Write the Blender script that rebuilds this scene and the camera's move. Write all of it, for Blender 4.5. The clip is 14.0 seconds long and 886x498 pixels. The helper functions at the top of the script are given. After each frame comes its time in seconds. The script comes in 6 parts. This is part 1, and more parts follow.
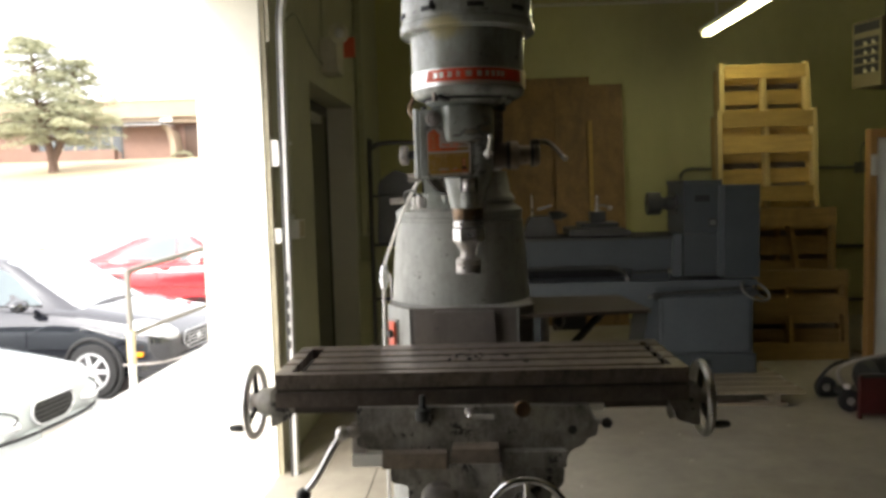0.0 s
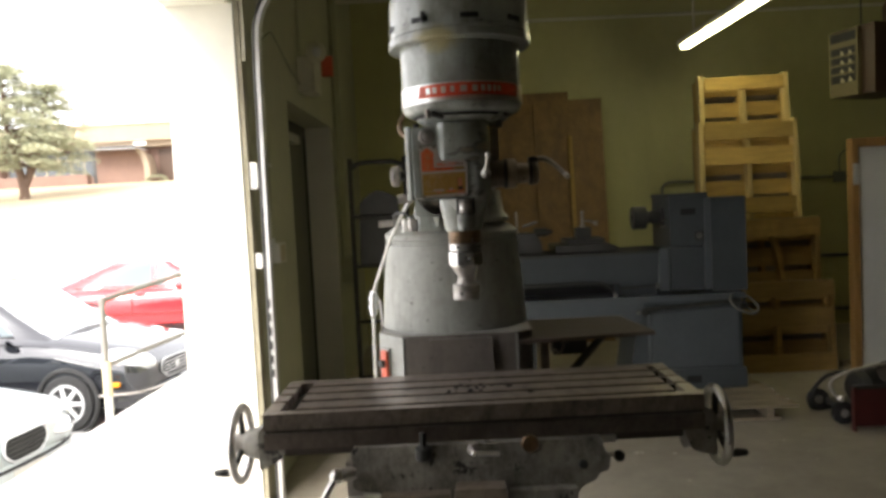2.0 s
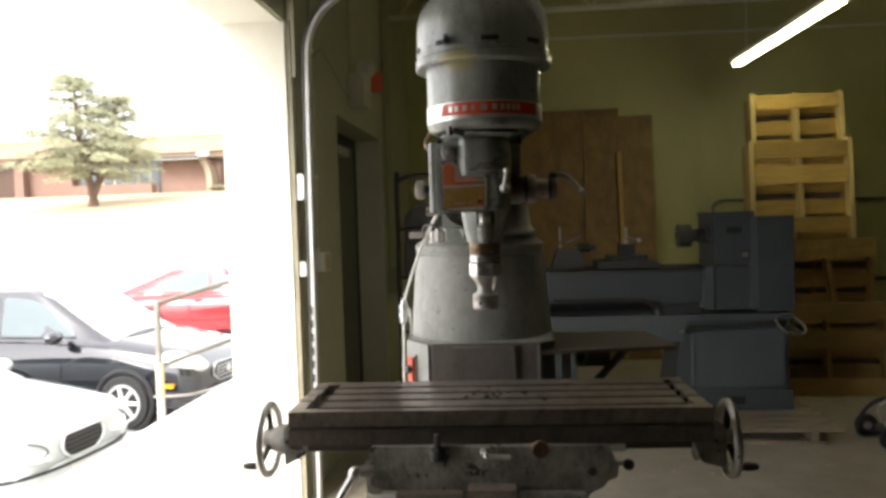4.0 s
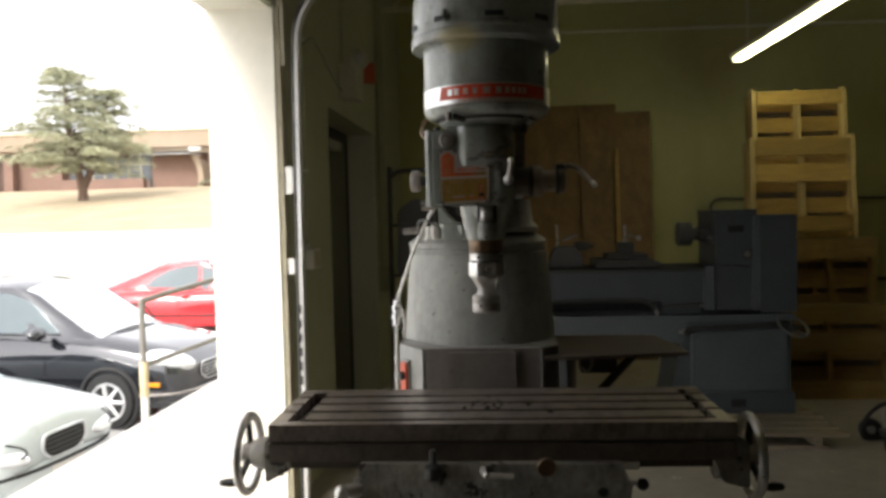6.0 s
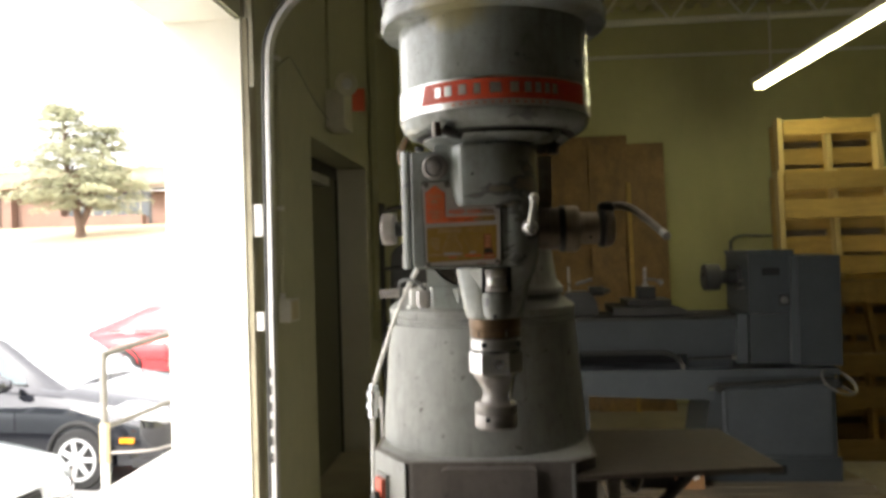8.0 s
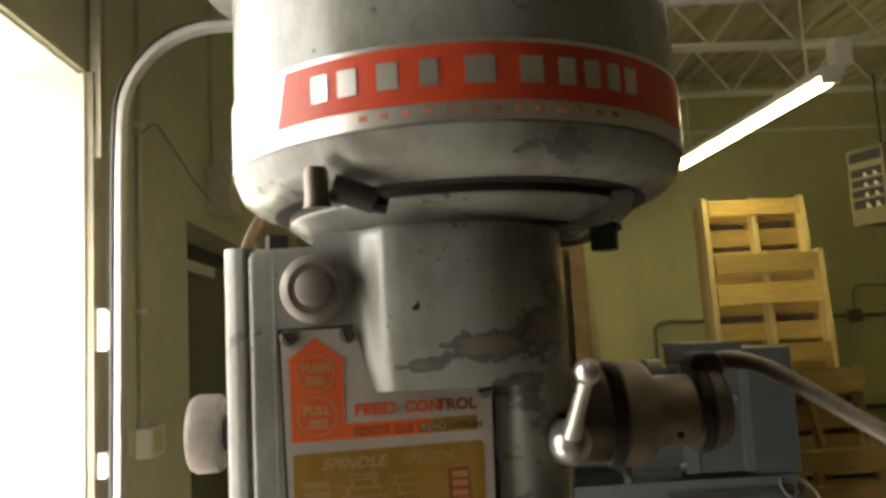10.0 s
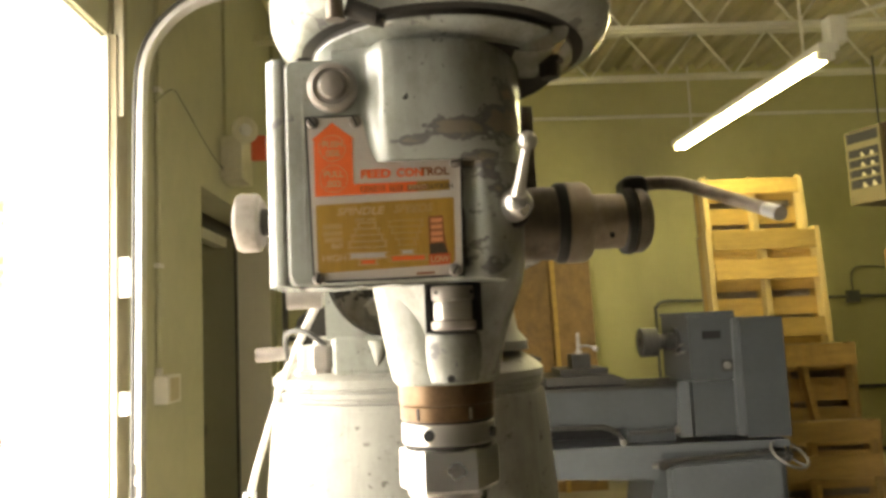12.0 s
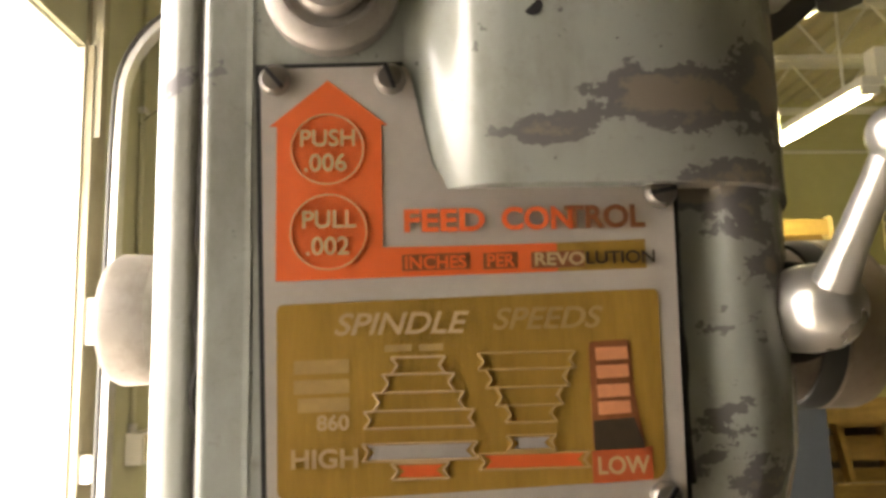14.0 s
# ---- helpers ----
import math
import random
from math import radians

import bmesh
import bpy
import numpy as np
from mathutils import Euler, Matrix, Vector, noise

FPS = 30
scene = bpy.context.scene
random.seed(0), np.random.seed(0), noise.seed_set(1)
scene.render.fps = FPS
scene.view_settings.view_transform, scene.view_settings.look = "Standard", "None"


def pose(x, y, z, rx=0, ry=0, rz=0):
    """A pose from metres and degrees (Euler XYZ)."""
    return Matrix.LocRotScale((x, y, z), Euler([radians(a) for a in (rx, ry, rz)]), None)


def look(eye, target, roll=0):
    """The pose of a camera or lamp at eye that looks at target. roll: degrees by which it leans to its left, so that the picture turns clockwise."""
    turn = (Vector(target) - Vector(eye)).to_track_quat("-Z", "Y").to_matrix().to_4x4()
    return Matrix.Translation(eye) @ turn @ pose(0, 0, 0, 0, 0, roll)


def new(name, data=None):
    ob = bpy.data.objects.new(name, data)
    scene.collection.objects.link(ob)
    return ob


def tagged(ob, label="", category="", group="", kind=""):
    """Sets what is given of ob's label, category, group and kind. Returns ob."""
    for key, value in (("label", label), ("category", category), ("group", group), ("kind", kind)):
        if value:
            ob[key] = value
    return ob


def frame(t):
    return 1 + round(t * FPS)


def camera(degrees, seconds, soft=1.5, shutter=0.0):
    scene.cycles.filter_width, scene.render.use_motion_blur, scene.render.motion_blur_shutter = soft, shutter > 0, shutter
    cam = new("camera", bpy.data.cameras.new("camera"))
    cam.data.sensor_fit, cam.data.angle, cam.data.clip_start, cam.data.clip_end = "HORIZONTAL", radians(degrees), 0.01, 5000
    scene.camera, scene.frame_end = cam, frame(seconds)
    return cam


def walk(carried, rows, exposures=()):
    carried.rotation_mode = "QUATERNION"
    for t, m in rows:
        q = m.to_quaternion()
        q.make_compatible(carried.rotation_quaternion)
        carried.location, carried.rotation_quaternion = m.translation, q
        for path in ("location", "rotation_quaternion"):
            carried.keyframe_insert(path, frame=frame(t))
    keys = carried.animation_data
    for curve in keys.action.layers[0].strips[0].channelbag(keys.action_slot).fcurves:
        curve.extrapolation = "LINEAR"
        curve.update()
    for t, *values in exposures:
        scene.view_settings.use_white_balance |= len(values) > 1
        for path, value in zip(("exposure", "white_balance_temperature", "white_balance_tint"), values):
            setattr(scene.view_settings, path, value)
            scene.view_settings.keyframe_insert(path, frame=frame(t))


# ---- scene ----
cam = camera(60.2, 14.0, soft=3.3, shutter=0.4)
PATH = [
    (0, (0.097, 0.044, 1.644), (-0.004, 2.035, 1.488), -1.6),
    (0.5, (0.106, 0.071, 1.647), (-0.042, 2.059, 1.492), -0.5),
    (1, (0.095, 0.115, 1.646), (-0.018, 2.109, 1.55), -1.2),
    (1.5, (0.047, 0.163, 1.654), (-0.023, 2.157, 1.52), -2.8),
    (2, (0.047, 0.163, 1.657), (0.004, 2.159, 1.544), -2.9),
    (2.5, (0.102, 0.102, 1.649), (-0.069, 2.093, 1.565), -1.3),
    (3, (0.121, 0.074, 1.653), (-0.034, 2.067, 1.593), -2.2),
    (5.5, (0.163, 0.125, 1.643), (-0.069, 2.109, 1.551), -1.0),
    (6, (0.11, 0.251, 1.644), (-0.053, 2.243, 1.565), -1.4),
    (6.5, (0.061, 0.386, 1.667), (0.024, 2.384, 1.591), -1.9),
    (7, (0.036, 0.494, 1.662), (-0.003, 2.491, 1.56), -1.4),
    (7.5, (0.057, 0.647, 1.679), (-0.061, 2.643, 1.639), -1.9),
    (7.8, (0.082, 0.788, 1.69), (-0.055, 2.783, 1.658), -2.2),
    (8, (0.084, 0.891, 1.696), (-0.081, 2.884, 1.708), -1.6),
    (8.5, (0.067, 1.176, 1.742), (0.1, 3.172, 1.866), -2.2),
    (8.7, (0.05, 1.297, 1.769), (0.133, 3.287, 1.955), -3.2),
    (10.8, (0.034, 1.62, 1.799), (0.124, 3.605, 2.022), -2.7),
    (11, (0.035, 1.588, 1.773), (0.097, 3.575, 1.991), -1.8),
    (11.5, (0.046, 1.479, 1.701), (0.075, 3.47, 1.89), -1.0),
    (12, (0.041, 1.456, 1.639), (0.109, 3.444, 1.84), -2.5),
    (12.3, (0.012, 1.519, 1.648), (0.137, 3.501, 1.882), -2.5),
    (12.5, (-0.005, 1.58, 1.669), (0.176, 3.56, 1.884), -4.6),
    (12.8, (-0.014, 1.665, 1.699), (0.213, 3.642, 1.899), -5.0),
    (13, (-0.009, 1.723, 1.704), (0.184, 3.705, 1.884), -4.6),
    (13.5, (-0.002, 1.805, 1.719), (0.077, 3.786, 1.986), -1.7),
    (14, (0.004, 1.826, 1.719), (0.07, 3.804, 2.009), -1.4),
]

EXPOSURES = [(0, 1.78, 6480, 12.5), (3.0, 1.78, 6480, 12.5), (5.5, 1.36, 6460, 12), (6.0, 1.14, 6450, 12), (6.5, 1.12, 6450, 12), (7.0, 1.62, 6480, 12), (7.5, 1.88, 6520, 12), (8.5, 2.02, 6700, 12.5), (11.0, 3.22, 7500, 13), (12.0, 3.64, 7700, 12), (12.5, 3.6, 7700, 13), (13.0, 3.42, 7700, 15), (13.5, 3.7, 7600, 16), (14.0, 3.72, 7550, 17)]
walk(cam, [(t, look(eye, target, roll)) for t, eye, target, roll in PATH], EXPOSURES)

# ---- world and sun ----
world = bpy.data.worlds.new("overcast_sky")
scene.world = world
world.use_nodes = True
wn = world.node_tree
sky = wn.nodes.new("ShaderNodeTexSky")
sky.sky_type = "NISHITA"
sky.sun_disc = False
sky.sun_elevation, sky.sun_rotation = radians(41), radians(201)
sky.air_density, sky.dust_density, sky.ozone_density = 1.0, 6.0, 1.0
grey = wn.nodes.new("ShaderNodeHueSaturation")
grey.inputs["Saturation"].default_value = 0.18
wn.links.new(sky.outputs[0], grey.inputs["Color"])
cloud = wn.nodes.new("ShaderNodeMix")
cloud.data_type = "RGBA"
cloud.inputs[0].default_value = 0.55
cloud.inputs[7].default_value = (9.0, 9.0, 9.1, 1)
wn.links.new(grey.outputs[0], cloud.inputs[6])
wn.links.new(cloud.outputs[2], wn.nodes["Background"].inputs[0])
wn.nodes["Background"].inputs[1].default_value = 0.165
sun_lamp = bpy.data.lights.new("sun", "SUN")
sun_lamp.energy, sun_lamp.angle, sun_lamp.color = 1.5, radians(22), (1.0, 0.95, 0.87)
new("sun", sun_lamp).matrix_world = look((-7.5, -19, 18), (0, 0, 0))

# ---- materials ----


def nodes_of(name):
    m = bpy.data.materials.new(name)
    m.use_nodes = True
    t = m.node_tree
    return m, t, t.nodes["Principled BSDF"]


def noise_at(t, scale, detail=4.0, stretch=(1, 1, 1), space="Object", rough=0.55):
    co = t.nodes.new("ShaderNodeTexCoord")
    mp = t.nodes.new("ShaderNodeMapping")
    mp.inputs["Scale"].default_value = stretch
    n = t.nodes.new("ShaderNodeTexNoise")
    n.inputs["Scale"].default_value, n.inputs["Detail"].default_value, n.inputs["Roughness"].default_value = scale, detail, rough
    t.links.new(co.outputs[space], mp.inputs[0])
    t.links.new(mp.outputs[0], n.inputs["Vector"])
    return n.outputs["Fac"]


def ramp(t, fac, stops):
    r = t.nodes.new("ShaderNodeValToRGB")
    e = r.color_ramp.elements
    while len(e) < len(stops):
        e.new(0.5)
    for k, (p, c) in enumerate(stops):
        e[k].position = p
        e[k].color = (*c, 1) if len(c) == 3 else c
    t.links.new(fac, r.inputs[0])
    return r.outputs[0]


def mix(t, fac, a, b, how="MIX"):
    m = t.nodes.new("ShaderNodeMix")
    m.data_type, m.blend_type = "RGBA", how
    for k, v in ((0, fac), (6, a), (7, b)):
        if isinstance(v, (int, float)):
            m.inputs[k].default_value = v
        elif isinstance(v, tuple):
            m.inputs[k].default_value = (*v, 1)
        else:
            t.links.new(v, m.inputs[k])
    return m.outputs[2]


def away(t, centre, squash):
    """The distance from a place on the thing, squashed along its axes."""
    co = t.nodes.new("ShaderNodeTexCoord")
    far = t.nodes.new("ShaderNodeVectorMath")
    far.operation = "SUBTRACT"
    far.inputs[1].default_value = centre
    t.links.new(co.outputs["Object"], far.inputs[0])
    scaled = t.nodes.new("ShaderNodeVectorMath")
    scaled.operation = "MULTIPLY"
    scaled.inputs[1].default_value = squash
    t.links.new(far.outputs[0], scaled.inputs[0])
    size = t.nodes.new("ShaderNodeVectorMath")
    size.operation = "LENGTH"
    t.links.new(scaled.outputs[0], size.inputs[0])
    return size.outputs["Value"]


def mat(name, base, rough=0.5, metal=0.0, var=0.25, scale=6.0, bump=0.0, bump_scale=60.0, chips=None, chip_at=0.66,
        chip_scale=9.0, stretch=(1, 1, 1), grain=40.0, random_tint=0.0, coat=0.0, stain=None, wear=(), chips2=None, rough_var=0.05, ior=1.45, grime=None, grime_amount=0.6, streaks=0.0, chip_stretch=(1, 1, 1), blots=()):
    """Paint, metal, wood or stone: a base with large and fine variation, chips of another colour, stains and a fine relief."""
    m, t, b = nodes_of(name)
    big = noise_at(t, scale, 5, stretch)
    fine = noise_at(t, scale * grain / 6.0, 3, stretch)
    lo = tuple(c * (1 - var) for c in base)
    hi = tuple(min(1, c * (1 + var * 0.7)) for c in base)
    col = ramp(t, big, [(0.3, lo), (0.7, hi)])
    col = mix(t, 0.35, col, ramp(t, fine, [(0.3, lo), (0.7, hi)]))
    if random_tint:
        info = t.nodes.new("ShaderNodeObjectInfo")
        v = ramp(t, info.outputs["Random"], [(0, (1 - random_tint,) * 3), (1, (1 + random_tint * 0.3,) * 3)])
        col = mix(t, 1.0, col, v, "MULTIPLY")
    if stain:
        s = noise_at(t, scale * 0.6, 6, (1, 1, 0.35), rough=0.65)
        col = mix(t, ramp(t, s, [(0.48, (0, 0, 0)), (0.68, (0.75, 0.75, 0.75))]), col, stain)
    if grime:
        g = noise_at(t, scale * 1.3, 9, (1, 1, 0.6), rough=0.72)
        col = mix(t, ramp(t, g, [(0.46, (0, 0, 0)), (0.7, (grime_amount,) * 3)]), col, grime)
        g = noise_at(t, scale * 14, 6, (1, 1, 1.6), rough=0.7)
        col = mix(t, ramp(t, g, [(0.6, (0, 0, 0)), (0.74, (0.7 * grime_amount,) * 3)]), col, grime)
    if streaks:
        g = noise_at(t, scale * 5, 5, (1, 1, 0.07), rough=0.6)
        col = mix(t, ramp(t, g, [(0.52, (0, 0, 0)), (0.72, (streaks,) * 3)]), col, grime or tuple(c * 0.35 for c in base))
    for centre, radius, colour, amount in blots:
        d = away(t, centre, (1, 1, 2))
        rag = t.nodes.new("ShaderNodeMath")
        rag.operation = "MULTIPLY_ADD"
        rag.inputs[1].default_value = radius * 1.1
        t.links.new(noise_at(t, 26, 5, rough=0.6), rag.inputs[0])
        t.links.new(d, rag.inputs[2])
        near = t.nodes.new("ShaderNodeMapRange")
        near.inputs["From Min"].default_value, near.inputs["From Max"].default_value = radius * 0.95, radius * 1.5
        near.inputs["To Min"].default_value, near.inputs["To Max"].default_value = amount, 0.0
        t.links.new(rag.outputs[0], near.inputs["Value"])
        col = mix(t, near.outputs[0], col, colour)
    b.inputs["Roughness"].default_value = rough
    b.inputs["Metallic"].default_value = metal
    b.inputs["Coat Weight"].default_value = coat
    b.inputs["IOR"].default_value = ior
    b.inputs["Coat IOR"].default_value = max(1.5, ior)
    if chips:
        c = noise_at(t, chip_scale, 7, chip_stretch, rough=0.64)
        for centre, radius, boost in wear:
            d = away(t, centre, (1, 1, 3.2))
            near = t.nodes.new("ShaderNodeMapRange")
            near.inputs["From Max"].default_value, near.inputs["To Min"].default_value, near.inputs["To Max"].default_value = radius, boost, 0.0
            t.links.new(d, near.inputs["Value"])
            add = t.nodes.new("ShaderNodeMath")
            t.links.new(c, add.inputs[0])
            t.links.new(near.outputs[0], add.inputs[1])
            c = add.outputs[0]
        rag = t.nodes.new("ShaderNodeMath")
        rag.operation = "MULTIPLY_ADD"
        rag.inputs[1].default_value = 0.42
        t.links.new(noise_at(t, chip_scale * 3.2, 6, rough=0.75), rag.inputs[0])
        t.links.new(c, rag.inputs[2])
        shift = t.nodes.new("ShaderNodeMath")
        shift.inputs[1].default_value = -0.21
        t.links.new(rag.outputs[0], shift.inputs[0])
        c = shift.outputs[0]
        mask = ramp(t, c, [(chip_at, (0, 0, 0)), (chip_at + 0.012, (1, 1, 1))])
        specks = ramp(t, noise_at(t, chip_scale * 6, 3), [(0.695, (0, 0, 0)), (0.71, (0.8, 0.8, 0.8))])
        col = mix(t, specks, col, chips)
        col = mix(t, mask, col, chips)
        if chips2:
            col = mix(t, ramp(t, c, [(chip_at + 0.09, (0, 0, 0)), (chip_at + 0.14, (0.9, 0.9, 0.9))]), col, chips2)
        rr = mix(t, mask, (rough,) * 3, (0.75,) * 3)
        t.links.new(rr, b.inputs["Roughness"])
    else:
        r2 = ramp(t, big, [(0.25, (max(0.03, rough - rough_var),) * 3), (0.75, (min(1, rough + rough_var),) * 3)])
        t.links.new(r2, b.inputs["Roughness"])
    t.links.new(col, b.inputs["Base Color"])
    if bump:
        bp = t.nodes.new("ShaderNodeBump")
        bp.inputs["Strength"].default_value, bp.inputs["Distance"].default_value = bump, 0.01
        t.links.new(noise_at(t, bump_scale, 4, stretch), bp.inputs["Height"])
        t.links.new(bp.outputs[0], b.inputs["Normal"])
    return m


def glow(name, colour, strength):
    m, t, b = nodes_of(name)
    b.inputs["Base Color"].default_value = (0.8, 0.8, 0.8, 1)
    b.inputs["Emission Color"].default_value, b.inputs["Emission Strength"].default_value = (*colour, 1), strength
    return m


M = {
    "wall": mat("green_wall_paint", (0.52, 0.50, 0.225), 0.6, var=0.1, scale=1.2, bump=0.15, bump_scale=25, stain=(0.43, 0.41, 0.19)),
    # Near-black on walls out of view, so they throw back little light.
    "dim": mat("bounce_cutting_wall_paint", (0.10, 0.10, 0.08), 0.7, var=0.15, scale=1.2),
    "block": mat("side_wall_paint", (0.44, 0.44, 0.30), 0.6, var=0.12, scale=1.5, bump=0.15, bump_scale=30),
    "reveal": mat("cream_jamb_paint", (0.76, 0.73, 0.62), 0.6, var=0.06, scale=3, bump=0.1),
    "floor": mat("concrete_floor", (0.37, 0.335, 0.265), 0.5, var=0.2, scale=1.4, bump=0.12, bump_scale=40, stain=(0.24, 0.21, 0.16), grime=(0.15, 0.13, 0.1), grime_amount=0.35),
    "deck": mat("steel_deck", (0.53, 0.485, 0.27), 0.5, var=0.1, scale=2),
    "joist": mat("joist_paint", (0.70, 0.68, 0.52), 0.5, var=0.12, scale=4),
    "door": mat("dark_door_paint", (0.12, 0.12, 0.085), 0.5, var=0.15, scale=3),
    "galv": mat("galvanised_steel", (0.66, 0.66, 0.64), 0.38, 0.6, var=0.12, scale=8, grain=14),
    "plastic_white": mat("white_plastic", (0.7, 0.69, 0.64), 0.5, var=0.06),
    "grey_conduit": mat("dull_grey_conduit", (0.17, 0.17, 0.135), 0.45, 0.3, var=0.2),
    "conduit": mat("conduit_paint", (0.33, 0.33, 0.2), 0.5, var=0.1),
    "dark_metal": mat("dark_metal", (0.06, 0.06, 0.055), 0.45, 0.4, var=0.3),
    "red_plastic": mat("red_plastic", (0.62, 0.11, 0.055), 0.4, var=0.1),
    # Chips are real wear; extra ones right of the plate imitate shade.
    "grey_paint": mat("worn_grey_machine_paint", (0.345, 0.365, 0.33), 0.25, coat=0.3, var=0.1, scale=9, bump=0.06, bump_scale=45,
                      chips=(0.135, 0.13, 0.128), chip_at=0.655, chip_scale=24, chip_stretch=(0.75, 0.75, 1.8), grime=(0.14, 0.13, 0.10), grime_amount=0.75, streaks=0.3,
                      chips2=(0.225, 0.195, 0.15), wear=(((0.080, -0.705, 1.795), 0.06, 0.30), ((0.100, -0.675, 1.804), 0.06, 0.34), ((0.050, -0.72, 1.787), 0.042, 0.27), ((0.018, -0.727, 1.780), 0.028, 0.25), ((0.092, -0.70, 1.772), 0.045, 0.24), ((0.104, -0.68, 1.75), 0.06, 0.22), ((0.100, -0.69, 1.826), 0.045, 0.24),
                                                         ((0.032, -0.725, 1.7655), 0.024, 0.15), ((0.066, -0.71, 1.768), 0.03, 0.27), ((0.066, -0.71, 1.735), 0.05, 0.19), ((0.066, -0.71, 1.69), 0.05, 0.2), ((-0.077, -0.709, 1.80), 0.03, 0.1),
                                                         ((-0.075, -0.713, 1.690), 0.035, 0.14), ((0.075, -0.755, 1.890), 0.05, 0.16), ((-0.03, -0.745, 1.880), 0.045, 0.17), ((-0.05, -0.715, 1.75), 0.03, 0.08)),
                      blots=(((-0.005, -0.79, 2.045), 0.075, (0.38, 0.32, 0.13), 0.7),)),
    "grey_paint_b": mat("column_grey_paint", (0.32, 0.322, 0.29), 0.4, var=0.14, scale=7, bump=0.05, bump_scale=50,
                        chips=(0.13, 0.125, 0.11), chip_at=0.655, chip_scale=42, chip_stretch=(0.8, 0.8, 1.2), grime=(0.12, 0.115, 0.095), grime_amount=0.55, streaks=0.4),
    "dark_paint": mat("dark_machine_paint", (0.37, 0.35, 0.30), 0.42, var=0.35, scale=10, bump=0.1, bump_scale=40,
                      chips=(0.05, 0.047, 0.042), chip_at=0.6, chip_scale=14, grime=(0.045, 0.042, 0.035), grime_amount=0.9, streaks=0.25),
    "iron_side": mat("oily_iron_side", (0.17, 0.138, 0.115), 0.36, 0.45, var=0.35, scale=12, bump=0.05, bump_scale=80, grime=(0.05, 0.043, 0.035), grime_amount=0.6, streaks=0.2),
    "litter": mat("pale_crumbs", (0.5, 0.46, 0.38), 0.7, var=0.35, scale=3),
    "joint": mat("floor_joint", (0.10, 0.09, 0.07), 0.8, var=0.2),
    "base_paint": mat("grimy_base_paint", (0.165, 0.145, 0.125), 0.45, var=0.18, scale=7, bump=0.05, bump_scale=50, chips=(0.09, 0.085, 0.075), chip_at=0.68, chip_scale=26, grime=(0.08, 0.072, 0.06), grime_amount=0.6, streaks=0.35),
    "oily_steel": mat("oily_brown_steel", (0.23, 0.195, 0.16), 0.36, 0.5, var=0.35, scale=22, grain=16, grime=(0.05, 0.04, 0.03), grime_amount=0.7),
    "taupe_steel": mat("worn_taupe_steel", (0.40, 0.335, 0.26), 0.45, 0.45, var=0.3, scale=25, grain=14, grime=(0.12, 0.10, 0.075), grime_amount=0.5),
    # Near-black for grimy seams, and for painted shade in the table slots.
    "gap": mat("seam_grime_and_shade", (0.03, 0.027, 0.022), 0.7, var=0.3, scale=40),
    "stop_plate": mat("weathered_stop_plate", (0.33, 0.30, 0.205), 0.6, var=0.2, scale=4, grime=(0.16, 0.135, 0.09), grime_amount=0.5),
    "jamb_plate": mat("olive_cream_plate_paint", (0.60, 0.58, 0.45), 0.55, var=0.12, scale=4, grime=(0.25, 0.22, 0.15), grime_amount=0.4),
    "heater_front": mat("tan_heater_front", (0.16, 0.13, 0.06), 0.5, var=0.15, scale=5),
    # Pale base imitates the bright sky's reflection in the glass.
    "windscreen": mat("painted_sky_windscreen", (0.62, 0.65, 0.66), 0.04, 0.4, var=0.05, scale=1.0, grain=6, coat=1.0, ior=2.8),
    "side_glass": mat("grey_side_window", (0.15, 0.18, 0.19), 0.08, var=0.1, scale=1.0, grain=6, ior=1.33),
    "far_glass": mat("dark_far_window", (0.10, 0.11, 0.115), 0.15, var=0.2, scale=0.6, ior=1.4),
    "iron": mat("oily_cast_iron", (0.09, 0.078, 0.065), 0.4, 0.4, var=0.4, scale=12, bump=0.05, bump_scale=90),
    "iron_rail": mat("worn_iron_edge", (0.33, 0.275, 0.23), 0.32, 0.65, var=0.35, scale=14, bump=0.05, bump_scale=80, grime=(0.05, 0.043, 0.035), grime_amount=0.75),
    "steel": mat("worn_bright_steel", (0.7, 0.68, 0.65), 0.3, 0.85, var=0.14, scale=20, grain=18),
    "steel_dull": mat("dull_steel", (0.42, 0.39, 0.355), 0.45, 0.55, var=0.3, scale=25, grain=14, bump=0.04),
    "steel_grey": mat("dulled_grey_steel", (0.22, 0.21, 0.19), 0.5, 0.45, var=0.25, scale=25, grain=14),
    "knob_steel": mat("grimy_knob_steel", (0.34, 0.31, 0.28), 0.5, 0.5, var=0.3, scale=30, grain=14, bump=0.04, grime=(0.12, 0.10, 0.08), grime_amount=0.6),
    "screw_steel": mat("tarnished_screw_steel", (0.30, 0.275, 0.245), 0.3, 0.8, var=0.3, scale=60, grain=14),
    "chrome": mat("chrome", (0.8, 0.8, 0.8), 0.1, 1.0, var=0.05),
    "bronze": mat("bronze_ring", (0.19, 0.12, 0.065), 0.38, 0.5, var=0.35, scale=25, grime=(0.05, 0.035, 0.02), grime_amount=0.7),
    # Near-black for openings and grime; also stands in for shade in slots.
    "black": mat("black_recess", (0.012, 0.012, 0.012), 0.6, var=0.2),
    "oily": mat("oily_brown_felt", (0.25, 0.205, 0.155), 0.7, var=0.4, scale=30),
    "band_red": mat("red_enamel", (0.62, 0.075, 0.03), 0.38, var=0.18, scale=20),
    "band_silver": mat("satin_aluminium", (0.75, 0.74, 0.7), 0.33, 0.75, var=0.04, scale=12, grain=12, rough_var=0.02),
    "plate": mat("aluminium_plate", (0.55, 0.505, 0.455), 0.42, 0.35, var=0.1, scale=40),
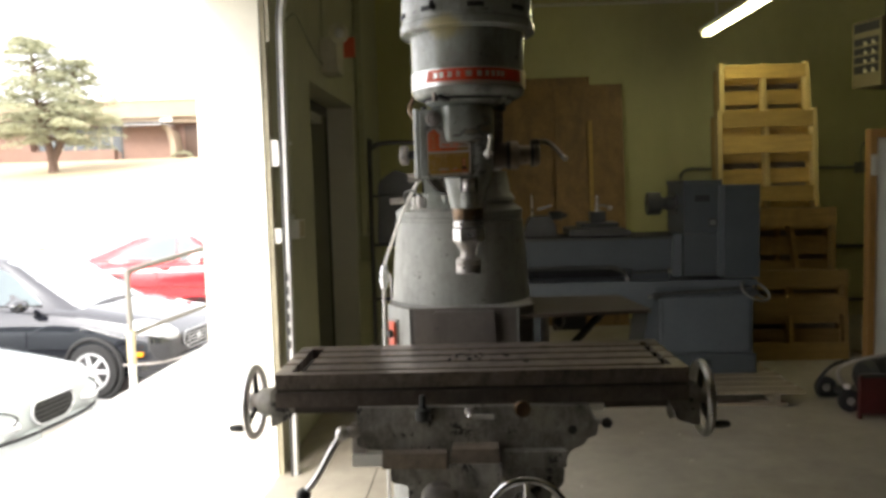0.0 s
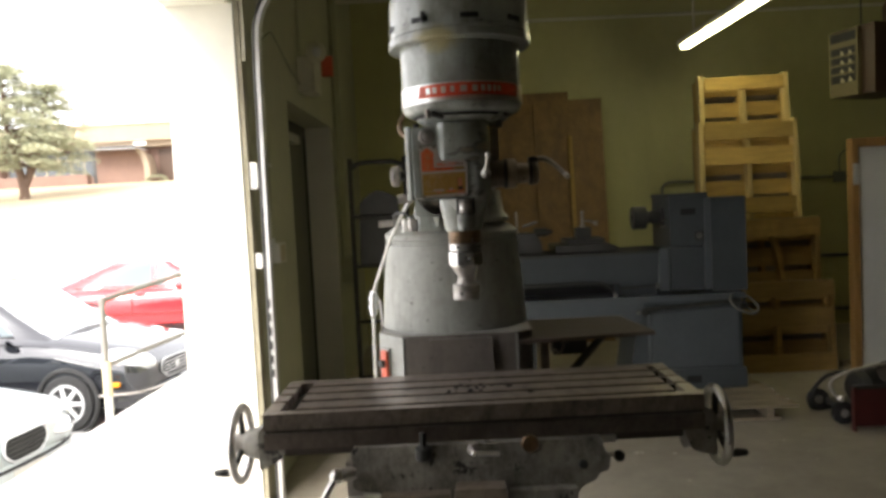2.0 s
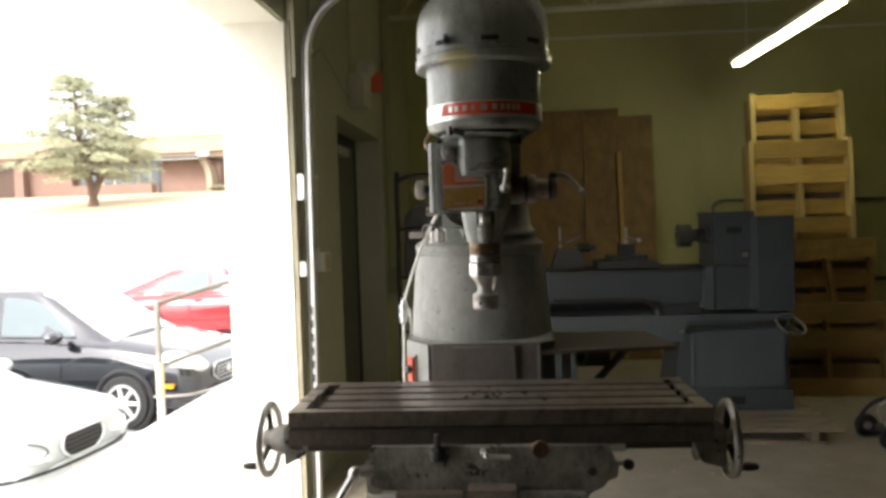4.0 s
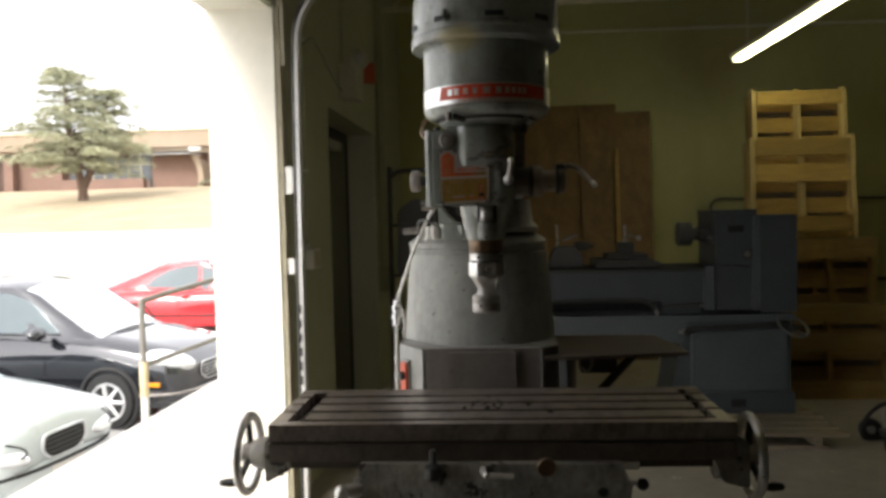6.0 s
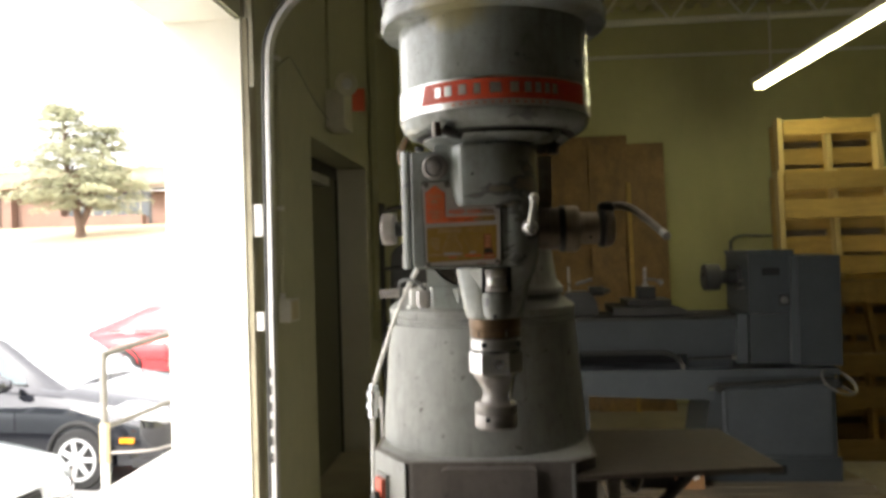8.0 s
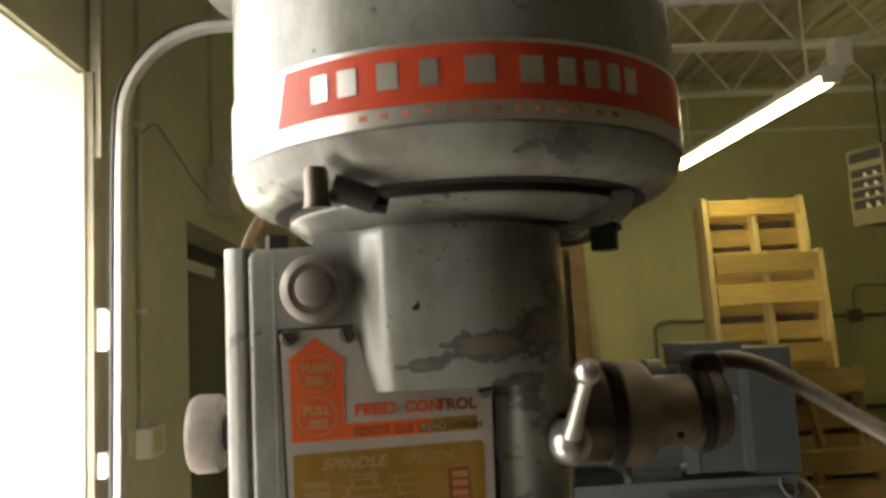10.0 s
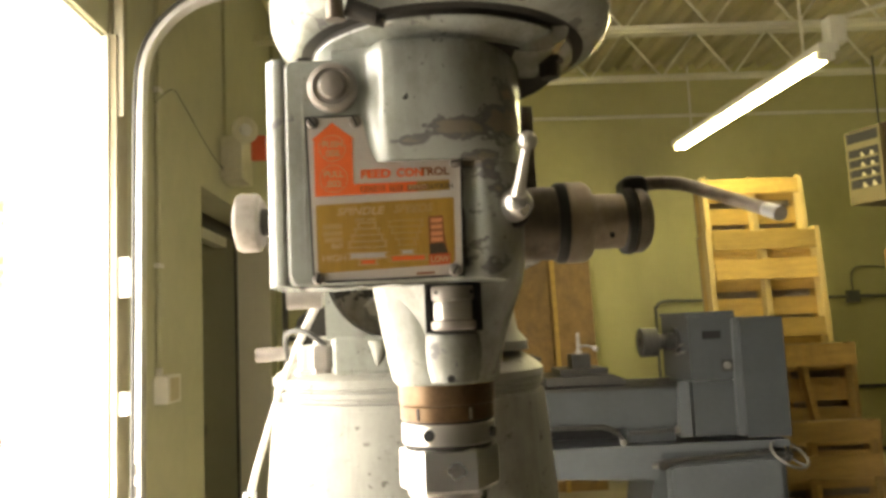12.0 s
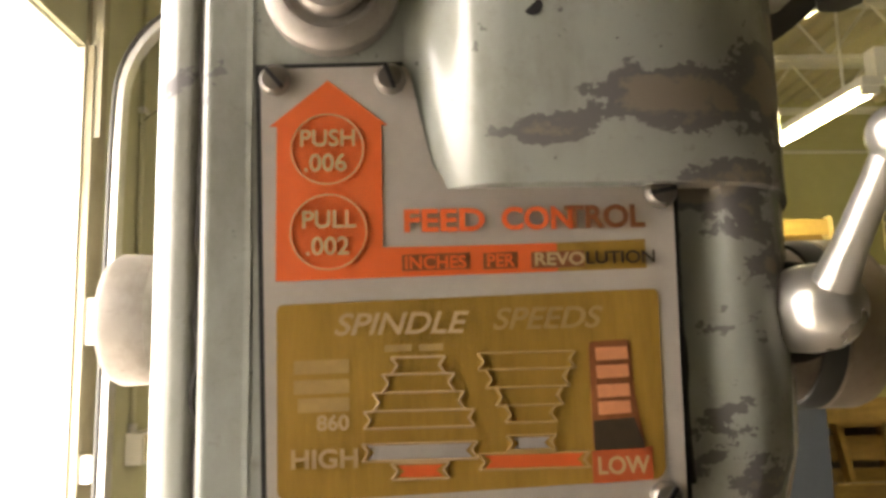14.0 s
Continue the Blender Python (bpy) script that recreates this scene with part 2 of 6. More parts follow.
    "plate_gold": mat("gold_plate_field", (0.40, 0.24, 0.05), 0.42, 0.25, var=0.22, scale=40, stretch=(3, 1, 0.4)),
    "plate_orange": mat("orange_enamel", (0.74, 0.135, 0.035), 0.5, var=0.1, scale=30),
    "plate_rust": mat("darkened_orange_print", (0.47, 0.095, 0.03), 0.5, var=0.3, scale=60),
    "plate_dark": mat("dark_print", (0.05, 0.035, 0.02), 0.5, var=0.3, scale=60),
    "plate_brown": mat("faded_brown_print", (0.24, 0.085, 0.03), 0.5, var=0.3, scale=60),
    "plate_faint": mat("faint_print", (0.44, 0.295, 0.115), 0.5, 0.1, var=0.2, scale=60),
    "plate_rose": mat("rubbed_orange_print", (0.62, 0.25, 0.12), 0.5, var=0.2, scale=60),
    "plate_silver": mat("bare_plate_metal", (0.50, 0.46, 0.43), 0.4, 0.4, var=0.12, scale=60),
    "post_wood": mat("orange_stained_timber", (0.34, 0.19, 0.065), 0.6, var=0.25, scale=4, stretch=(4, 4, 0.6), bump=0.1, bump_scale=20),
    "plate_pale": mat("pale_print", (0.50, 0.355, 0.19), 0.5, 0.1, var=0.15, scale=60),
    "lathe": mat("blue_grey_lathe_paint", (0.060, 0.069, 0.071), 0.42, var=0.15, scale=5, bump=0.05, chips=(0.07, 0.07, 0.07), chip_at=0.7),
    "lathe_b": mat("pale_blue_grey_paint", (0.088, 0.100, 0.104), 0.42, var=0.15, scale=5),
    "wood": mat("pale_pallet_wood", (0.56, 0.37, 0.10), 0.7, var=0.28, scale=4, stretch=(1, 4, 6), bump=0.2, bump_scale=20, random_tint=0.35),
    "wood_pale": mat("planed_pale_wood", (0.66, 0.50, 0.20), 0.65, var=0.18, scale=4, stretch=(4, 4, 0.8), bump=0.12, bump_scale=20, random_tint=0.15),
    # Darker copy of the pallet wood; dims the two lower pallets by colour.
    "wood_toned_down": mat("darkened_pallet_wood", (0.40, 0.26, 0.085), 0.75, var=0.3, scale=4, stretch=(1, 4, 6), bump=0.2, bump_scale=20, random_tint=0.35, stain=(0.2, 0.13, 0.06)),
    "wood_old": mat("old_pallet_wood", (0.30, 0.25, 0.17), 0.75, var=0.3, scale=4, stretch=(1, 4, 6), bump=0.2, bump_scale=20, random_tint=0.25),
    "plywood": mat("plywood", (0.27, 0.165, 0.062), 0.65, var=0.35, scale=5, stretch=(1, 1, 0.8), bump=0.1, bump_scale=15, stain=(0.13, 0.085, 0.045), grime=(0.12, 0.08, 0.045), grime_amount=0.5),
    "rust": mat("rusty_plate", (0.085, 0.068, 0.052), 0.6, 0.2, var=0.4, scale=8, bump=0.1),
    "cardboard": mat("orange_cardboard", (0.38, 0.20, 0.085), 0.7, var=0.15),
    "heater": mat("brown_heater_paint", (0.068, 0.038, 0.023), 0.5, var=0.15),
    "louvre": mat("pale_louvre", (0.52, 0.46, 0.30), 0.5, var=0.15),
    "tube": glow("lit_tube", (1.0, 0.96, 0.58), 6.0),
    "lamp_body": mat("lamp_body_paint", (0.66, 0.64, 0.5), 0.4, var=0.08),
    "concrete_out": mat("pale_outdoor_concrete", (0.55, 0.53, 0.49), 0.7, var=0.12, scale=0.6, bump=0.1),
    "asphalt": mat("pale_asphalt", (0.36, 0.355, 0.345), 0.75, var=0.12, scale=0.4, bump=0.1),
    "road": mat("road_asphalt", (0.38, 0.38, 0.385), 0.75, var=0.1, scale=0.3),
    "grass": mat("dry_winter_grass", (0.36, 0.29, 0.185), 0.9, var=0.25, scale=0.5, bump=0.3, bump_scale=4),
    "brick": mat("far_brick", (0.20, 0.125, 0.095), 0.8, var=0.15, scale=0.5),
    "fascia": mat("tan_fascia", (0.30, 0.235, 0.165), 0.7, var=0.12, scale=0.5),
    "bark": mat("pine_bark", (0.13, 0.085, 0.06), 0.85, var=0.3, scale=3, bump=0.3),
    # Lighter than real needles: glare and haze are put into the colour.
    "needle": mat("pine_needles", (0.35, 0.36, 0.235), 0.8, var=0.3, scale=0.8),
    "car_black": mat("black_car_paint", (0.012, 0.013, 0.017), 0.06, var=0.05, scale=0.5, grain=6, coat=1.0, ior=1.6, rough_var=0.01),
    "car_red": mat("red_car_paint", (0.62, 0.025, 0.03), 0.2, var=0.08, coat=1.0),
    "car_silver": mat("silver_car_paint", (0.58, 0.63, 0.63), 0.28, 0.0, var=0.03, scale=1.0, grain=6, coat=1.0),
    "rubber": mat("rubber", (0.025, 0.025, 0.025), 0.75, var=0.2),
    "headlight": mat("headlight_lens", (0.75, 0.76, 0.77), 0.12, 0.3, var=0.1, coat=1.0),
    "dark_red": mat("dull_dark_red_paint", (0.085, 0.018, 0.015), 0.5, var=0.25, scale=8),
    "amber": mat("amber_marker", (0.9, 0.33, 0.02), 0.3, var=0.05),
    "rail": mat("rail_paint", (0.24, 0.225, 0.20), 0.45, 0.3, var=0.2),
    "rail_cap": mat("rail_sleeve", (0.58, 0.48, 0.30), 0.5, var=0.2),
}

# ---- building helpers ----
WORLD_OF = {}


def thing(name, origin, rz=0.0, label="", category="", group="", kind="", rx=0.0, ry=0.0):
    ob = new(name)
    ob.empty_display_size = 0.1
    m = pose(*origin, rx, ry, rz)
    ob.matrix_basis = m
    WORLD_OF[ob.name] = m
    return tagged(ob, label, category, group, kind)


def soften(bm, width, segments=2, angle=35):
    edges = [e for e in bm.edges if len(e.link_faces) == 2 and e.calc_face_angle(0) > radians(angle)]
    if edges and width:
        bmesh.ops.bevel(bm, geom=edges, offset=width, segments=segments, profile=0.6, affect="EDGES", clamp_overlap=True)


def part(name, bm, material, parent=None, label="", bevel=0.0, smooth=35, local=False, segments=2, kind="", category="", group=""):
    """Links a bmesh, given in world coordinates unless local, as one mesh object under its thing or part."""
    if bevel:
        soften(bm, bevel, segments)
    if parent is not None and not local:
        bm.transform(WORLD_OF[parent.name].inverted())
    bmesh.ops.recalc_face_normals(bm, faces=bm.faces)
    me = bpy.data.meshes.new(name)
    bm.to_mesh(me)
    bm.free()
    me.materials.append(M[material] if isinstance(material, str) else material)
    if smooth:
        me.polygons.foreach_set("use_smooth", [True] * len(me.polygons))
        me.set_sharp_from_angle(angle=radians(smooth))
    ob = new(name, me)
    if parent is not None:
        ob.parent = parent
        WORLD_OF[ob.name] = WORLD_OF[parent.name]
    return tagged(ob, label, category, group, kind)


def box(x0, x1, y0, y1, z0, z1, bm=None):
    bm = bm or bmesh.new()
    v = [bm.verts.new((x, y, z)) for z in (z0, z1) for y in (y0, y1) for x in (x0, x1)]
    for f in ((0, 2, 3, 1), (4, 5, 7, 6), (0, 1, 5, 4), (2, 6, 7, 3), (0, 4, 6, 2), (1, 3, 7, 5)):
        bm.faces.new([v[k] for k in f])
    return bm


def axes(axis):
    a = Vector(axis).normalized()
    u = a.orthogonal().normalized()
    if abs(a.z) > 0.99:
        u = Vector((1, 0, 0))
    return a, u, a.cross(u)


def turned(centre, profile, axis=(0, 0, 1), n=48, bm=None, cap=True):
    """A turned body: profile of (radius, height along the axis)."""
    bm = bm or bmesh.new()
    a, u, w = axes(axis)
    c = Vector(centre)
    rings = []
    for r, h in profile:
        rings.append([bm.verts.new(c + a * h + (u * math.cos(2 * math.pi * k / n) + w * math.sin(2 * math.pi * k / n)) * max(r, 1e-4)) for k in range(n)])
    for p, q in zip(rings, rings[1:]):
        for k in range(n):
            bm.faces.new((p[k], p[(k + 1) % n], q[(k + 1) % n], q[k]))
    if cap:
        bm.faces.new(rings[0][::-1])
        bm.faces.new(rings[-1])
    return bm


def rod(a, b, r, n=16, bm=None, r2=None):
    a, b = Vector(a), Vector(b)
    return turned(a, [(r, 0), (r if r2 is None else r2, (b - a).length)], b - a, n, bm)


def ball(c, r, bm=None, n=20):
    prof = [(r * math.sin(math.pi * k / 12), -r * math.cos(math.pi * k / 12)) for k in range(13)]
    return turned(c, prof, n=n, bm=bm, cap=False)


def smooth_line(points, steps=8):
    pts = [Vector(p) for p in points]
    out = []
    for k in range(len(pts) - 1):
        p0, p1, p2, p3 = pts[max(k - 1, 0)], pts[k], pts[k + 1], pts[min(k + 2, len(pts) - 1)]
        for j in range(steps):
            s = j / steps
            out.append(0.5 * ((2 * p1) + (p2 - p0) * s + (2 * p0 - 5 * p1 + 4 * p2 - p3) * s * s + (3 * p1 - p0 - 3 * p2 + p3) * s ** 3))
    return out + [pts[-1]]


def tube(points, r, n=12, bm=None, curved=True, steps=8, radii=None):
    bm = bm or bmesh.new()
    pts = smooth_line(points, steps) if curved else [Vector(p) for p in points]
    d = (pts[1] - pts[0]).normalized()
    u = d.orthogonal().normalized()
    rings = []
    for k, p in enumerate(pts):
        d2 = (pts[min(k + 1, len(pts) - 1)] - pts[max(k - 1, 0)]).normalized()
        u = (u - d2 * u.dot(d2)).normalized()
        w = d2.cross(u)
        rr = r if radii is None else radii[0] + (radii[1] - radii[0]) * k / (len(pts) - 1)
        rings.append([bm.verts.new(p + (u * math.cos(2 * math.pi * j / n) + w * math.sin(2 * math.pi * j / n)) * rr) for j in range(n)])
    for p, q in zip(rings, rings[1:]):
        for k in range(n):
            bm.faces.new((p[k], p[(k + 1) % n], q[(k + 1) % n], q[k]))
    bm.faces.new(rings[0][::-1])
    bm.faces.new(rings[-1])
    return bm


def ring(centre, r, thick, axis=(0, 0, 1), n=48, m=12, bm=None):
    bm = bm or bmesh.new()
    a, u, w = axes(axis)
    c = Vector(centre)
    rows = []
    for k in range(n):
        d = u * math.cos(2 * math.pi * k / n) + w * math.sin(2 * math.pi * k / n)
        rows.append([bm.verts.new(c + d * (r + thick * math.cos(2 * math.pi * j / m)) + a * thick * math.sin(2 * math.pi * j / m)) for j in range(m)])
    for k in range(n):
        p, q = rows[k], rows[(k + 1) % n]
        for j in range(m):
            bm.faces.new((p[j], p[(j + 1) % m], q[(j + 1) % m], q[j]))
    return bm


def slab(outline, h0, h1, plane="xz", bm=None):
    """A prism: an outline in plane xz, xy or yz, from h0 to h1 along the third axis."""
    bm = bm or bmesh.new()

    def at(p, h):
        return {"xz": (p[0], h, p[1]), "xy": (p[0], p[1], h), "yz": (h, p[0], p[1])}[plane]
    lo = [bm.verts.new(at(p, h0)) for p in outline]
    hi = [bm.verts.new(at(p, h1)) for p in outline]
    bm.faces.new(lo[::-1])
    bm.faces.new(hi)
    n = len(outline)
    for k in range(n):
        bm.faces.new((lo[k], lo[(k + 1) % n], hi[(k + 1) % n], hi[k]))
    return bm


def round_poly(points, r, n=5):
    out = []
    c = len(points)
    for k in range(c):
        p, a, b = Vector(points[k]), Vector(points[k - 1]), Vector(points[(k + 1) % c])
        rr = min(r, (a - p).length * 0.45, (b - p).length * 0.45)
        s, e = p + (a - p).normalized() * rr, p + (b - p).normalized() * rr
        for j in range(n + 1):
            q = j / n
            out.append(tuple(s * (1 - q) ** 2 + p * 2 * q * (1 - q) + e * q * q))
    return out


def cushion(x0, x1, z0, z1, y0, y1, corner, r, n=6, bm=None):
    """A block facing -y with rounded corners and a softly rounded front edge of radius r."""
    bm = bm or bmesh.new()

    def outline(d):
        c = max(corner - d, 0.0006)
        pts = []
        for cx, cz, a0 in ((x1 - d - c, z1 - d - c, 0), (x0 + d + c, z1 - d - c, 90), (x0 + d + c, z0 + d + c, 180), (x1 - d - c, z0 + d + c, 270)):
            for k in range(n + 1):
                a = radians(a0 + 90 * k / n)
                pts.append((cx + c * math.cos(a), cz + c * math.sin(a)))
        return pts
    rows = []
    for k in range(n + 1):
        a = math.pi / 2 * k / n
        rows.append([bm.verts.new((x, y0 + r * (1 - math.cos(a)), z)) for x, z in outline(r * (1 - math.sin(a)))])
    rows.append([bm.verts.new((x, y1, z)) for x, z in outline(0)])
    m = len(rows[0])
    for p, q in zip(rows, rows[1:]):
        for k in range(m):
            bm.faces.new((p[k], p[(k + 1) % m], q[(k + 1) % m], q[k]))
    bm.faces.new(rows[0][::-1])
    bm.faces.new(rows[-1])
    return bm


def lettering(text, size, at, material, parent, bold=0.0, squeeze=1.0, shear=0.0, name="lettering", align="LEFT", deep=0.0003):
    """Words in the built-in font, upright in the plane facing -y, as a thin mesh."""
    cu = bpy.data.curves.new(name, "FONT")
    cu.body, cu.size, cu.align_x, cu.offset, cu.shear, cu.extrude = text, size, align, bold, shear, deep
    tmp = bpy.data.objects.new(name, cu)
    scene.collection.objects.link(tmp)
    me = bpy.data.meshes.new_from_object(tmp.evaluated_get(bpy.context.evaluated_depsgraph_get()))
    bpy.data.objects.remove(tmp)
    bm = bmesh.new()
    bm.from_mesh(me)
    bm.transform(Matrix.Translation(at) @ Matrix.Rotation(radians(90), 4, "X") @ Matrix.Diagonal((squeeze, 1, 1, 1)))
    return part(name, bm, material, parent, smooth=0)


def structure(name, bm, material, label, bevel=0.0, smooth=0, parent=None):
    return part(name, bm, material, parent, label, bevel, smooth, kind="structure")


# ---- the building ----
WX, OUT = -1.12, -1.49          # inner and outer face of the door wall
# RIGHT is an unseen wall, set far off to weaken bounced light.
BACK, FRONT, RIGHT, DECK = 9.4, -5.0, 12.0, 4.35
# OPEN0, the unseen near edge, is set by the daylight it lets in.
OPEN0, OPEN1, LINTEL = 1.30, 4.354, 2.82
DOOR0, DOOR1, DOOR_H = 5.60, 7.48, 2.46

structure("floor", box(WX, RIGHT, FRONT, BACK, -0.2, 0.0), "floor", "grey-brown stained concrete workshop floor")
bm = box(OUT, WX, FRONT - 0.3, OPEN0, -0.2, DECK)
box(OUT, WX, OPEN0, OPEN1, LINTEL, DECK, bm)
box(OUT, WX, OPEN1, DOOR0, -0.2, DECK, bm)
box(OUT, WX, DOOR0, DOOR1, DOOR_H, DECK, bm)
box(OUT, WX, DOOR1, BACK + 0.3, -0.2, DECK, bm)
structure("wall_west", bm, "block", "olive-cream painted block wall with a large door opening")
structure("sill", box(OUT, WX, OPEN0, OPEN1, -0.2, -0.001), "concrete_out", "pale concrete threshold of the open door")
structure("wall_north", box(WX, RIGHT, BACK, BACK + 0.3, -0.2, DECK), "wall", "yellow-green painted back wall")
# East and south walls are unseen; their dark paint only lowers the fill.
structure("wall_east", box(RIGHT, RIGHT + 0.3, FRONT - 0.3, BACK + 0.3, -0.2, DECK), "dim", "unseen side wall, darkened to cut bounced light")
structure("wall_south", box(WX, RIGHT, FRONT - 0.3, FRONT, -0.2, DECK), "dim", "unseen south wall, darkened to cut bounced light")
bm = box(-0.556, -0.551, FRONT + 0.1, BACK - 0.1, 0.0005, 0.004)
structure("floor_joint", bm, "joint", "thin dark joint in the concrete floor")
# jamb and soffit boards lining the opening, painted cream
bm = box(OUT - 0.004, WX + 0.002, OPEN1 - 0.012, OPEN1, 0, LINTEL - 0.012)
structure("trim_jamb", bm, "reveal", "cream-painted sunlit door jamb")
bm = box(OUT - 0.004, WX - 0.02, OPEN0, OPEN1, LINTEL - 0.012, LINTEL)
structure("trim_soffit", bm, "reveal", "cream-painted door soffit")
# Near jamb is out of view; its place limits light on the fronts.
bm = box(OUT - 0.004, WX - 0.02, OPEN0, OPEN0 + 0.012, 0, LINTEL - 0.012)
structure("trim_jamb_near", bm, "reveal", "cream-painted unseen near jamb, placed to limit the daylight")

# olive strip beside the opening, where the raised door would close
bm = box(WX + 0.0005, WX + 0.012, OPEN1 + 0.001, OPEN1 + 0.16, 0, DECK - 0.1)
box(WX + 0.012, WX + 0.03, OPEN1 + 0.001, OPEN1 + 0.02, 0, LINTEL, bm)
structure("trim_stop", bm, "stop_plate", "olive-cream stop plate beside the door opening")

# corrugated steel deck over open-web joists
bm = bmesh.new()
x = WX
prof = []
while x < RIGHT:
    prof += [(x, DECK - 0.06), (x + 0.06, DECK - 0.06), (x + 0.085, DECK), (x + 0.145, DECK)]
    x += 0.17
rows = [[bm.verts.new((px, y, pz)) for px, pz in prof] for y in (FRONT, BACK)]
for k in range(len(prof) - 1):
    bm.faces.new((rows[0][k], rows[0][k + 1], rows[1][k + 1], rows[1][k]))
top = box(OUT, RIGHT + 0.3, FRONT - 0.3, BACK + 0.3, DECK + 0.02, DECK + 0.2)
structure("ceiling", bm, "deck", "pale corrugated steel roof deck")
structure("roof", top, "concrete_out", "flat roof slab")


def joist(y, z0=3.83, z1=4.30):
    g = thing("roof_joist", (WX, y, z0), label="pale painted open-web steel roof joist", category="joist", group="roof joists", kind="structure")
    bm = box(WX, RIGHT, y - 0.05, y - 0.01, z0, z0 + 0.035)
    box(WX, RIGHT, y + 0.01, y + 0.05, z0, z0 + 0.035, bm)
    part("bottom_chord", bm, "joist", g)
    bm = box(WX, RIGHT, y - 0.05, y + 0.05, z1 - 0.04, z1)
    part("top_chord", bm, "joist", g)
    bm = bmesh.new()
    x, up = WX + 0.1, True
    while x < RIGHT - 0.6:
        rod((x, y, z0 + 0.02 if up else z1 - 0.02), (x + 0.34, y, z1 - 0.02 if up else z0 + 0.02), 0.011, 6, bm)
        x, up = x + 0.34, not up
    part("web", bm, "joist", g)


for jy in (8.3, 7.1, 5.9, 4.7, 3.5, 2.3, 1.1, -0.1, -1.3, -2.5, -3.7):
    joist(jy)

# ---- the outdoors: landing, lot, road, lawn ----
structure("landing", box(-2.97, OUT, -8, 16, -1.2, -0.002), "concrete_out", "pale concrete landing outside the door")
PROFILE = ((-400, -0.66), (-30, -0.66), (13, -0.66), (18, -0.45), (25, 0.72), (33, 1.45), (45, 3.3), (52, 4.1), (60, 4.72), (90, 4.8), (900, 4.8))


def ground_z(y):
    for (a, za), (b, zb) in zip(PROFILE, PROFILE[1:]):
        if y <= b:
            return za + (zb - za) * (y - a) / (b - a)
    return PROFILE[-1][1]


bm = bmesh.new()
gy = [-400, -60, -20] + [v * 1.0 for v in range(-10, 66)] + [80, 90, 200, 900]
gx = [-900, -200, -90, -60, -45, -35, -28, -22, -17, -12, -8, -5, -2.9, 200, 900]
gx = [v for v in gx if v < -2.8] + [-2.8, 60, 900]
grid = [[bm.verts.new((x, y, ground_z(y))) for x in gx] for y in gy]
for r, q in zip(grid, grid[1:]):
    for k in range(len(gx) - 1):
        bm.faces.new((r[k], r[k + 1], q[k + 1], q[k])).material_index = 0 if r[0].co.y < 24.5 else 1 if r[0].co.y < 33 else 2
# the building stands over the sheet; leave the floor clear of it
ground = structure("ground", bm, "asphalt", "pale lot, road and dry lawn rising to a low rise")
ground.data.materials.append(M["road"])
ground.data.materials.append(M["grass"])

# ---- the milling machine ----
mill = thing("milling_machine", (0.02, 2.75, 0), label="worn grey knee milling machine with a dark slotted table", category="machine")
CX, CY = 0.02, 2.75

# foot and column
part("foot", slab(round_poly([(-0.34, 2.0), (0.4, 2.0), (0.4, 3.3), (-0.34, 3.3)], 0.08), 0.0, 0.14, "xy"), "dark_paint", mill, bevel=0.012)
plan = round_poly([(-0.135, 2.475), (0.212, 2.475), (0.262, 2.52), (0.268, 3.1), (-0.225, 3.1), (-0.222, 2.6)], 0.018, 3)
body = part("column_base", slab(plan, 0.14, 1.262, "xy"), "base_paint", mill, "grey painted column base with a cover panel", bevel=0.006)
part("column", turned((CX, CY, 0), [(0.2435, 1.258), (0.2435, 1.264), (0.242, 1.285), (0.241, 1.30), (0.2225, 1.533), (0.217, 1.5355), (0.217, 1.5405), (0.2215, 1.543), (0.2215, 1.549), (0.218, 1.551), (0.218, 1.554), (0.2225, 1.556), (0.2225, 1.568),
                                     (0.217, 1.574), (0.19, 1.592), (0.15, 1.603), (0.0, 1.606)], n=96), "grey_paint_b", mill, "tapered round column, grey paint with scuffs")
# Chamfer painted paler than the front, partly to imitate door light on it.
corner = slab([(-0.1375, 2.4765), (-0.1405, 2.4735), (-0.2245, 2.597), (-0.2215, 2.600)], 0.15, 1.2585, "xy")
part("corner_face", corner, "grey_paint_b", body, "paler paint on the chamfered corner, partly for door light", bevel=0.001)
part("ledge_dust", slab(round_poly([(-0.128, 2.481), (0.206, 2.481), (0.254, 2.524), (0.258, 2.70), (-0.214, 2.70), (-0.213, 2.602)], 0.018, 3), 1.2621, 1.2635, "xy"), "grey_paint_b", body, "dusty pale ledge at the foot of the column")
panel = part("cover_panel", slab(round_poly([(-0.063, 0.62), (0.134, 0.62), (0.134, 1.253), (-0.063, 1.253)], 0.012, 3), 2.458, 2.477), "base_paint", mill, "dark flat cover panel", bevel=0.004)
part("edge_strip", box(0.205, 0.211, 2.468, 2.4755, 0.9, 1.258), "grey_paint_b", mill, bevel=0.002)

# stop and start buttons on a red plate on the chamfered corner
cs = Vector((-0.193, 2.5585, 1.125))
turn = pose(*cs, 0, 0, math.degrees(math.atan2(2.475 - 2.6, -0.135 + 0.222)))
bm = box(-0.030, 0.022, -0.012, 0.002, -0.092, 0.092)
bm.transform(turn)
housing = part("switch_housing", bm, "grey_paint_b", mill, "pale housing round the switch plate", bevel=0.005)
bm = box(-0.013, 0.020, -0.022, -0.0125, -0.085, 0.085)
bm.transform(turn)
estop = part("switch_plate", bm, "red_plastic", mill, "red switch plate with two dark buttons", bevel=0.004)
for dz in (0.045, -0.04):
    bm = turned((0.0035, -0.021, dz), [(0.013, 0), (0.013, 0.008), (0.012, 0.014), (0.0, 0.016)], (0, -1, 0), 20)
    bm.transform(turn)
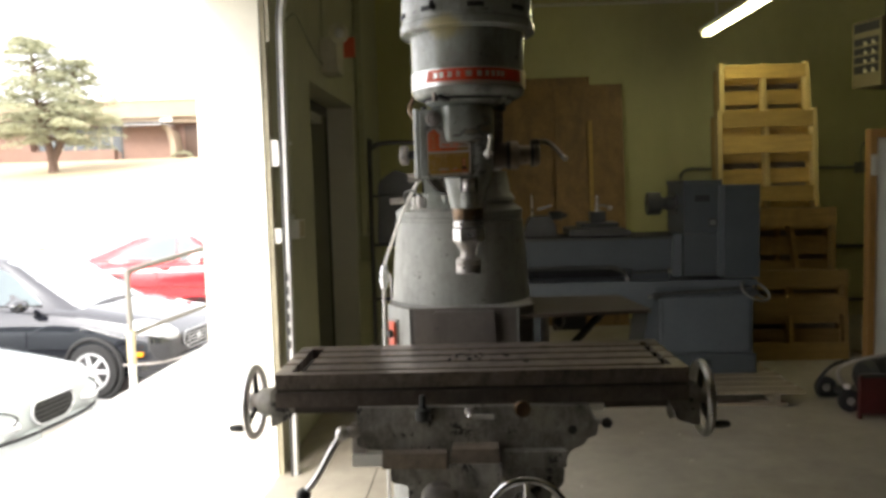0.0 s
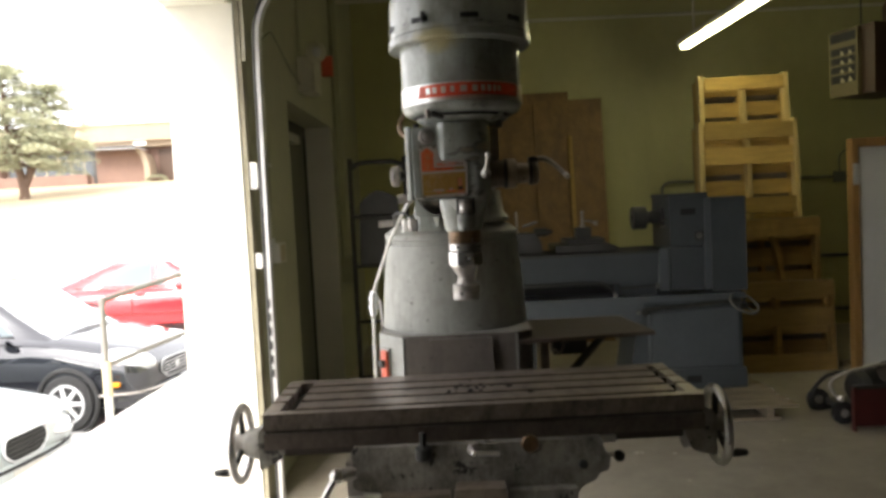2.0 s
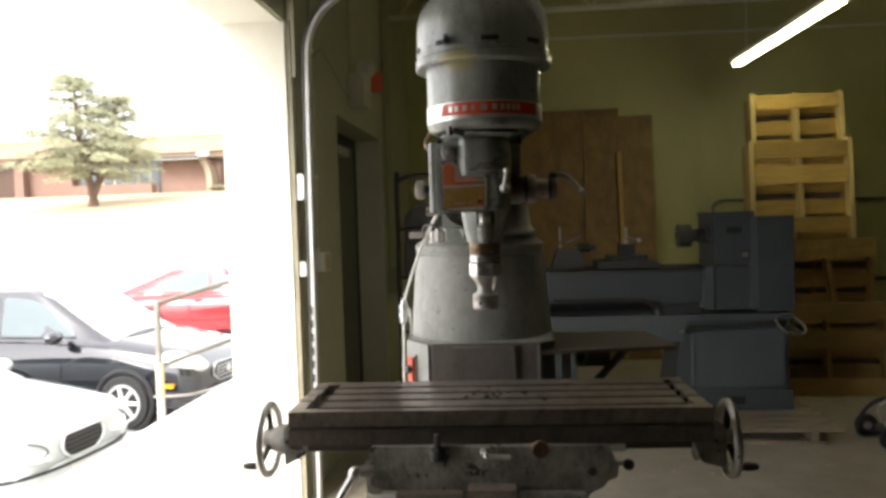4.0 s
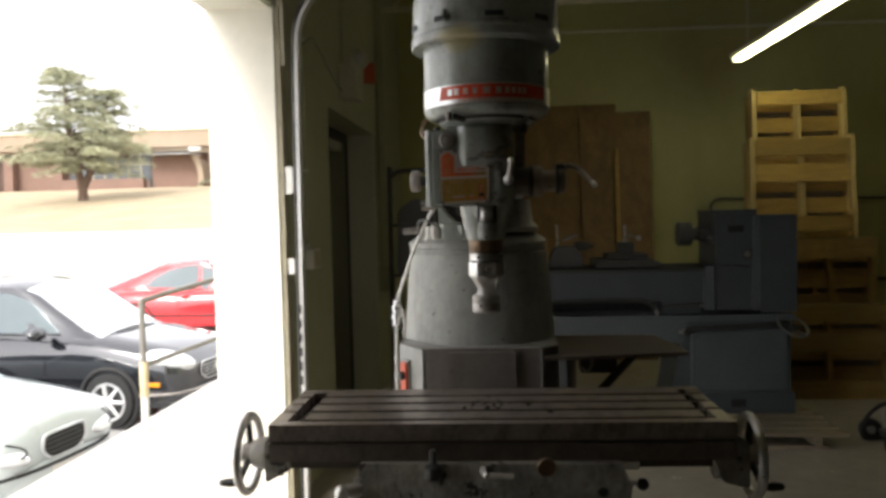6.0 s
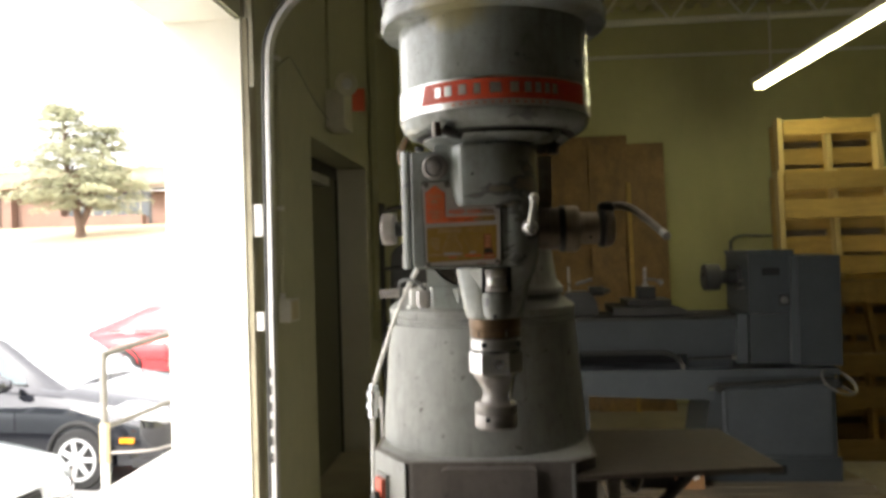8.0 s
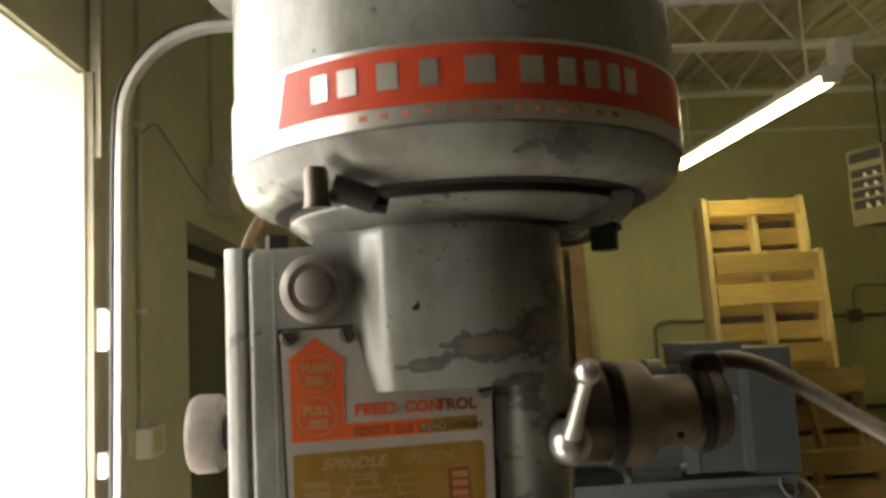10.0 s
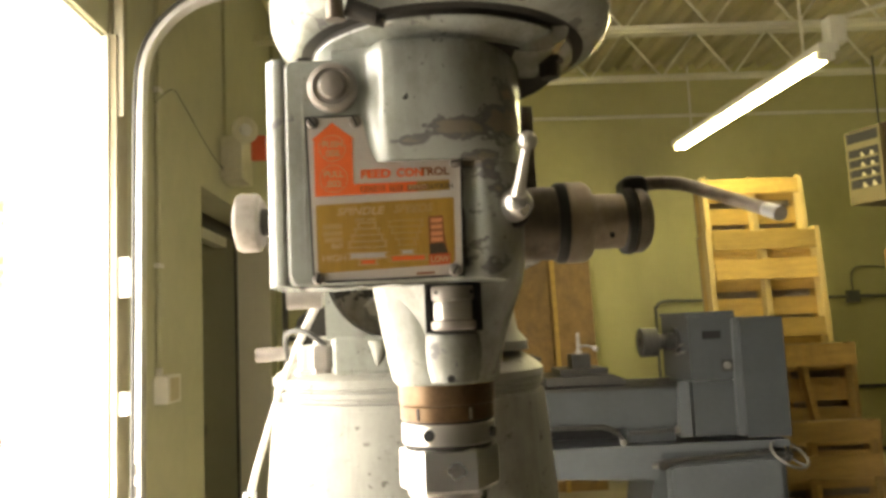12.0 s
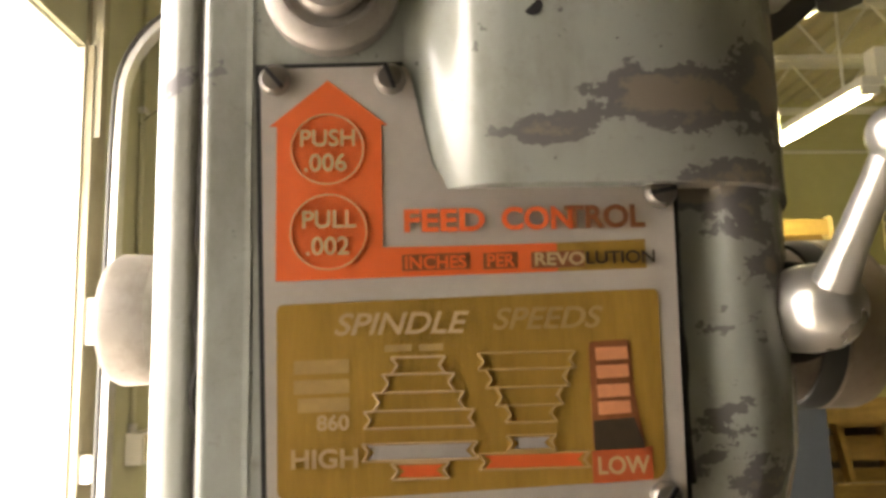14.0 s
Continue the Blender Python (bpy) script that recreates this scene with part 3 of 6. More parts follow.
    part("button", bm, "dark_metal", estop)

# conduit hose up the column's side
bm = tube([(-0.09, 2.5, 1.69), (-0.15, 2.6, 1.60), (-0.215, 2.72, 1.47), (-0.258, 2.795, 1.36), (-0.263, 2.80, 1.25), (-0.268, 2.80, 0.9), (-0.27, 2.8, 0.14)], 0.0058)
hose = part("hose", bm, "plastic_white", mill, "pale flexible conduit")
bm = turned((-0.262, 2.797, 1.29), [(0.012, 0), (0.012, 0.02), (0.017, 0.022), (0.017, 0.036), (0.013, 0.038), (0.013, 0.05), (0.017, 0.052), (0.017, 0.066), (0.012, 0.068), (0.011, 0.085)], (0.05, -0.02, 1), 12)
part("fitting", bm, "chrome", hose)
part("cable", tube([(-0.235, 2.76, 1.345), (-0.225, 2.72, 1.31), (-0.222, 2.7, 1.2), (-0.225, 2.66, 1.12)], 0.005), "steel_dull", mill)

# turret top: clamp block, bolts, lever
part("turret", turned((CX + 0.03, CY - 0.03, 0), [(0.165, 1.598), (0.165, 1.612), (0.15, 1.63), (0.14, 1.70), (0.0, 1.702)], n=64), "grey_paint_b", mill)
arc_ = [(-0.012 - 0.085 * math.cos(radians(q)) + 0.02, 1.712 - 0.085 * math.sin(radians(q))) for q in range(0, 91, 10)]
bm = slab([(-0.078, 1.628), (-0.080, 1.712)] + arc_ + [(0.012, 1.627)], 2.432, 2.49)
part("clamp_web", bm, "grey_paint", mill, "pale curved clamp web on the turret", bevel=0.002, smooth=50)
part("clamp_block", cushion(-0.071, 0.004, 1.583, 1.632, 2.428, 2.5, 0.008, 0.007), "grey_paint", mill, smooth=60)
part("cone_pin", turned((-0.013, 2.418, 1.594), [(0.002, 0), (0.016, 0.031)], (0.12, 0, 1), 24), "grey_paint", mill, "pale cone-shaped pin")
part("swivel_disc", turned((0.008, 2.50, 1.712), [(0.084, -0.012), (0.088, -0.004), (0.088, 0.10)], (0, 1, 0), 56), "dark_paint", mill, "dark swivel disc with a bolt")
part("swivel_bolt", turned((-0.018, 2.488, 1.666), [(0.016, 0), (0.016, 0.008), (0.011, 0.012)], (0, -1, 0), 6), "steel_dull", mill, smooth=20)
for bx, by, bz in ((-0.112, 2.50, 1.582), (-0.10, 2.56, 1.592)):
    part("bolt", turned((bx, by, bz), [(0.018, 0), (0.018, 0.006), (0.0125, 0.007), (0.0125, 0.036), (0.010, 0.04)], n=6), "plastic_white", mill, smooth=20)
part("clamp_bolt", turned((-0.087, 2.45, 1.586), [(0.0125, 0), (0.0125, 0.006), (0.0165, 0.007), (0.0165, 0.030), (0.0145, 0.035)], n=6), "steel_dull", mill, "dull hexagon clamp bolt", smooth=20)
part("lever", rod((-0.21, 2.64, 1.607), (-0.12, 2.64, 1.61), 0.0105, 14), "steel_dull", mill, bevel=0.003)
part("collar", turned((-0.13, 2.46, 1.683), [(0.014, 0), (0.014, 0.045)], (1, 0, 0), 14), "steel_dull", mill, bevel=0.003)
part("grease_pipe", tube([(-0.155, 2.6, 1.60), (-0.15, 2.56, 1.635), (-0.12, 2.53, 1.64), (-0.09, 2.52, 1.62)], 0.004), "dark_metal", mill)

# overarm behind the head
bm = box(-0.05, 0.165, 2.22, 3.25, 1.70, 1.86)
part("overarm", bm, "dark_paint", mill, "dark dovetail overarm", bevel=0.02)
part("overarm_flange", turned((0.07, 2.16, 1.765), [(0.05, 0), (0.06, 0.015), (0.06, 0.05), (0.05, 0.07)], (0, 1, 0), 48), "dark_paint", mill)

# head: motor housing, band, bowl
HX, HY = 0.071, 2.13
# casting: a bulging neck above the plate that sweeps into the feed box, set back beside and below it
UPPER = [(-0.02, 2.0405), (-0.006, 2.0394), (0.0010, 2.0383), (0.0050, 2.0374), (0.0085, 2.0355), (0.0112, 2.0328), (0.0134, 2.0297), (0.0156, 2.0265), (0.0182, 2.0234), (0.0215, 2.0211), (0.030, 2.0200), (0.050, 2.0197),
         (0.064, 2.0199), (0.076, 2.0212), (0.086, 2.0240), (0.095, 2.0285), (0.1035, 2.0350), (0.111, 2.0435), (0.118, 2.0540), (0.1245, 2.0665), (0.130, 2.0805), (0.1345, 2.096), (0.138, 2.12), (0.13, 2.17),
         (0.07, 2.2), (-0.02, 2.2)]
LOWER = [(0.003, 2.06), (0.006, 2.050), (0.011, 2.044), (0.018, 2.0425), (0.026, 2.042), (0.034, 2.042), (0.042, 2.0418), (0.05, 2.0416), (0.058, 2.0414), (0.066, 2.0412), (0.074, 2.0411), (0.081, 2.0412),
         (0.0862, 2.0414), (0.0892, 2.0412), (0.0920, 2.0408), (0.0960, 2.0405), (0.1010, 2.0410), (0.1080, 2.0448), (0.1150, 2.0545), (0.1225, 2.0670), (0.1285, 2.0810), (0.1330, 2.097), (0.1365, 2.122), (0.128, 2.17),
         (0.07, 2.2), (0.003, 2.2)]
TAPER = [(0.003 + 0.0042 * k, 2.105 - 0.0045 * k) for k in range(11)] + [(x, max(y, 2.058)) for x, y in LOWER[11:]]
bm = bmesh.new()
rings = []
for z, blend, grow in ((1.597, -1, 0.52), (1.602, -1, 0.56), (1.64, -1, 0.74), (1.6725, -1, 0.93), (1.6745, 0, 0.94), (1.69, 0, 0.985), (1.71, 0, 1), (1.74, 0, 1), (1.7645, 0, 1), (1.7668, 0, 1), (1.7672, 0.38, 1), (1.775, 0.55, 1), (1.785, 0.72, 1),
                      (1.795, 0.83, 1), (1.805, 0.94, 1), (1.815, 1, 1), (1.83, 1, 1), (1.851, 1, 1), (1.8575, 1, 1), (1.8592, 1, 0.985)):
    ringv = []
    for (ux, uy), (lx, ly) in zip(UPPER, TAPER if blend < 0 else LOWER):
        x, y = lx, ly
        side = {1.74: 0.06, 1.7645: 0.16, 1.7668: 0.2}.get(z, 0)
        if ux > 0.085 and side:
            x, y = lx + (ux - lx) * side, ly + (uy - ly) * side
        if blend > 0:
            x, y = ux + (0.006 * (1 - blend) if -0.01 < ux < 0.03 else 0), 2.0385 - (2.0385 - uy) * blend if uy < 2.0385 else uy
        ringv.append(bm.verts.new((0.070 + (x - 0.070) * grow, 2.135 + (y - 2.135) * grow, z)))
    rings.append(ringv)
m_ = len(UPPER)
for p, q in zip(rings, rings[1:]):
    for k in range(m_):
        bm.faces.new((p[k], p[(k + 1) % m_], q[(k + 1) % m_], q[k]))
bm.faces.new(rings[0][::-1])
bm.faces.new(rings[-1])
head = part("head", bm, "grey_paint", mill, "chipped pale grey head casting", smooth=50)
part("flange", turned((HX, HY, 0), [(0.097, 1.8598), (0.103, 1.8630), (0.110, 1.8675), (0.1165, 1.8725), (0.1168, 1.8740)], n=96), "grey_paint", mill)
part("gap_ring", turned((HX, HY, 0), [(0.1165, 1.8736), (0.1165, 1.8788), (0.1262, 1.8792), (0.1262, 1.8806)], n=96, cap=False), "gap", mill, "black greasy seam under the housing")
part("neck_seam", turned((HX, HY, 0), [(0.098, 1.8585), (0.098, 1.8612)], n=96), "gap", mill)
housing = part("motor_housing", turned((HX, HY, 0), [(0.1255, 1.8798), (0.1285, 1.8802), (0.1385, 1.884), (0.1465, 1.8905), (0.151, 1.901), (0.1515, 1.903),
                                                      (0.1505, 1.904), (0.1505, 2.02), (0.1520, 2.05), (0.1520, 2.075)], n=112), "grey_paint", mill,
               "round grey motor housing with worn paint")


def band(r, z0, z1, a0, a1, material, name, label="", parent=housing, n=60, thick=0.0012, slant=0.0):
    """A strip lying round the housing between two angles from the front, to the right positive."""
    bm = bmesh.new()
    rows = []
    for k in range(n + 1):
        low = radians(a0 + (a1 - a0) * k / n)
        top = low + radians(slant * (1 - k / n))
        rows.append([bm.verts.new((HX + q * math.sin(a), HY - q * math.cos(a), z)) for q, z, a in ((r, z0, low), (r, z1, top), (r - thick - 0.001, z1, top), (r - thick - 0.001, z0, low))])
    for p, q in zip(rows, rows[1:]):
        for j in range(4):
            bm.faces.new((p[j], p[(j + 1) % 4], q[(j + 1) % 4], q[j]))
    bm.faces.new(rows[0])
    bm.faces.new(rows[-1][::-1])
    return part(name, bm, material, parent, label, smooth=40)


band(0.1522, 1.9045, 1.9475, -150, 150, "band_silver", "silver_band", "polished silver band round the housing")
band(0.1530, 1.9145, 1.9445, -44, 62, "band_red", "red_band", "red enamel strip with bright raised blocks", slant=3.0)
# ten plain blocks stand in for the raised marks, and small bars for the fine print under them
for a, w in ((-31.5, 2.2), (-25, 2.4), (-16.5, 2.4), (-8.3, 2.0), (1.6, 3.3), (11.8, 2.6), (19.3, 2.1), (25.2, 2.0), (30.8, 1.8), (35.8, 1.9)):
    band(0.1536, 1.9230, 1.9374, a - 0.88 * w, a + 0.88 * w, "band_silver", "mark", n=4)
for k in range(13):
    a = -22 + k * 4.4
    band(0.1527, 1.9085, 1.9112, a - 0.8, a + 0.8, "plate_rose", "small_mark", n=2)
capm = part("motor_cap", turned((HX + 0.001, 2.109 + 0.01, 0), [(0.150, 2.046), (0.176, 2.047), (0.1785, 2.050), (0.1785, 2.066), (0.174, 2.070), (0.1725, 2.072), (0.1725, 2.078),
                                                         (0.1745, 2.08), (0.1735, 2.15), (0.168, 2.185), (0.152, 2.215), (0.125, 2.235), (0.09, 2.243), (0.075, 2.243),
                                                         (0.072, 2.262), (0.03, 2.268), (0.0, 2.268)], n=96), "grey_paint", mill, "domed grey motor cap with vent slots")
for a in range(-12, 340, 40):
    if 20 > ((a + 180) % 360 - 180) > -30 and a != -12:
        continue
    bm = box(-0.021, 0.021, -0.176, -0.168, 2.086, 2.098)
    bm.transform(Matrix.Translation((HX + 0.001, 2.119, 0)) @ Matrix.Rotation(radians(a + 20), 4, "Z"))
    part("vent_slot", bm, "black", capm, smooth=0)
part("cap_screw", rod((-0.0115, 1.967, 2.088), (-0.0115, 1.944, 2.088), 0.006, 12), "dark_metal", capm)
part("cap_clip", box(-0.016, -0.006, 1.942, 1.962, 2.088, 2.104), "dark_metal", capm, bevel=0.002)

# lugs and bolts that clamp the housing to the head
stud = part("stud", turned((-0.0125, 2.002, 1.867), [(0.0075, 0), (0.0066, 0.004), (0.0064, 0.019), (0.005, 0.0215)], (0, -0.1, 1), 18), "oily_steel", mill, "oily clamp stud")
part("clamp_screw", rod((-0.004, 2.004, 1.878), (0.018, 2.005, 1.8695), 0.0072, 14), "gap", stud)
part("clamp_foot", rod((0.012, 2.006, 1.870), (0.024, 2.008, 1.867), 0.005, 10), "gap", stud)
part("lug", slab(round_poly([(0.112, 1.876), (0.117, 1.862), (0.130, 1.857), (0.153, 1.857), (0.170, 1.868), (0.172, 1.878)], 0.005, 3), 2.052, 2.12), "grey_paint", mill, bevel=0.004)
part("bolt", turned((0.160, 2.085, 1.845), [(0.0085, 0), (0.009, 0.002), (0.009, 0.012), (0.012, 0.013), (0.012, 0.017)], n=6), "dark_metal", mill, smooth=20)
part("bolt", turned((-0.046, 2.07, 1.852), [(0.007, 0), (0.007, 0.010)], n=6), "gap", mill, smooth=20)
part("cable", tube([(-0.05, 2.26, 1.95), (-0.09, 2.25, 1.9), (-0.095, 2.22, 1.86), (-0.06, 2.2, 1.83)], 0.006), "bronze", mill, "yellowed cable")

# feed box with its cover slab and name plate
bm = cushion(-0.0578, 0.0785, 1.6735, 1.7665, 2.0387, 2.13, 0.007, 0.005)
cushion(-0.0578, 0.004, 1.676, 1.851, 2.0382, 2.13, 0.007, 0.004, bm=bm)
fb = part("feed_box", bm, "grey_paint", mill, "pale grey feed box with chipped paint", smooth=60)
prof = round_poly([(-0.0742, 2.135), (-0.0742, 2.054), (-0.0722, 2.0465), (-0.0662, 2.0415), (-0.0605, 2.0402), (-0.0578, 2.0412), (-0.0578, 2.135)], 0.005, 4)
bm = slab(prof, 1.674, 1.8525, "xy")
soften(bm, 0.0055, 3, 70)
part("side_cover", bm, "grey_paint", mill, "pale grey side cover slab with rounded edges", smooth=60)
# left margin of the box front, tilted towards the door so it looks brighter
bm = slab([(-0.0566, 2.07), (-0.0566, 2.0418), (-0.0540, 2.0402), (-0.0480, 2.0388), (-0.0425, 2.0379), (-0.0425, 2.07)], 1.6775, 1.8495, "xy")
soften(bm, 0.002, 2, 70)
part("box_margin", bm, "grey_paint", fb, smooth=60)
random.seed(9)
seam = [(-0.0572 + 0.0007 * math.sin(k * 0.9) + random.uniform(-0.0012, 0.0012), 2.0412, 1.679 + 0.0075 * k) for k in range(23)]
part("cover_gasket", tube(seam, 0.0011, 6, steps=3), "gap", mill, "dark wavy seam behind the side cover")
part("gasket_back", box(-0.0585, -0.0562, 2.0410, 2.128, 1.678, 1.848), "gap", mill)
seam = [(0.0785 + 0.0005 * math.sin(k * 1.7) + random.uniform(-0.0006, 0.0006), 2.0418, 1.684 + 0.0078 * k) for k in range(11)]
part("seam_grime", tube(seam, 0.0009, 6, steps=3), "gap", mill)
seam = [(-0.050 + 0.0091 * k, 2.0445 + 0.0006 * math.sin(k * 2.1), 1.6735 + random.uniform(-0.0008, 0.0006)) for k in range(14)]
part("seam_grime", tube(seam, 0.0013, 6, steps=3), "gap", mill)

px = lambda u: -0.0402 + (u - 38) * 0.000143
pz = lambda v: 1.8035 - (v - 20) * (0.1265 / 830.0)
PY = 2.0372
outline = [(px(38), pz(22)), (px(335), pz(18)), (px(350), pz(90)), (px(380), pz(215)), (px(400), pz(238)), (px(858), pz(240)), (px(845), pz(842)), (px(60), pz(850))]
part("plate_grime", slab([(x + (0.0016 if x > 0.02 else -0.0016), z + (0.0016 if z > 1.76 else -0.0016)) for x, z in outline], PY + 0.0009, PY + 0.0016), "black", fb, smooth=0)
plate = part("name_plate", slab(round_poly(outline, 0.0025, 3), PY, PY + 0.0015), "plate", fb, "aluminium instruction plate with orange and gold fields", smooth=0)


def flat(points, lift, material, name="field"):
    return part(name, slab([(px(u), pz(v)) for u, v in points], PY - 0.00025 * lift, PY - 0.00025 * lift + 0.0002), material, plate, smooth=0)


flat([(72, 425), (72, 135), (57, 135), (173, 46), (292, 135), (280, 135), (280, 366), (420, 366), (420, 420)], 1, "plate_orange", "orange_arrow")
flat([(420, 366), (620, 364), (620, 417), (420, 420)], 1, "plate_orange", "orange_strip")
flat([(620, 364), (795, 360), (795, 414), (620, 417)], 1, "plate_gold", "faded_strip")
for u0, u1 in ((316, 448), (474, 542), (568, 672)):
    flat([(u0, 381), (u1, 379), (u1, 409), (u0, 411)], 2, "plate_brown", "worn_patch")
gold = [(74, 468), (815, 452), (808, 775), (795, 790), (95, 812), (78, 800)]
flat(round_poly(gold, 14, 3), 1, "plate_gold", "gold_field")
flat(round_poly([(672, 546), (752, 543), (756, 640), (772, 736), (672, 738)], 8, 2), 2, "plate_brown", "dark_field")
flat([(674, 686), (752, 682), (772, 736), (674, 738)], 3, "plate_dark", "worn_field")
flat([(668, 738), (784, 733), (782, 790), (668, 794)], 3, "plate_rust", "low_field")


def circle_line(cu, cv, r, material):
    bm = bmesh.new()
    c = (px(cu), PY - 0.0006, pz(cv))
    k = 0.000143
    ring(c, r * k, 0.00022, (0, 1, 0), 48, 6, bm)
    part("circle", bm, material, plate)


circle_line(172, 180, 71, "plate_pale")
circle_line(174, 336, 74, "plate_pale")
U = 0.000143


def words(text, u, v, size, material, shear=0.0, align="LEFT", squeeze=1.0, bold=0.00003):
    lettering(text, size * U * 1.39, (px(u), PY - 0.0007, pz(v)), material, plate, bold=bold, shear=shear, align=align, squeeze=squeeze, deep=0.00012)


words("PUSH", 173, 174, 34, "plate_pale", align="CENTER", bold=0.00012)
words(".006", 168, 222, 36, "plate_pale", align="CENTER", bold=0.00010)
words("PULL", 174, 328, 35, "plate_pale", align="CENTER", bold=0.00012)
words(".002", 172, 378, 36, "plate_pale", align="CENTER", bold=0.00010)
words("FEED", 318, 338, 44, "plate_orange", squeeze=1.2, bold=0.00030)
words("CON", 512, 337, 44, "plate_orange", squeeze=1.02, bold=0.00030)
words("TROL", 638, 336, 44, "plate_brown", squeeze=1.02, bold=0.00030)
words("INCHES", 320, 407, 25, "plate_orange", squeeze=1.02, bold=0.00012)
words("PER", 480, 406, 25, "plate_orange", squeeze=0.98, bold=0.00012)
words("REVO", 573, 405, 25, "plate_pale", squeeze=1.15, bold=0.00012)
words("LUTION", 674, 404, 25, "plate_dark", squeeze=1.1, bold=0.00006)
words("SPINDLE", 182, 524, 42, "plate_pale", shear=0.3, squeeze=1.14, bold=0.00014)
words("SPEEDS", 486, 520, 42, "plate_faint", shear=0.3, squeeze=1.12, bold=0.00010)
words("HIGH", 101, 754, 34, "plate_pale", squeeze=1.12, bold=0.00016)
words("LOW", 726, 778, 32, "plate_pale", align="CENTER", squeeze=0.95, bold=0.00014)
words("860", 212, 690, 28, "plate_pale", align="RIGHT", squeeze=1.05, bold=0.00012)
# worn numbers
for v, w in ((592, 104), (627, 104), (659, 96)):
    flat([(212 - w, v - 24), (212, v - 25), (212, v - 1), (212 - w, v)], 2, "plate_faint", "number_bar")
for v in (580, 612, 646, 676):
    flat([(684, v - 23), (746, v - 24), (747, v - 2), (685, v)], 3, "plate_rose", "number_bar")
for u0, u1 in ((280, 332), (346, 392)):
    flat([(u0, 544), (u1, 543), (u1, 555), (u0, 556)], 2, "plate_faint", "small_print")
flat([(600, 826), (695, 824), (695, 836), (600, 838)], 2, "plate_brown", "small_print")


def ribbon(u0, u1, v0, v1, notch=12):
    """A pulley step as drawn: a band whose ends are notched inward."""
    m = (v0 + v1) / 2
    return [(u0, v0), (u1, v0), (u1 - notch, m), (u1, v1), (u0, v1), (u0 + notch, m)]


def stepped(steps, material):
    """The stepped pulley drawing: thin outlines of notched bands, one on the other."""
    bm = bmesh.new()
    for u0, u1, v0, v1 in steps:
        pts = ribbon(u0, u1, v0, v1)
        for (a, b), (c, d) in zip(pts, pts[1:] + pts[:1]):
            rod((px(a), PY - 0.0006, pz(b)), (px(c), PY - 0.0006, pz(d)), 0.00033, 5, bm)
    part("pulley_drawing", bm, material, plate, smooth=0)


stepped([(292, 395, 566, 596), (275, 412, 596, 628), (257, 430, 628, 660), (240, 448, 660, 690), (236, 452, 716, 746), (290, 398, 750, 778)], "plate_pale")
stepped([(458, 645, 562, 592), (472, 632, 592, 624), (490, 618, 624, 656), (506, 604, 656, 686), (508, 602, 708, 734), (454, 664, 738, 766)], "plate_faint")
flat(ribbon(246, 442, 719, 743), 2, "plate_silver", "pulley_bar")
flat(ribbon(302, 386, 754, 774), 2, "plate_orange", "pulley_bar")
flat(ribbon(520, 590, 712, 731), 2, "plate_silver", "pulley_bar")
flat(ribbon(466, 652, 741, 763), 2, "plate_orange", "pulley_bar")


def screw(x, z, y=None, a=30, r=0.0046):
    y = PY if y is None else y
    s = part("screw", turned((x, y + 0.001, z), [(r * 1.05, 0), (r, 0.0018), (r * 0.75, 0.0033), (0.0, 0.0038)], (0, -1, 0), 20), "screw_steel", fb, "dark slotted round-head screw")
    bm = box(-0.0006, 0.0006, -0.001, 0.001, -r * 0.8, r * 0.8)
    bm.transform(pose(x, y - 0.0026, z) @ Matrix.Rotation(radians(a), 4, "Y"))
    part("slot", bm, "black", s, smooth=0)


screw(px(68), pz(45), a=-40)
screw(px(298), pz(45), a=-20)
screw(px(832), pz(272), a=80)
screw(px(806), pz(822), a=35)
screw(px(80), pz(838), a=20)

# push button, knobs, levers
bm = turned((-0.0195, 2.041, 1.8265), [(0.0195, 0), (0.0195, 0.008), (0.0175, 0.0105), (0.0145, 0.0115), (0.0128, 0.0100), (0.0108, 0.0100), (0.0102, 0.0125), (0.0092, 0.0138), (0.006, 0.0148),
                                       (0.0, 0.0152)], (0, -1, 0), 48)
part("push_button", bm, "knob_steel", mill, "dull round metal push button")
knob = part("knob", turned((-0.096, 2.14, 1.7385), [(0.022, 0), (0.026, 0.003), (0.0265, 0.018), (0.0245, 0.0215), (0.018, 0.0235), (0.0, 0.024)], (-1, 0, 0), 48), "knob_steel", mill, "knurled round metal knob")
part("shaft", rod((-0.097, 2.14, 1.7385), (-0.066, 2.14, 1.7385), 0.0125, 20), "dark_metal", knob)
part("pit", turned((0.0365, 2.0212, 1.8135), [(0.0027, 0), (0.0027, 0.0012)], (-0.12, -0.99, 0), 16), "black", mill)

part("hub_base", turned((0.120, 2.070, 1.7315), [(0.0158, -0.02), (0.0158, 0.010), (0.013, 0.012)], (-0.06, -1, 0), 32), "gap", mill, "black oily hub base")
hub = part("lever_hub", turned((0.119, 2.062, 1.7315), [(0.0125, 0), (0.0132, 0.012), (0.0125, 0.02), (0.009, 0.027), (0.004, 0.030), (0.0, 0.0305)], (0.08, -1, 0.02), 32), "steel", mill, "bright domed lever hub")
part("lever_arm", turned((0.1205, 2.036, 1.738), [(0.0062, 0), (0.0048, 0.012), (0.0042, 0.030), (0.0042, 0.042)], (0.0055, -0.026, 0.0355), 18), "steel", hub)
part("lever_tip", ball((0.126, 2.010, 1.7735), 0.0074), "steel", hub)

fx, fz = 2.175, 1.732
barrel = part("feed_barrel", turned((0.11, fx, fz), [(0.034, 0), (0.035, 0.064), (0.030, 0.066), (0.0, 0.0665)], (1, 0, 0), 56),
              "oily_steel", mill, "oily brown steel feed barrel")
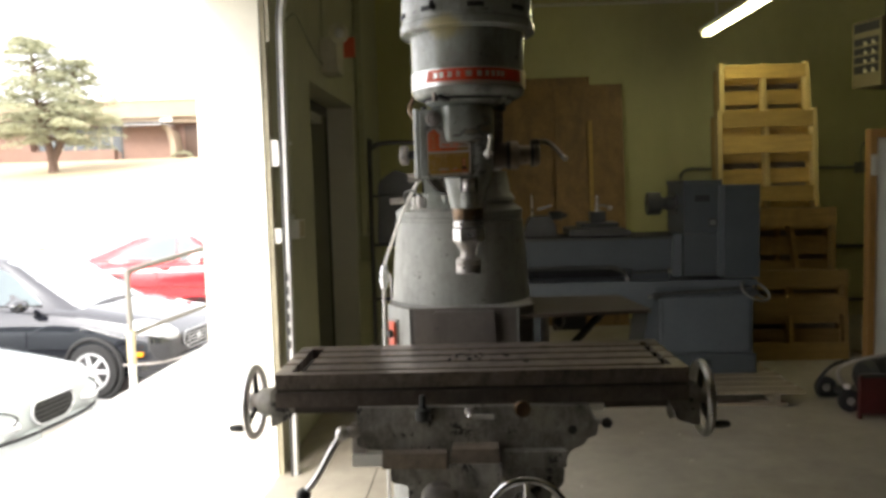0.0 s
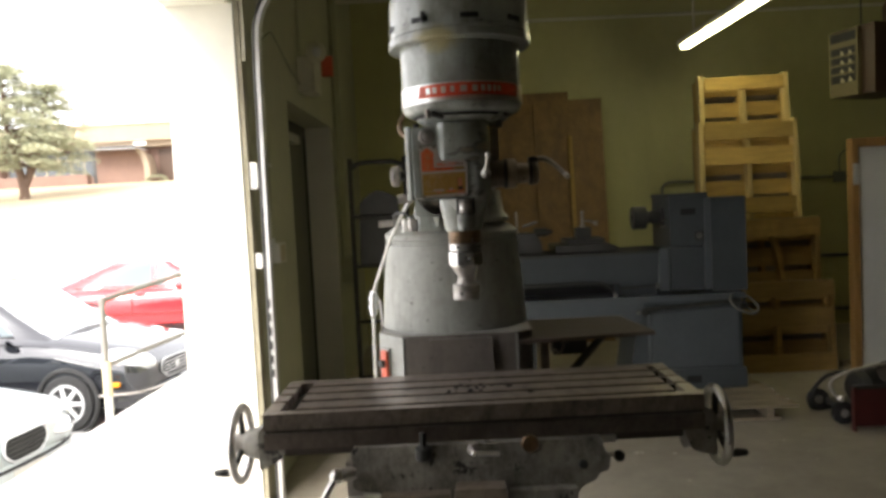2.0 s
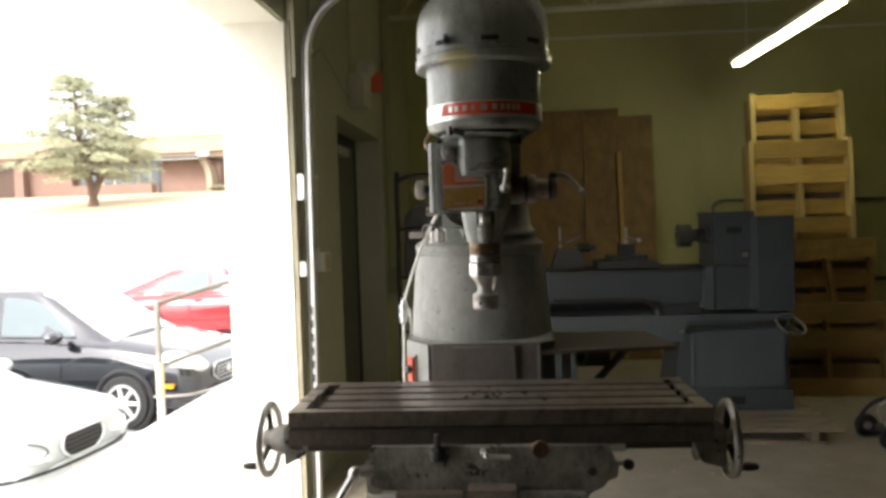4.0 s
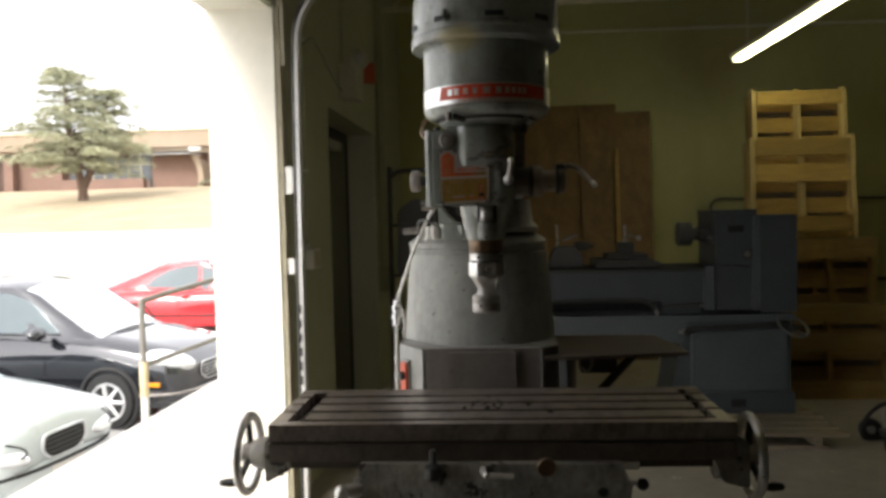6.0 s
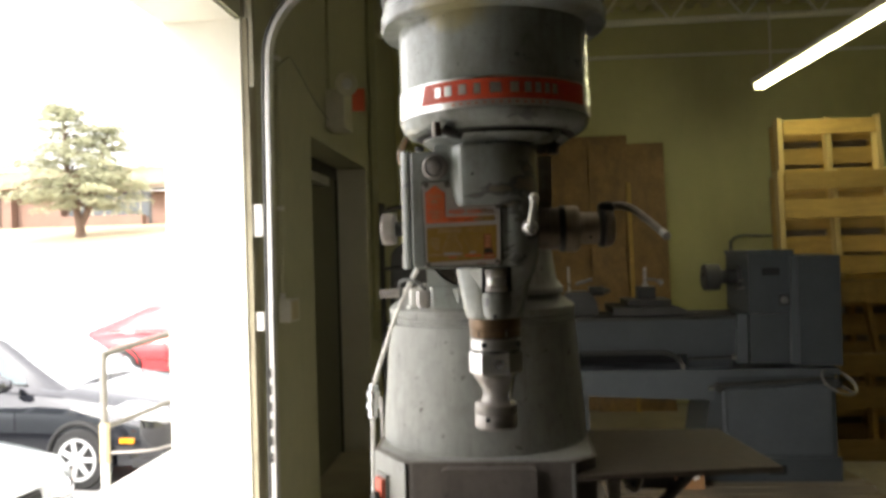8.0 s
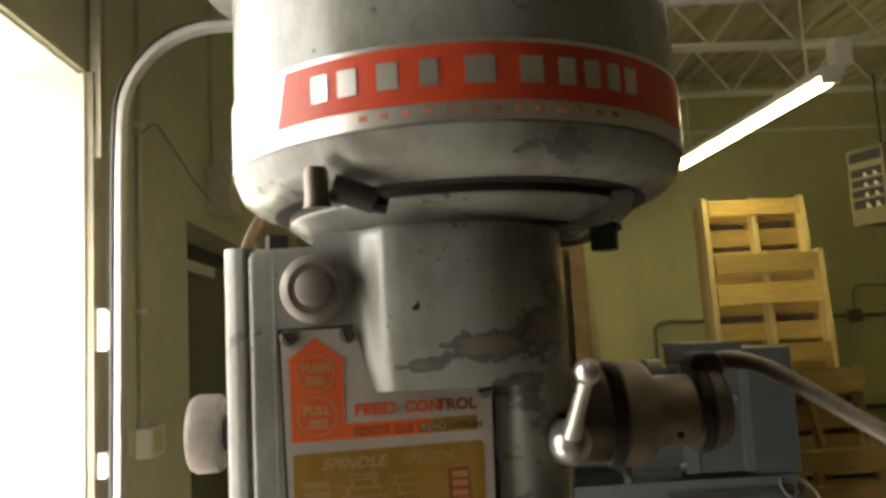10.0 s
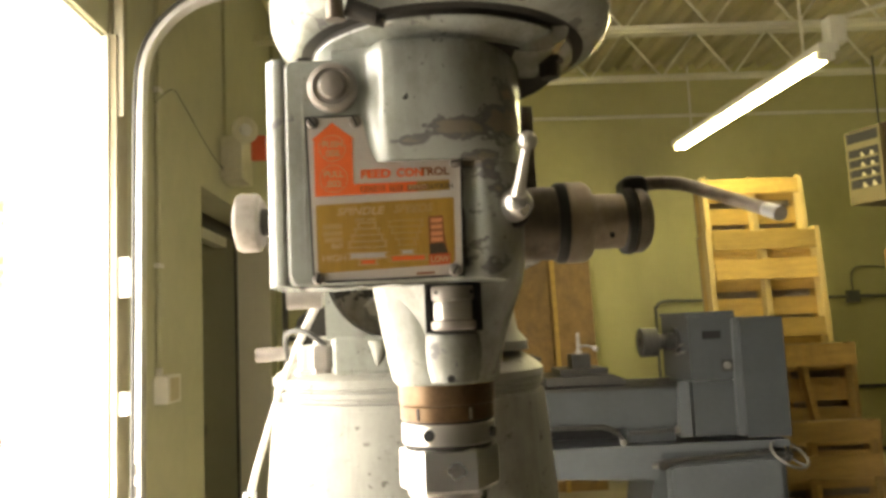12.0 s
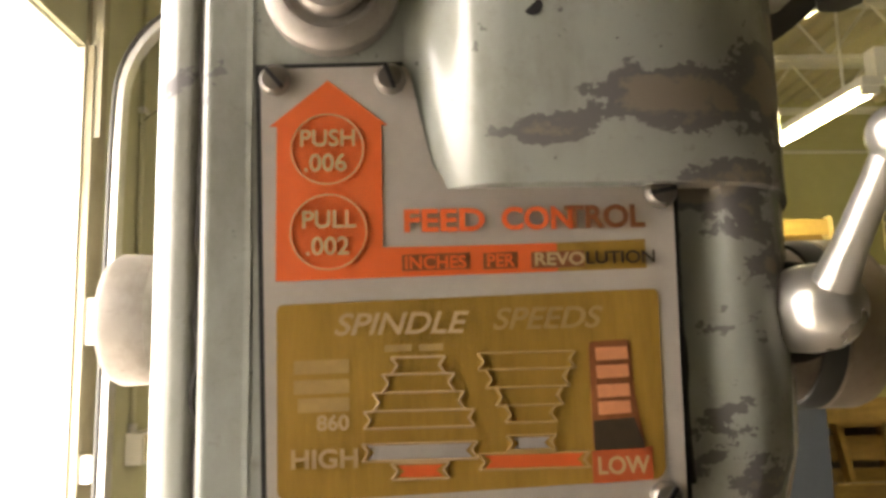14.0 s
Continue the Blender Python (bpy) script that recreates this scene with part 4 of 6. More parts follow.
part("barrel_drum", turned((0.11, fx, fz), [(0.034, 0.0672), (0.0385, 0.073), (0.0385, 0.088), (0.037, 0.092), (0.034, 0.095), (0.0265, 0.096), (0.026, 0.130)], (1, 0, 0), 56), "taupe_steel", barrel, "worn paler drum of the barrel")
part("barrel_ring", turned((0.172, fx, fz), [(0.0365, 0), (0.0385, 0.003), (0.0385, 0.009), (0.0365, 0.011)], (1, 0, 0), 56), "dark_metal", barrel)
part("grub_screw", rod((0.222, fx - 0.020, fz - 0.014), (0.222, fx - 0.0235, fz - 0.0165), 0.0024, 10), "black", barrel)
bm = turned((0.236, fx, fz), [(0.022, 0), (0.0315, 0.002), (0.0325, 0.006), (0.0325, 0.009), (0.029, 0.0105), (0.0, 0.011)], (1, 0, 0), 40)
collar = part("lever_collar", bm, "dark_metal", mill, "black clamp collar")
part("collar_face", turned((0.2465, fx, fz), [(0.029, 0), (0.0315, 0.001), (0.031, 0.009), (0.027, 0.014), (0.022, 0.016), (0.0, 0.0165)], (1, 0, 0), 40), "oily_steel", collar, "oily grey end of the clamp collar")
part("collar_lug", cushion(0.238, 0.262, fz + 0.018, fz + 0.042, fx - 0.014, fx + 0.014, 0.008, 0.006), "dark_metal", mill)
part("feed_lever", tube([(0.252, fx + 0.002, fz + 0.022), (0.260, fx + 0.003, fz + 0.033), (0.274, fx - 0.002, fz + 0.035), (0.288, fx - 0.03, fz + 0.028), (0.300, fx - 0.07, fz + 0.012), (0.314, fx - 0.142, fz - 0.0145)], 0.007, 16, radii=(0.0072, 0.0054)), "oily_steel", mill,
     "oily steel bent feed lever")
part("lever_end", rod((0.3135, fx - 0.139, fz - 0.0135), (0.316, fx - 0.156, fz - 0.0195), 0.0058, 16), "steel", mill, bevel=0.002)

# quill: tapered nose, micrometer collar in its window, bronze ring, spindle and collet
QX, QY = 0.062, 2.142
bm = turned((QX, QY, 0), [(0.044, 1.590), (0.0475, 1.594), (0.0545, 1.63), (0.062, 1.6738)], n=64)
quill = part("quill_housing", bm, "grey_paint", mill, "pale tapered quill housing")
# Solid black block imitates a shaded recess behind the collar.
part("window", box(0.0455, 0.0905, 2.062, 2.10, 1.6345, 1.6725), "black", quill, smooth=0)
MX, MY = 0.0675, 2.0735
mc = part("micrometer_collar", turned((MX, MY, 0), [(0.0195, 1.6355), (0.0212, 1.637), (0.0212, 1.6425), (0.0185, 1.644), (0.0185, 1.6585), (0.0205, 1.660), (0.0205, 1.669), (0.0195, 1.6705)], n=48),
          "steel_dull", mill, "bright micrometer collar in a dark recess")
part("polished_band", turned((MX, MY, 0), [(0.0186, 1.6442), (0.0191, 1.6452), (0.0191, 1.6573), (0.0186, 1.6583)], n=48), "steel", mc, "polished band")
for dx in (-0.0125, 0.0145):
    yy = MY - math.sqrt(0.0205 ** 2 - dx * dx)
    part("dot", turned((MX + dx, yy + 0.001, 1.6655), [(0.0015, 0), (0.0015, 0.0014)], (dx * 0.6, -0.02, 0), 10), "black", mc)
part("boss", turned((MX, 2.088, 0), [(0.019, 1.594), (0.022, 1.604), (0.0235, 1.62), (0.0225, 1.632), (0.019, 1.6352)], n=36), "grey_paint", mill)
part("boss_hole", turned((0.0645, 2.073, 1.5985), [(0.0046, 0), (0.003, 0.0055)], (-0.1, -1, -0.35), 9), "black", mill)
ZQ = lambda z: 1.5912 + (z - 1.592) * 1.075
part("bronze_ring", turned((QX, QY, 0), [(0.0415, 1.5722), (0.0425, 1.5732), (0.0425, 1.5900), (0.0415, 1.5915)], n=64), "bronze", mill, "brown oily bronze ring")
part("lower_ring", turned((QX, QY, 0), [(0.0405, 1.5590), (0.0415, 1.5600), (0.0415, 1.5714), (0.0408, 1.5720)], n=64), "bronze", mill)
for a0 in (-38, 26):
    bm = box(-0.0012, 0.0012, -0.0424, -0.04, 1.5612, 1.5705)
    bm.transform(Matrix.Translation((QX, QY, 0)) @ Matrix.Rotation(radians(a0), 4, "Z"))
    part("drive_key", bm, "black" if a0 < 0 else "steel", mill, smooth=0)
part("gap_ring", turned((QX, QY, 0), [(0.0395, 1.5565), (0.0395, 1.5595)], n=48), "black", mill)
sp = part("spindle_nose", turned((QX, QY, 0), [(0.0395, 1.5392), (0.0408, 1.5402), (0.0408, 1.5562), (0.0398, 1.5572)], n=64), "steel", mill, "bright spindle nose with a dark hole")
part("hole", rod((0.0455, 2.107, 1.5485), (0.0447, 2.1035, 1.5485), 0.0050, 20), "black", sp)
part("hole", rod((0.098, 2.118, 1.5485), (0.1005, 2.1165, 1.5485), 0.0045, 16), "black", sp)
part("gap_ring", turned((QX, QY, 0), [(0.0385, 1.5345), (0.0385, 1.5395)], n=48), "gap", mill)
part("collet_nut", turned((QX, QY, 0), [(0.041, 1.500), (0.0435, 1.503), (0.0435, 1.5325), (0.0425, 1.535), (0.039, 1.5362)], n=6), "steel", mill, "faceted collet nut", smooth=20, bevel=0.0015)
part("arbor", turned((QX - 0.001, QY, 0), [(0.026, ZQ(1.462)), (0.0215, ZQ(1.474)), (0.0215, ZQ(1.482)), (0.031, ZQ(1.497)), (0.036, ZQ(1.503)), (0.036, 1.5015)], n=40), "steel_dull", mill)
nose = part("cutter_head", turned((QX - 0.002, QY, 0), [(0.0315, ZQ(1.424)), (0.0345, ZQ(1.427)), (0.0345, ZQ(1.444)), (0.033, ZQ(1.446)), (0.0345, ZQ(1.448)), (0.0345, ZQ(1.460)), (0.031, ZQ(1.464))], n=48), "steel_dull", mill)
part("hole", rod((0.048, 2.113, ZQ(1.441)), (0.0475, 2.109, ZQ(1.441)), 0.004, 14), "black", nose)
part("spindle_lever", rod((0.089, 2.115, ZQ(1.508)), (0.083, 2.103, ZQ(1.474)), 0.0034, 10), "chrome", mill)

# table with its slots, seen from above; it stands a little askew
TZ = 1.178
TT = Matrix.Translation((0.084, 2.14, 0)) @ Matrix.Rotation(radians(1.2), 4, "Z") @ Matrix.Translation((-0.084, -2.14, 0))


def tpart(name, bm, material, parent, label="", bevel=0.0, **kw):
    bm.transform(TT)
    return part(name, bm, material, parent, label, bevel, **kw)


X0, X1, Y0, Y1 = -0.448, 0.612, 1.968, 2.322
bm = box(X0 + 0.004, X1 - 0.004, Y0 + 0.004, Y1 - 0.004, 1.131, 1.146)
table = tpart("table", bm, "iron", mill, "dark oily slotted iron table", 0.002)
tpart("table_lower", box(X0, X1, Y0, Y1, 1.092, 1.1315), "iron_side", table, bevel=0.004)
tpart("front_rail", box(X0, X1, Y0, 1.999, 1.1395, TZ), "iron_rail", table, bevel=0.003)
tpart("back_rail", box(X0, X1, 2.291, Y1, 1.1395, TZ), "iron_rail", table, bevel=0.003)
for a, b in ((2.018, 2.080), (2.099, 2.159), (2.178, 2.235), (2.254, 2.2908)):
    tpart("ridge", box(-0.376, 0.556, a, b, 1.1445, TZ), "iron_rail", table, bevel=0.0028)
    # Dark strip on each ridge imitates the shade inside its slot.
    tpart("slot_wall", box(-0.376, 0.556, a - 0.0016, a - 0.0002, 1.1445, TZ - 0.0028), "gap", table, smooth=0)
for a, b in ((1.9995, 2.081), (2.097, 2.160), (2.176, 2.236), (2.252, 2.2905)):
    tpart("end_block", box(X0, -0.412, a, b, 1.15, TZ), "iron_rail", table, bevel=0.003)
    tpart("end_block", box(0.577, X1 - 0.002, a, b, 1.15, TZ), "iron_rail", table, bevel=0.003)
# Black floor stands in for the shade in the end trough.
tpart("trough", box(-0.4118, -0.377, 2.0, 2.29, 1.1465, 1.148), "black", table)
bm = box(-0.40, 0.56, 1.975, 2.315, 1.075, 1.093)
tpart("dovetail", bm, "iron", table, bevel=0.004)
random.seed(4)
# Black fill just under the top paints the slots' shade.
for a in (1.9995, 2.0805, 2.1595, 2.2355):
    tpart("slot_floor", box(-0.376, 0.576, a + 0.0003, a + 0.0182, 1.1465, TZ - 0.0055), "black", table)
for k in range(26):
    cxk, cyk = random.gauss(0.07, 0.07), random.gauss(2.13, 0.04)
    bm = turned((cxk, cyk, TZ + 0.0003), [(0.004 + 0.006 * random.random(), 0), (0.003, 0.0015 + 0.002 * random.random())], n=6)
    part("chip", bm, random.choice(["black", "black", "black", "iron", "oily"]), table, smooth=0)


def handwheel(x, out, z, r, tilt=0.0, c=2.09):
    """A handwheel at a table end, facing out along x."""
    w = part("handwheel", ring((x, c, z), r - 0.011, 0.011, (1, tilt, 0), 56, 12), "steel", mill, "bright rimmed handwheel")
    for k in range(3):
        a = radians(90 + 120 * k)
        part("spoke", rod((x - out * 0.006, c, z), (x, c + (r - 0.012) * math.cos(a), z + (r - 0.012) * math.sin(a)), 0.009, 12, r2=0.007), "dark_metal", w)
    part("hub", turned((x - out * 0.012, c, z), [(0.028, 0), (0.028, 0.02), (0.02, 0.03), (0.013, 0.034)], (out, 0, 0), 28), "steel_dull", w)
    part("handle", turned((x + out * 0.005, c - 0.045, z - r * 0.58), [(0.005, 0), (0.009, 0.01), (0.011, 0.03), (0.009, 0.05), (0.004, 0.056)], (out, 0, 0), 18), "dark_metal", w)
    bm = turned((x - out * 0.012, c, z), [(0.032, 0), (0.036, 0.012), (0.04, 0.03), (0.055, 0.075)], (-out, 0, 0), 28)
    part("bearing", bm, "dark_paint", mill)


handwheel(-0.538, -1, 1.072, 0.103)
handwheel(0.678, 1, 1.068, 0.103)
tpart("end_bracket", slab(round_poly([(-0.478, 1.02), (-0.42, 1.05), (-0.40, 1.093), (-0.455, 1.14), (-0.478, 1.12)], 0.01, 3), 2.03, 2.15), "dark_paint", mill, bevel=0.006)
tpart("end_bracket", slab(round_poly([(0.65, 1.015), (0.59, 1.03), (0.565, 1.093), (0.62, 1.14), (0.65, 1.12)], 0.01, 3), 2.0, 2.17), "dark_paint", mill, bevel=0.006)

# saddle and knee
sil = [(-0.232, 1.092), (-0.234, 0.993), (-0.205, 0.984), (-0.168, 0.982), (-0.166, 0.94), (0.296, 0.936), (0.302, 0.965), (0.312, 0.978), (0.345, 0.992), (0.352, 1.008), (0.376, 1.014),
       (0.38, 1.048), (0.366, 1.06), (0.36, 1.092)]
saddle = part("saddle", slab(round_poly(sil, 0.008, 3), 1.945, 2.40), "dark_paint", mill, "dark grey-green painted saddle casting with oil stains", bevel=0.006)
part("way_block", box(-0.166, -0.003, 1.912, 1.95, 0.944, 0.984), "oily", saddle, bevel=0.003)
part("way_block", box(0.137, 0.296, 1.915, 1.95, 0.944, 0.984), "dark_paint", saddle, bevel=0.003)
part("way_wiper", slab([(0.005, 0.963), (0.131, 0.963), (0.128, 1.0), (0.012, 1.0)], 1.895, 1.95), "oily", saddle, "brown oily wiper block", bevel=0.003)
part("wiper_front", box(0.006, 0.133, 1.887, 1.905, 0.90, 0.963), "dark_paint", saddle, bevel=0.004)
part("oil_cup", turned((-0.062, 1.938, 0), [(0.013, 1.058), (0.02, 1.064), (0.02, 1.088), (0.014, 1.093), (0.008, 1.094), (0.008, 1.124), (0.006, 1.126)], n=24), "dark_metal", saddle)
tb = part("clamp_handle", turned((0.058, 1.945, 1.077), [(0.016, 0), (0.014, 0.008), (0.008, 0.012), (0.007, 0.03)], (0, -1, 0), 20), "steel_dull", saddle, "bright clamp handle")
part("bar", rod((0.06, 1.915, 1.0775), (0.118, 1.915, 1.0745), 0.006, 14), "steel", tb)
part("bar_tip", ball((0.058, 1.915, 1.0775), 0.0075), "chrome", tb)
part("brass_plug", turned((0.19, 1.946, 1.087), [(0.021, 0), (0.021, 0.01), (0.018, 0.014), (0.0, 0.015)], (0, -1, 0), 32), "bronze", saddle, "round brass plug")
part("screw", turned((0.315, 1.946, 1.03), [(0.012, 0), (0.01, 0.006), (0, 0.007)], (0, -1, 0), 16), "dark_metal", saddle)
part("gib_screw", rod((0.372, 1.99, 1.037), (0.40, 1.985, 1.036), 0.006, 12), "steel_dull", saddle)
part("gib_knob", ball((0.408, 1.985, 1.034), 0.014), "dark_metal", saddle)
part("stop_block", box(0.362, 0.40, 1.975, 2.03, 1.07, 1.088), "plastic_white", saddle, bevel=0.003)
part("side_pad", box(-0.262, -0.166, 2.02, 2.12, 0.912, 0.944), "plastic_white", saddle, bevel=0.003)
part("side_arm", box(-0.262, -0.225, 2.03, 2.11, 0.93, 1.03), "steel_dull", saddle, bevel=0.003)
knee = part("knee", slab(round_poly([(-0.148, 0.938), (-0.148, 0.902), (-0.104, 0.894), (-0.104, 0.40), (0.24, 0.40), (0.252, 0.86), (0.29, 0.895), (0.292, 0.938)], 0.01, 3), 1.93, 2.475), "dark_paint", mill,
            "dark painted knee casting", bevel=0.006)
crank = part("crank_hub", turned((-0.222, 1.93, 1.038), [(0.012, 0), (0.016, 0.01), (0.016, 0.03), (0.01, 0.05)], (-1, -0.2, 0), 20), "steel_dull", mill, "bent bright crank handle")
part("crank_ball", ball((-0.266, 1.918, 1.036), 0.018), "steel", crank)
part("crank_arm", tube([(-0.268, 1.915, 1.034), (-0.29, 1.90, 1.0), (-0.33, 1.885, 0.93), (-0.357, 1.88, 0.9)], 0.0085, 12), "steel", crank)
part("crank_grip", ball((-0.362, 1.88, 0.892), 0.019), "dark_metal", crank)
w = part("cross_wheel", ring((0.192, 1.84, 0.848), 0.094, 0.0095, (0, 1, 0), 56, 12), "chrome", mill, "chrome-rimmed handwheel")
for k in range(3):
    a = radians(90 + 120 * k)
    part("spoke", rod((0.192, 1.848, 0.848), (0.192 + 0.088 * math.cos(a), 1.84, 0.848 + 0.088 * math.sin(a)), 0.011, 12, r2=0.008), "chrome", w)
part("hub", turned((0.192, 1.935, 0.848), [(0.03, 0), (0.03, 0.05), (0.024, 0.09), (0.012, 0.11)], (0, -1, 0), 28), "steel", w)
part("dial", turned((-0.024, 1.932, 0.858), [(0.049, 0), (0.046, 0.03), (0.04, 0.034), (0.0, 0.036)], (0, -1, 0), 40), "steel_dull", mill, "round dull dial")

# side shelf bracketed to the column
shelf = thing("side_shelf", (0.42, 2.65, 0), label="brown rusty steel shelf on a leg beside the milling machine", category="shelf")
bm = slab([(0.215, 2.46), (0.64, 2.52), (0.60, 2.86), (0.27, 2.86)], 1.226, 1.238, "xy")
part("plate", bm, "rust", shelf, bevel=0.003)
part("leg", rod((0.30, 2.56, 0.0), (0.30, 2.56, 1.226), 0.014, 14), "steel_dull", shelf)
part("brace", rod((0.29, 2.66, 0.98), (0.52, 2.66, 1.224), 0.013, 10), "dark_metal", shelf)
part("hook", tube([(0.36, 2.62, 1.226), (0.365, 2.60, 1.19), (0.35, 2.60, 1.165), (0.335, 2.60, 1.18)], 0.005), "steel_dull", shelf)
part("vice", box(0.34, 0.45, 2.66, 2.75, 1.15, 1.226), "dark_metal", shelf, bevel=0.01)
# ---- overhead door track ----
trk = thing("door_track", (-1.007, 4.36, 0), label="bright galvanised overhead door track curving inward at the top", category="door track", kind="structure")
pts = [(-1.02, 4.37, 0.0), (-1.012, 4.37, 1.0), (-1.0, 4.37, 2.45)]
arc = [(-0.995 + 0.36 * (1 - math.cos(a)), 4.37, 2.62 + 0.36 * math.sin(a)) for a in [math.pi / 2 * k / 10 for k in range(11)]]
allp = pts + arc + [(0.3, 4.37, 3.0), (2.3, 4.37, 3.05)]
bm = bmesh.new()
rowsv = []
for k, p in enumerate(allp):
    a, b = Vector(allp[max(k - 1, 0)]), Vector(allp[min(k + 1, len(allp) - 1)])
    d = (b - a).normalized()
    nrm = Vector((d.z, 0, -d.x))
    p = Vector(p)
    sec = [(0.006, -0.03), (0.013, -0.028), (0.014, -0.01), (0.015, 0.024), (0.005, 0.03), (-0.010, 0.03), (-0.013, 0.022), (-0.013, -0.02), (-0.008, -0.03)]
    rowsv.append([bm.verts.new(p + nrm * u + Vector((0, v, 0))) for u, v in sec])
for p, q in zip(rowsv, rowsv[1:]):
    for k in range(len(p)):
        bm.faces.new((p[k], p[(k + 1) % len(p)], q[(k + 1) % len(p)], q[k]))
bm.faces.new(rowsv[0])
bm.faces.new(rowsv[-1][::-1])
rail = part("rail", bm, "galv", trk, smooth=30)
edge = [Vector(p) + Vector((0, -0.031, 0)) for p in allp]
inner = []
for k, p in enumerate(edge):
    d = (edge[min(k + 1, len(edge) - 1)] - edge[max(k - 1, 0)]).normalized()
    inner.append(p - Vector((d.z, 0, -d.x)) * 0.0165)
# Dark tube added where the channel only lies in shadow.
part("channel_shade", tube(inner, 0.008, 6, curved=False), "dark_metal", rail, "dark strip imitating shade inside the channel")
for k in range(6):
    part("slot", box(-1.0265, -1.0095, 4.3365, 4.3405, 0.755 + 0.078 * k, 0.80 + 0.078 * k), "dark_metal", rail, smooth=0)
for z in (0.45,):
    part("bracket", box(-1.118, -1.03, 4.39, 4.43, z, z + 0.06), "galv", trk, bevel=0.002)
bm = box(-1.119, -1.113, 4.37, 4.47, 2.50, 4.0)
box(-1.119, -1.07, 4.37, 4.376, 2.50, 4.0, bm)
ang = part("angle_iron", bm, "jamb_plate", trk, "perforated angle iron")
for k in range(8):
    part("hole", turned((-1.1125, 4.42, 2.54 + 0.08 * k), [(0.008, 0), (0.008, 0.001)], (1, 0, 0), 12), "black", ang)
od = thing("overhead_door", (0.7, 2.5, 3.1), label="raised cream sectional overhead door under the ceiling", category="door", kind="structure")
for k in range(5):
    part("panel", box(-0.55 + 0.57 * k, 0.01 + 0.57 * k, OPEN0, OPEN1 - 0.02, 3.06, 3.11), "reveal", od, bevel=0.006)


def little_box(name, x0, x1, y0, y1, z0, z1, material, label, category, detail=None):
    t = thing(name, ((x0 + x1) / 2, (y0 + y1) / 2, z0), label=label, category=category)
    part("body", box(x0, x1, y0, y1, z0, z1), material, t, bevel=0.006)
    if detail:
        part(*detail[:1], detail[1], detail[2], t)
    return t


sensor = little_box("wall_sensor", -1.118, -1.05, 4.37, 4.42, 1.80, 1.95, "plastic_white", "tall white plastic sensor box beside the door track", "sensor",
                    ("cover", box(-1.05, -1.044, 4.372, 4.418, 1.81, 1.94), "plastic_white"))
sensor = little_box("wall_sensor", -1.118, -1.055, 4.372, 4.42, 1.36, 1.445, "plastic_white", "small white plastic sensor box beside the door track", "sensor",
                    ("cover", box(-1.055, -1.05, 4.374, 4.418, 1.367, 1.438), "plastic_white"))
little_box("switch_box", -1.12, -1.06, 4.84, 5.02, 1.355, 1.475, "plastic_white", "cream surface switch box on the side wall", "switch",
                ("switch_face", box(-1.06, -1.056, 4.87, 4.99, 1.365, 1.465), "louvre"))
cd = thing("wall_conduit", (-1.1, 4.86, 0), label="painted conduit dropping to the switch box", category="conduit")
part("pipe", rod((-1.105, 4.87, 1.475), (-1.105, 4.87, 4.2), 0.011, 10), "block", cd)
part("connector", rod((-1.105, 4.87, 1.476), (-1.105, 4.87, 1.51), 0.017, 10), "galv", cd)
for z in (1.95, 2.75, 3.5):
    part("pipe_clip", box(-1.119, -1.09, 4.845, 4.895, z, z + 0.02), "galv", cd, bevel=0.002)
cd = thing("wall_hook", (-1.1, 4.95, 2.7), label="dark bent wire arm on the side wall", category="hook")
part("wire", tube([(-1.115, 4.86, 2.70), (-1.05, 4.9, 2.77), (-1.06, 5.1, 2.76), (-1.1, 5.7, 2.68), (-1.1, 6.1, 2.62)], 0.0025), "dark_metal", cd)

# double door in its recess
structure("door_sill", box(OUT, WX, DOOR0, DOOR1, -0.2, 0.0), "floor", "worn concrete threshold of the exit door recess")
d1 = thing("door_1", (-1.4, 6.46, 0), label="dark closed steel exit door in a deep recess", category="door", kind="structure")
part("leaf", box(-1.43, -1.385, DOOR0 + 0.05, 6.453, 0.003, 2.364), "door", d1, bevel=0.004)
part("leaf", box(-1.43, -1.385, 6.457, DOOR1 - 0.05, 0.003, 2.364), "door", d1, bevel=0.004)
bm = box(-1.44, -1.37, DOOR0, DOOR0 + 0.05, 0, DOOR_H)
box(-1.44, -1.37, DOOR1 - 0.05, DOOR1, 0, DOOR_H, bm)
box(-1.44, -1.37, DOOR0 + 0.05, DOOR1 - 0.05, 2.365, DOOR_H, bm)
part("door_frame", bm, "dark_metal", d1)
part("push_bar", box(-1.384, -1.33, 5.75, 6.42, 1.02, 1.09), "dark_metal", d1, bevel=0.01)
structure("trim_door_jamb", box(-1.369, WX + 0.002, DOOR1 - 0.012, DOOR1 - 0.001, 0, DOOR_H - 0.001), "reveal", "cream-painted side of the door recess")
part("notice", box(-1.384, -1.380, 6.0, 6.18, 1.75, 2.05), "plastic_white", d1)
part("door_closer", box(-1.384, -1.31, 5.85, 6.9, 2.26, 2.33), "galv", d1, bevel=0.006)
part("closer_arm", rod((-1.33, 6.1, 2.34), (-1.2, 5.78, 2.36), 0.012, 8), "galv", d1)

# emergency light with red sign
em = thing("emergency_light", (-1.1, 6.0, 2.6), label="cream emergency light box with a red exit sign panel", category="light")
part("body", box(-1.118, -0.99, 6.02, 6.3, 2.58, 2.84), "jamb_plate", em, bevel=0.01)
part("lamp_head", turned((-0.98, 6.0, 2.86), [(0.03, 0), (0.075, 0.03), (0.08, 0.05), (0.072, 0.055), (0.0, 0.06)], (0.6, -1, -0.1), 24), "jamb_plate", em)
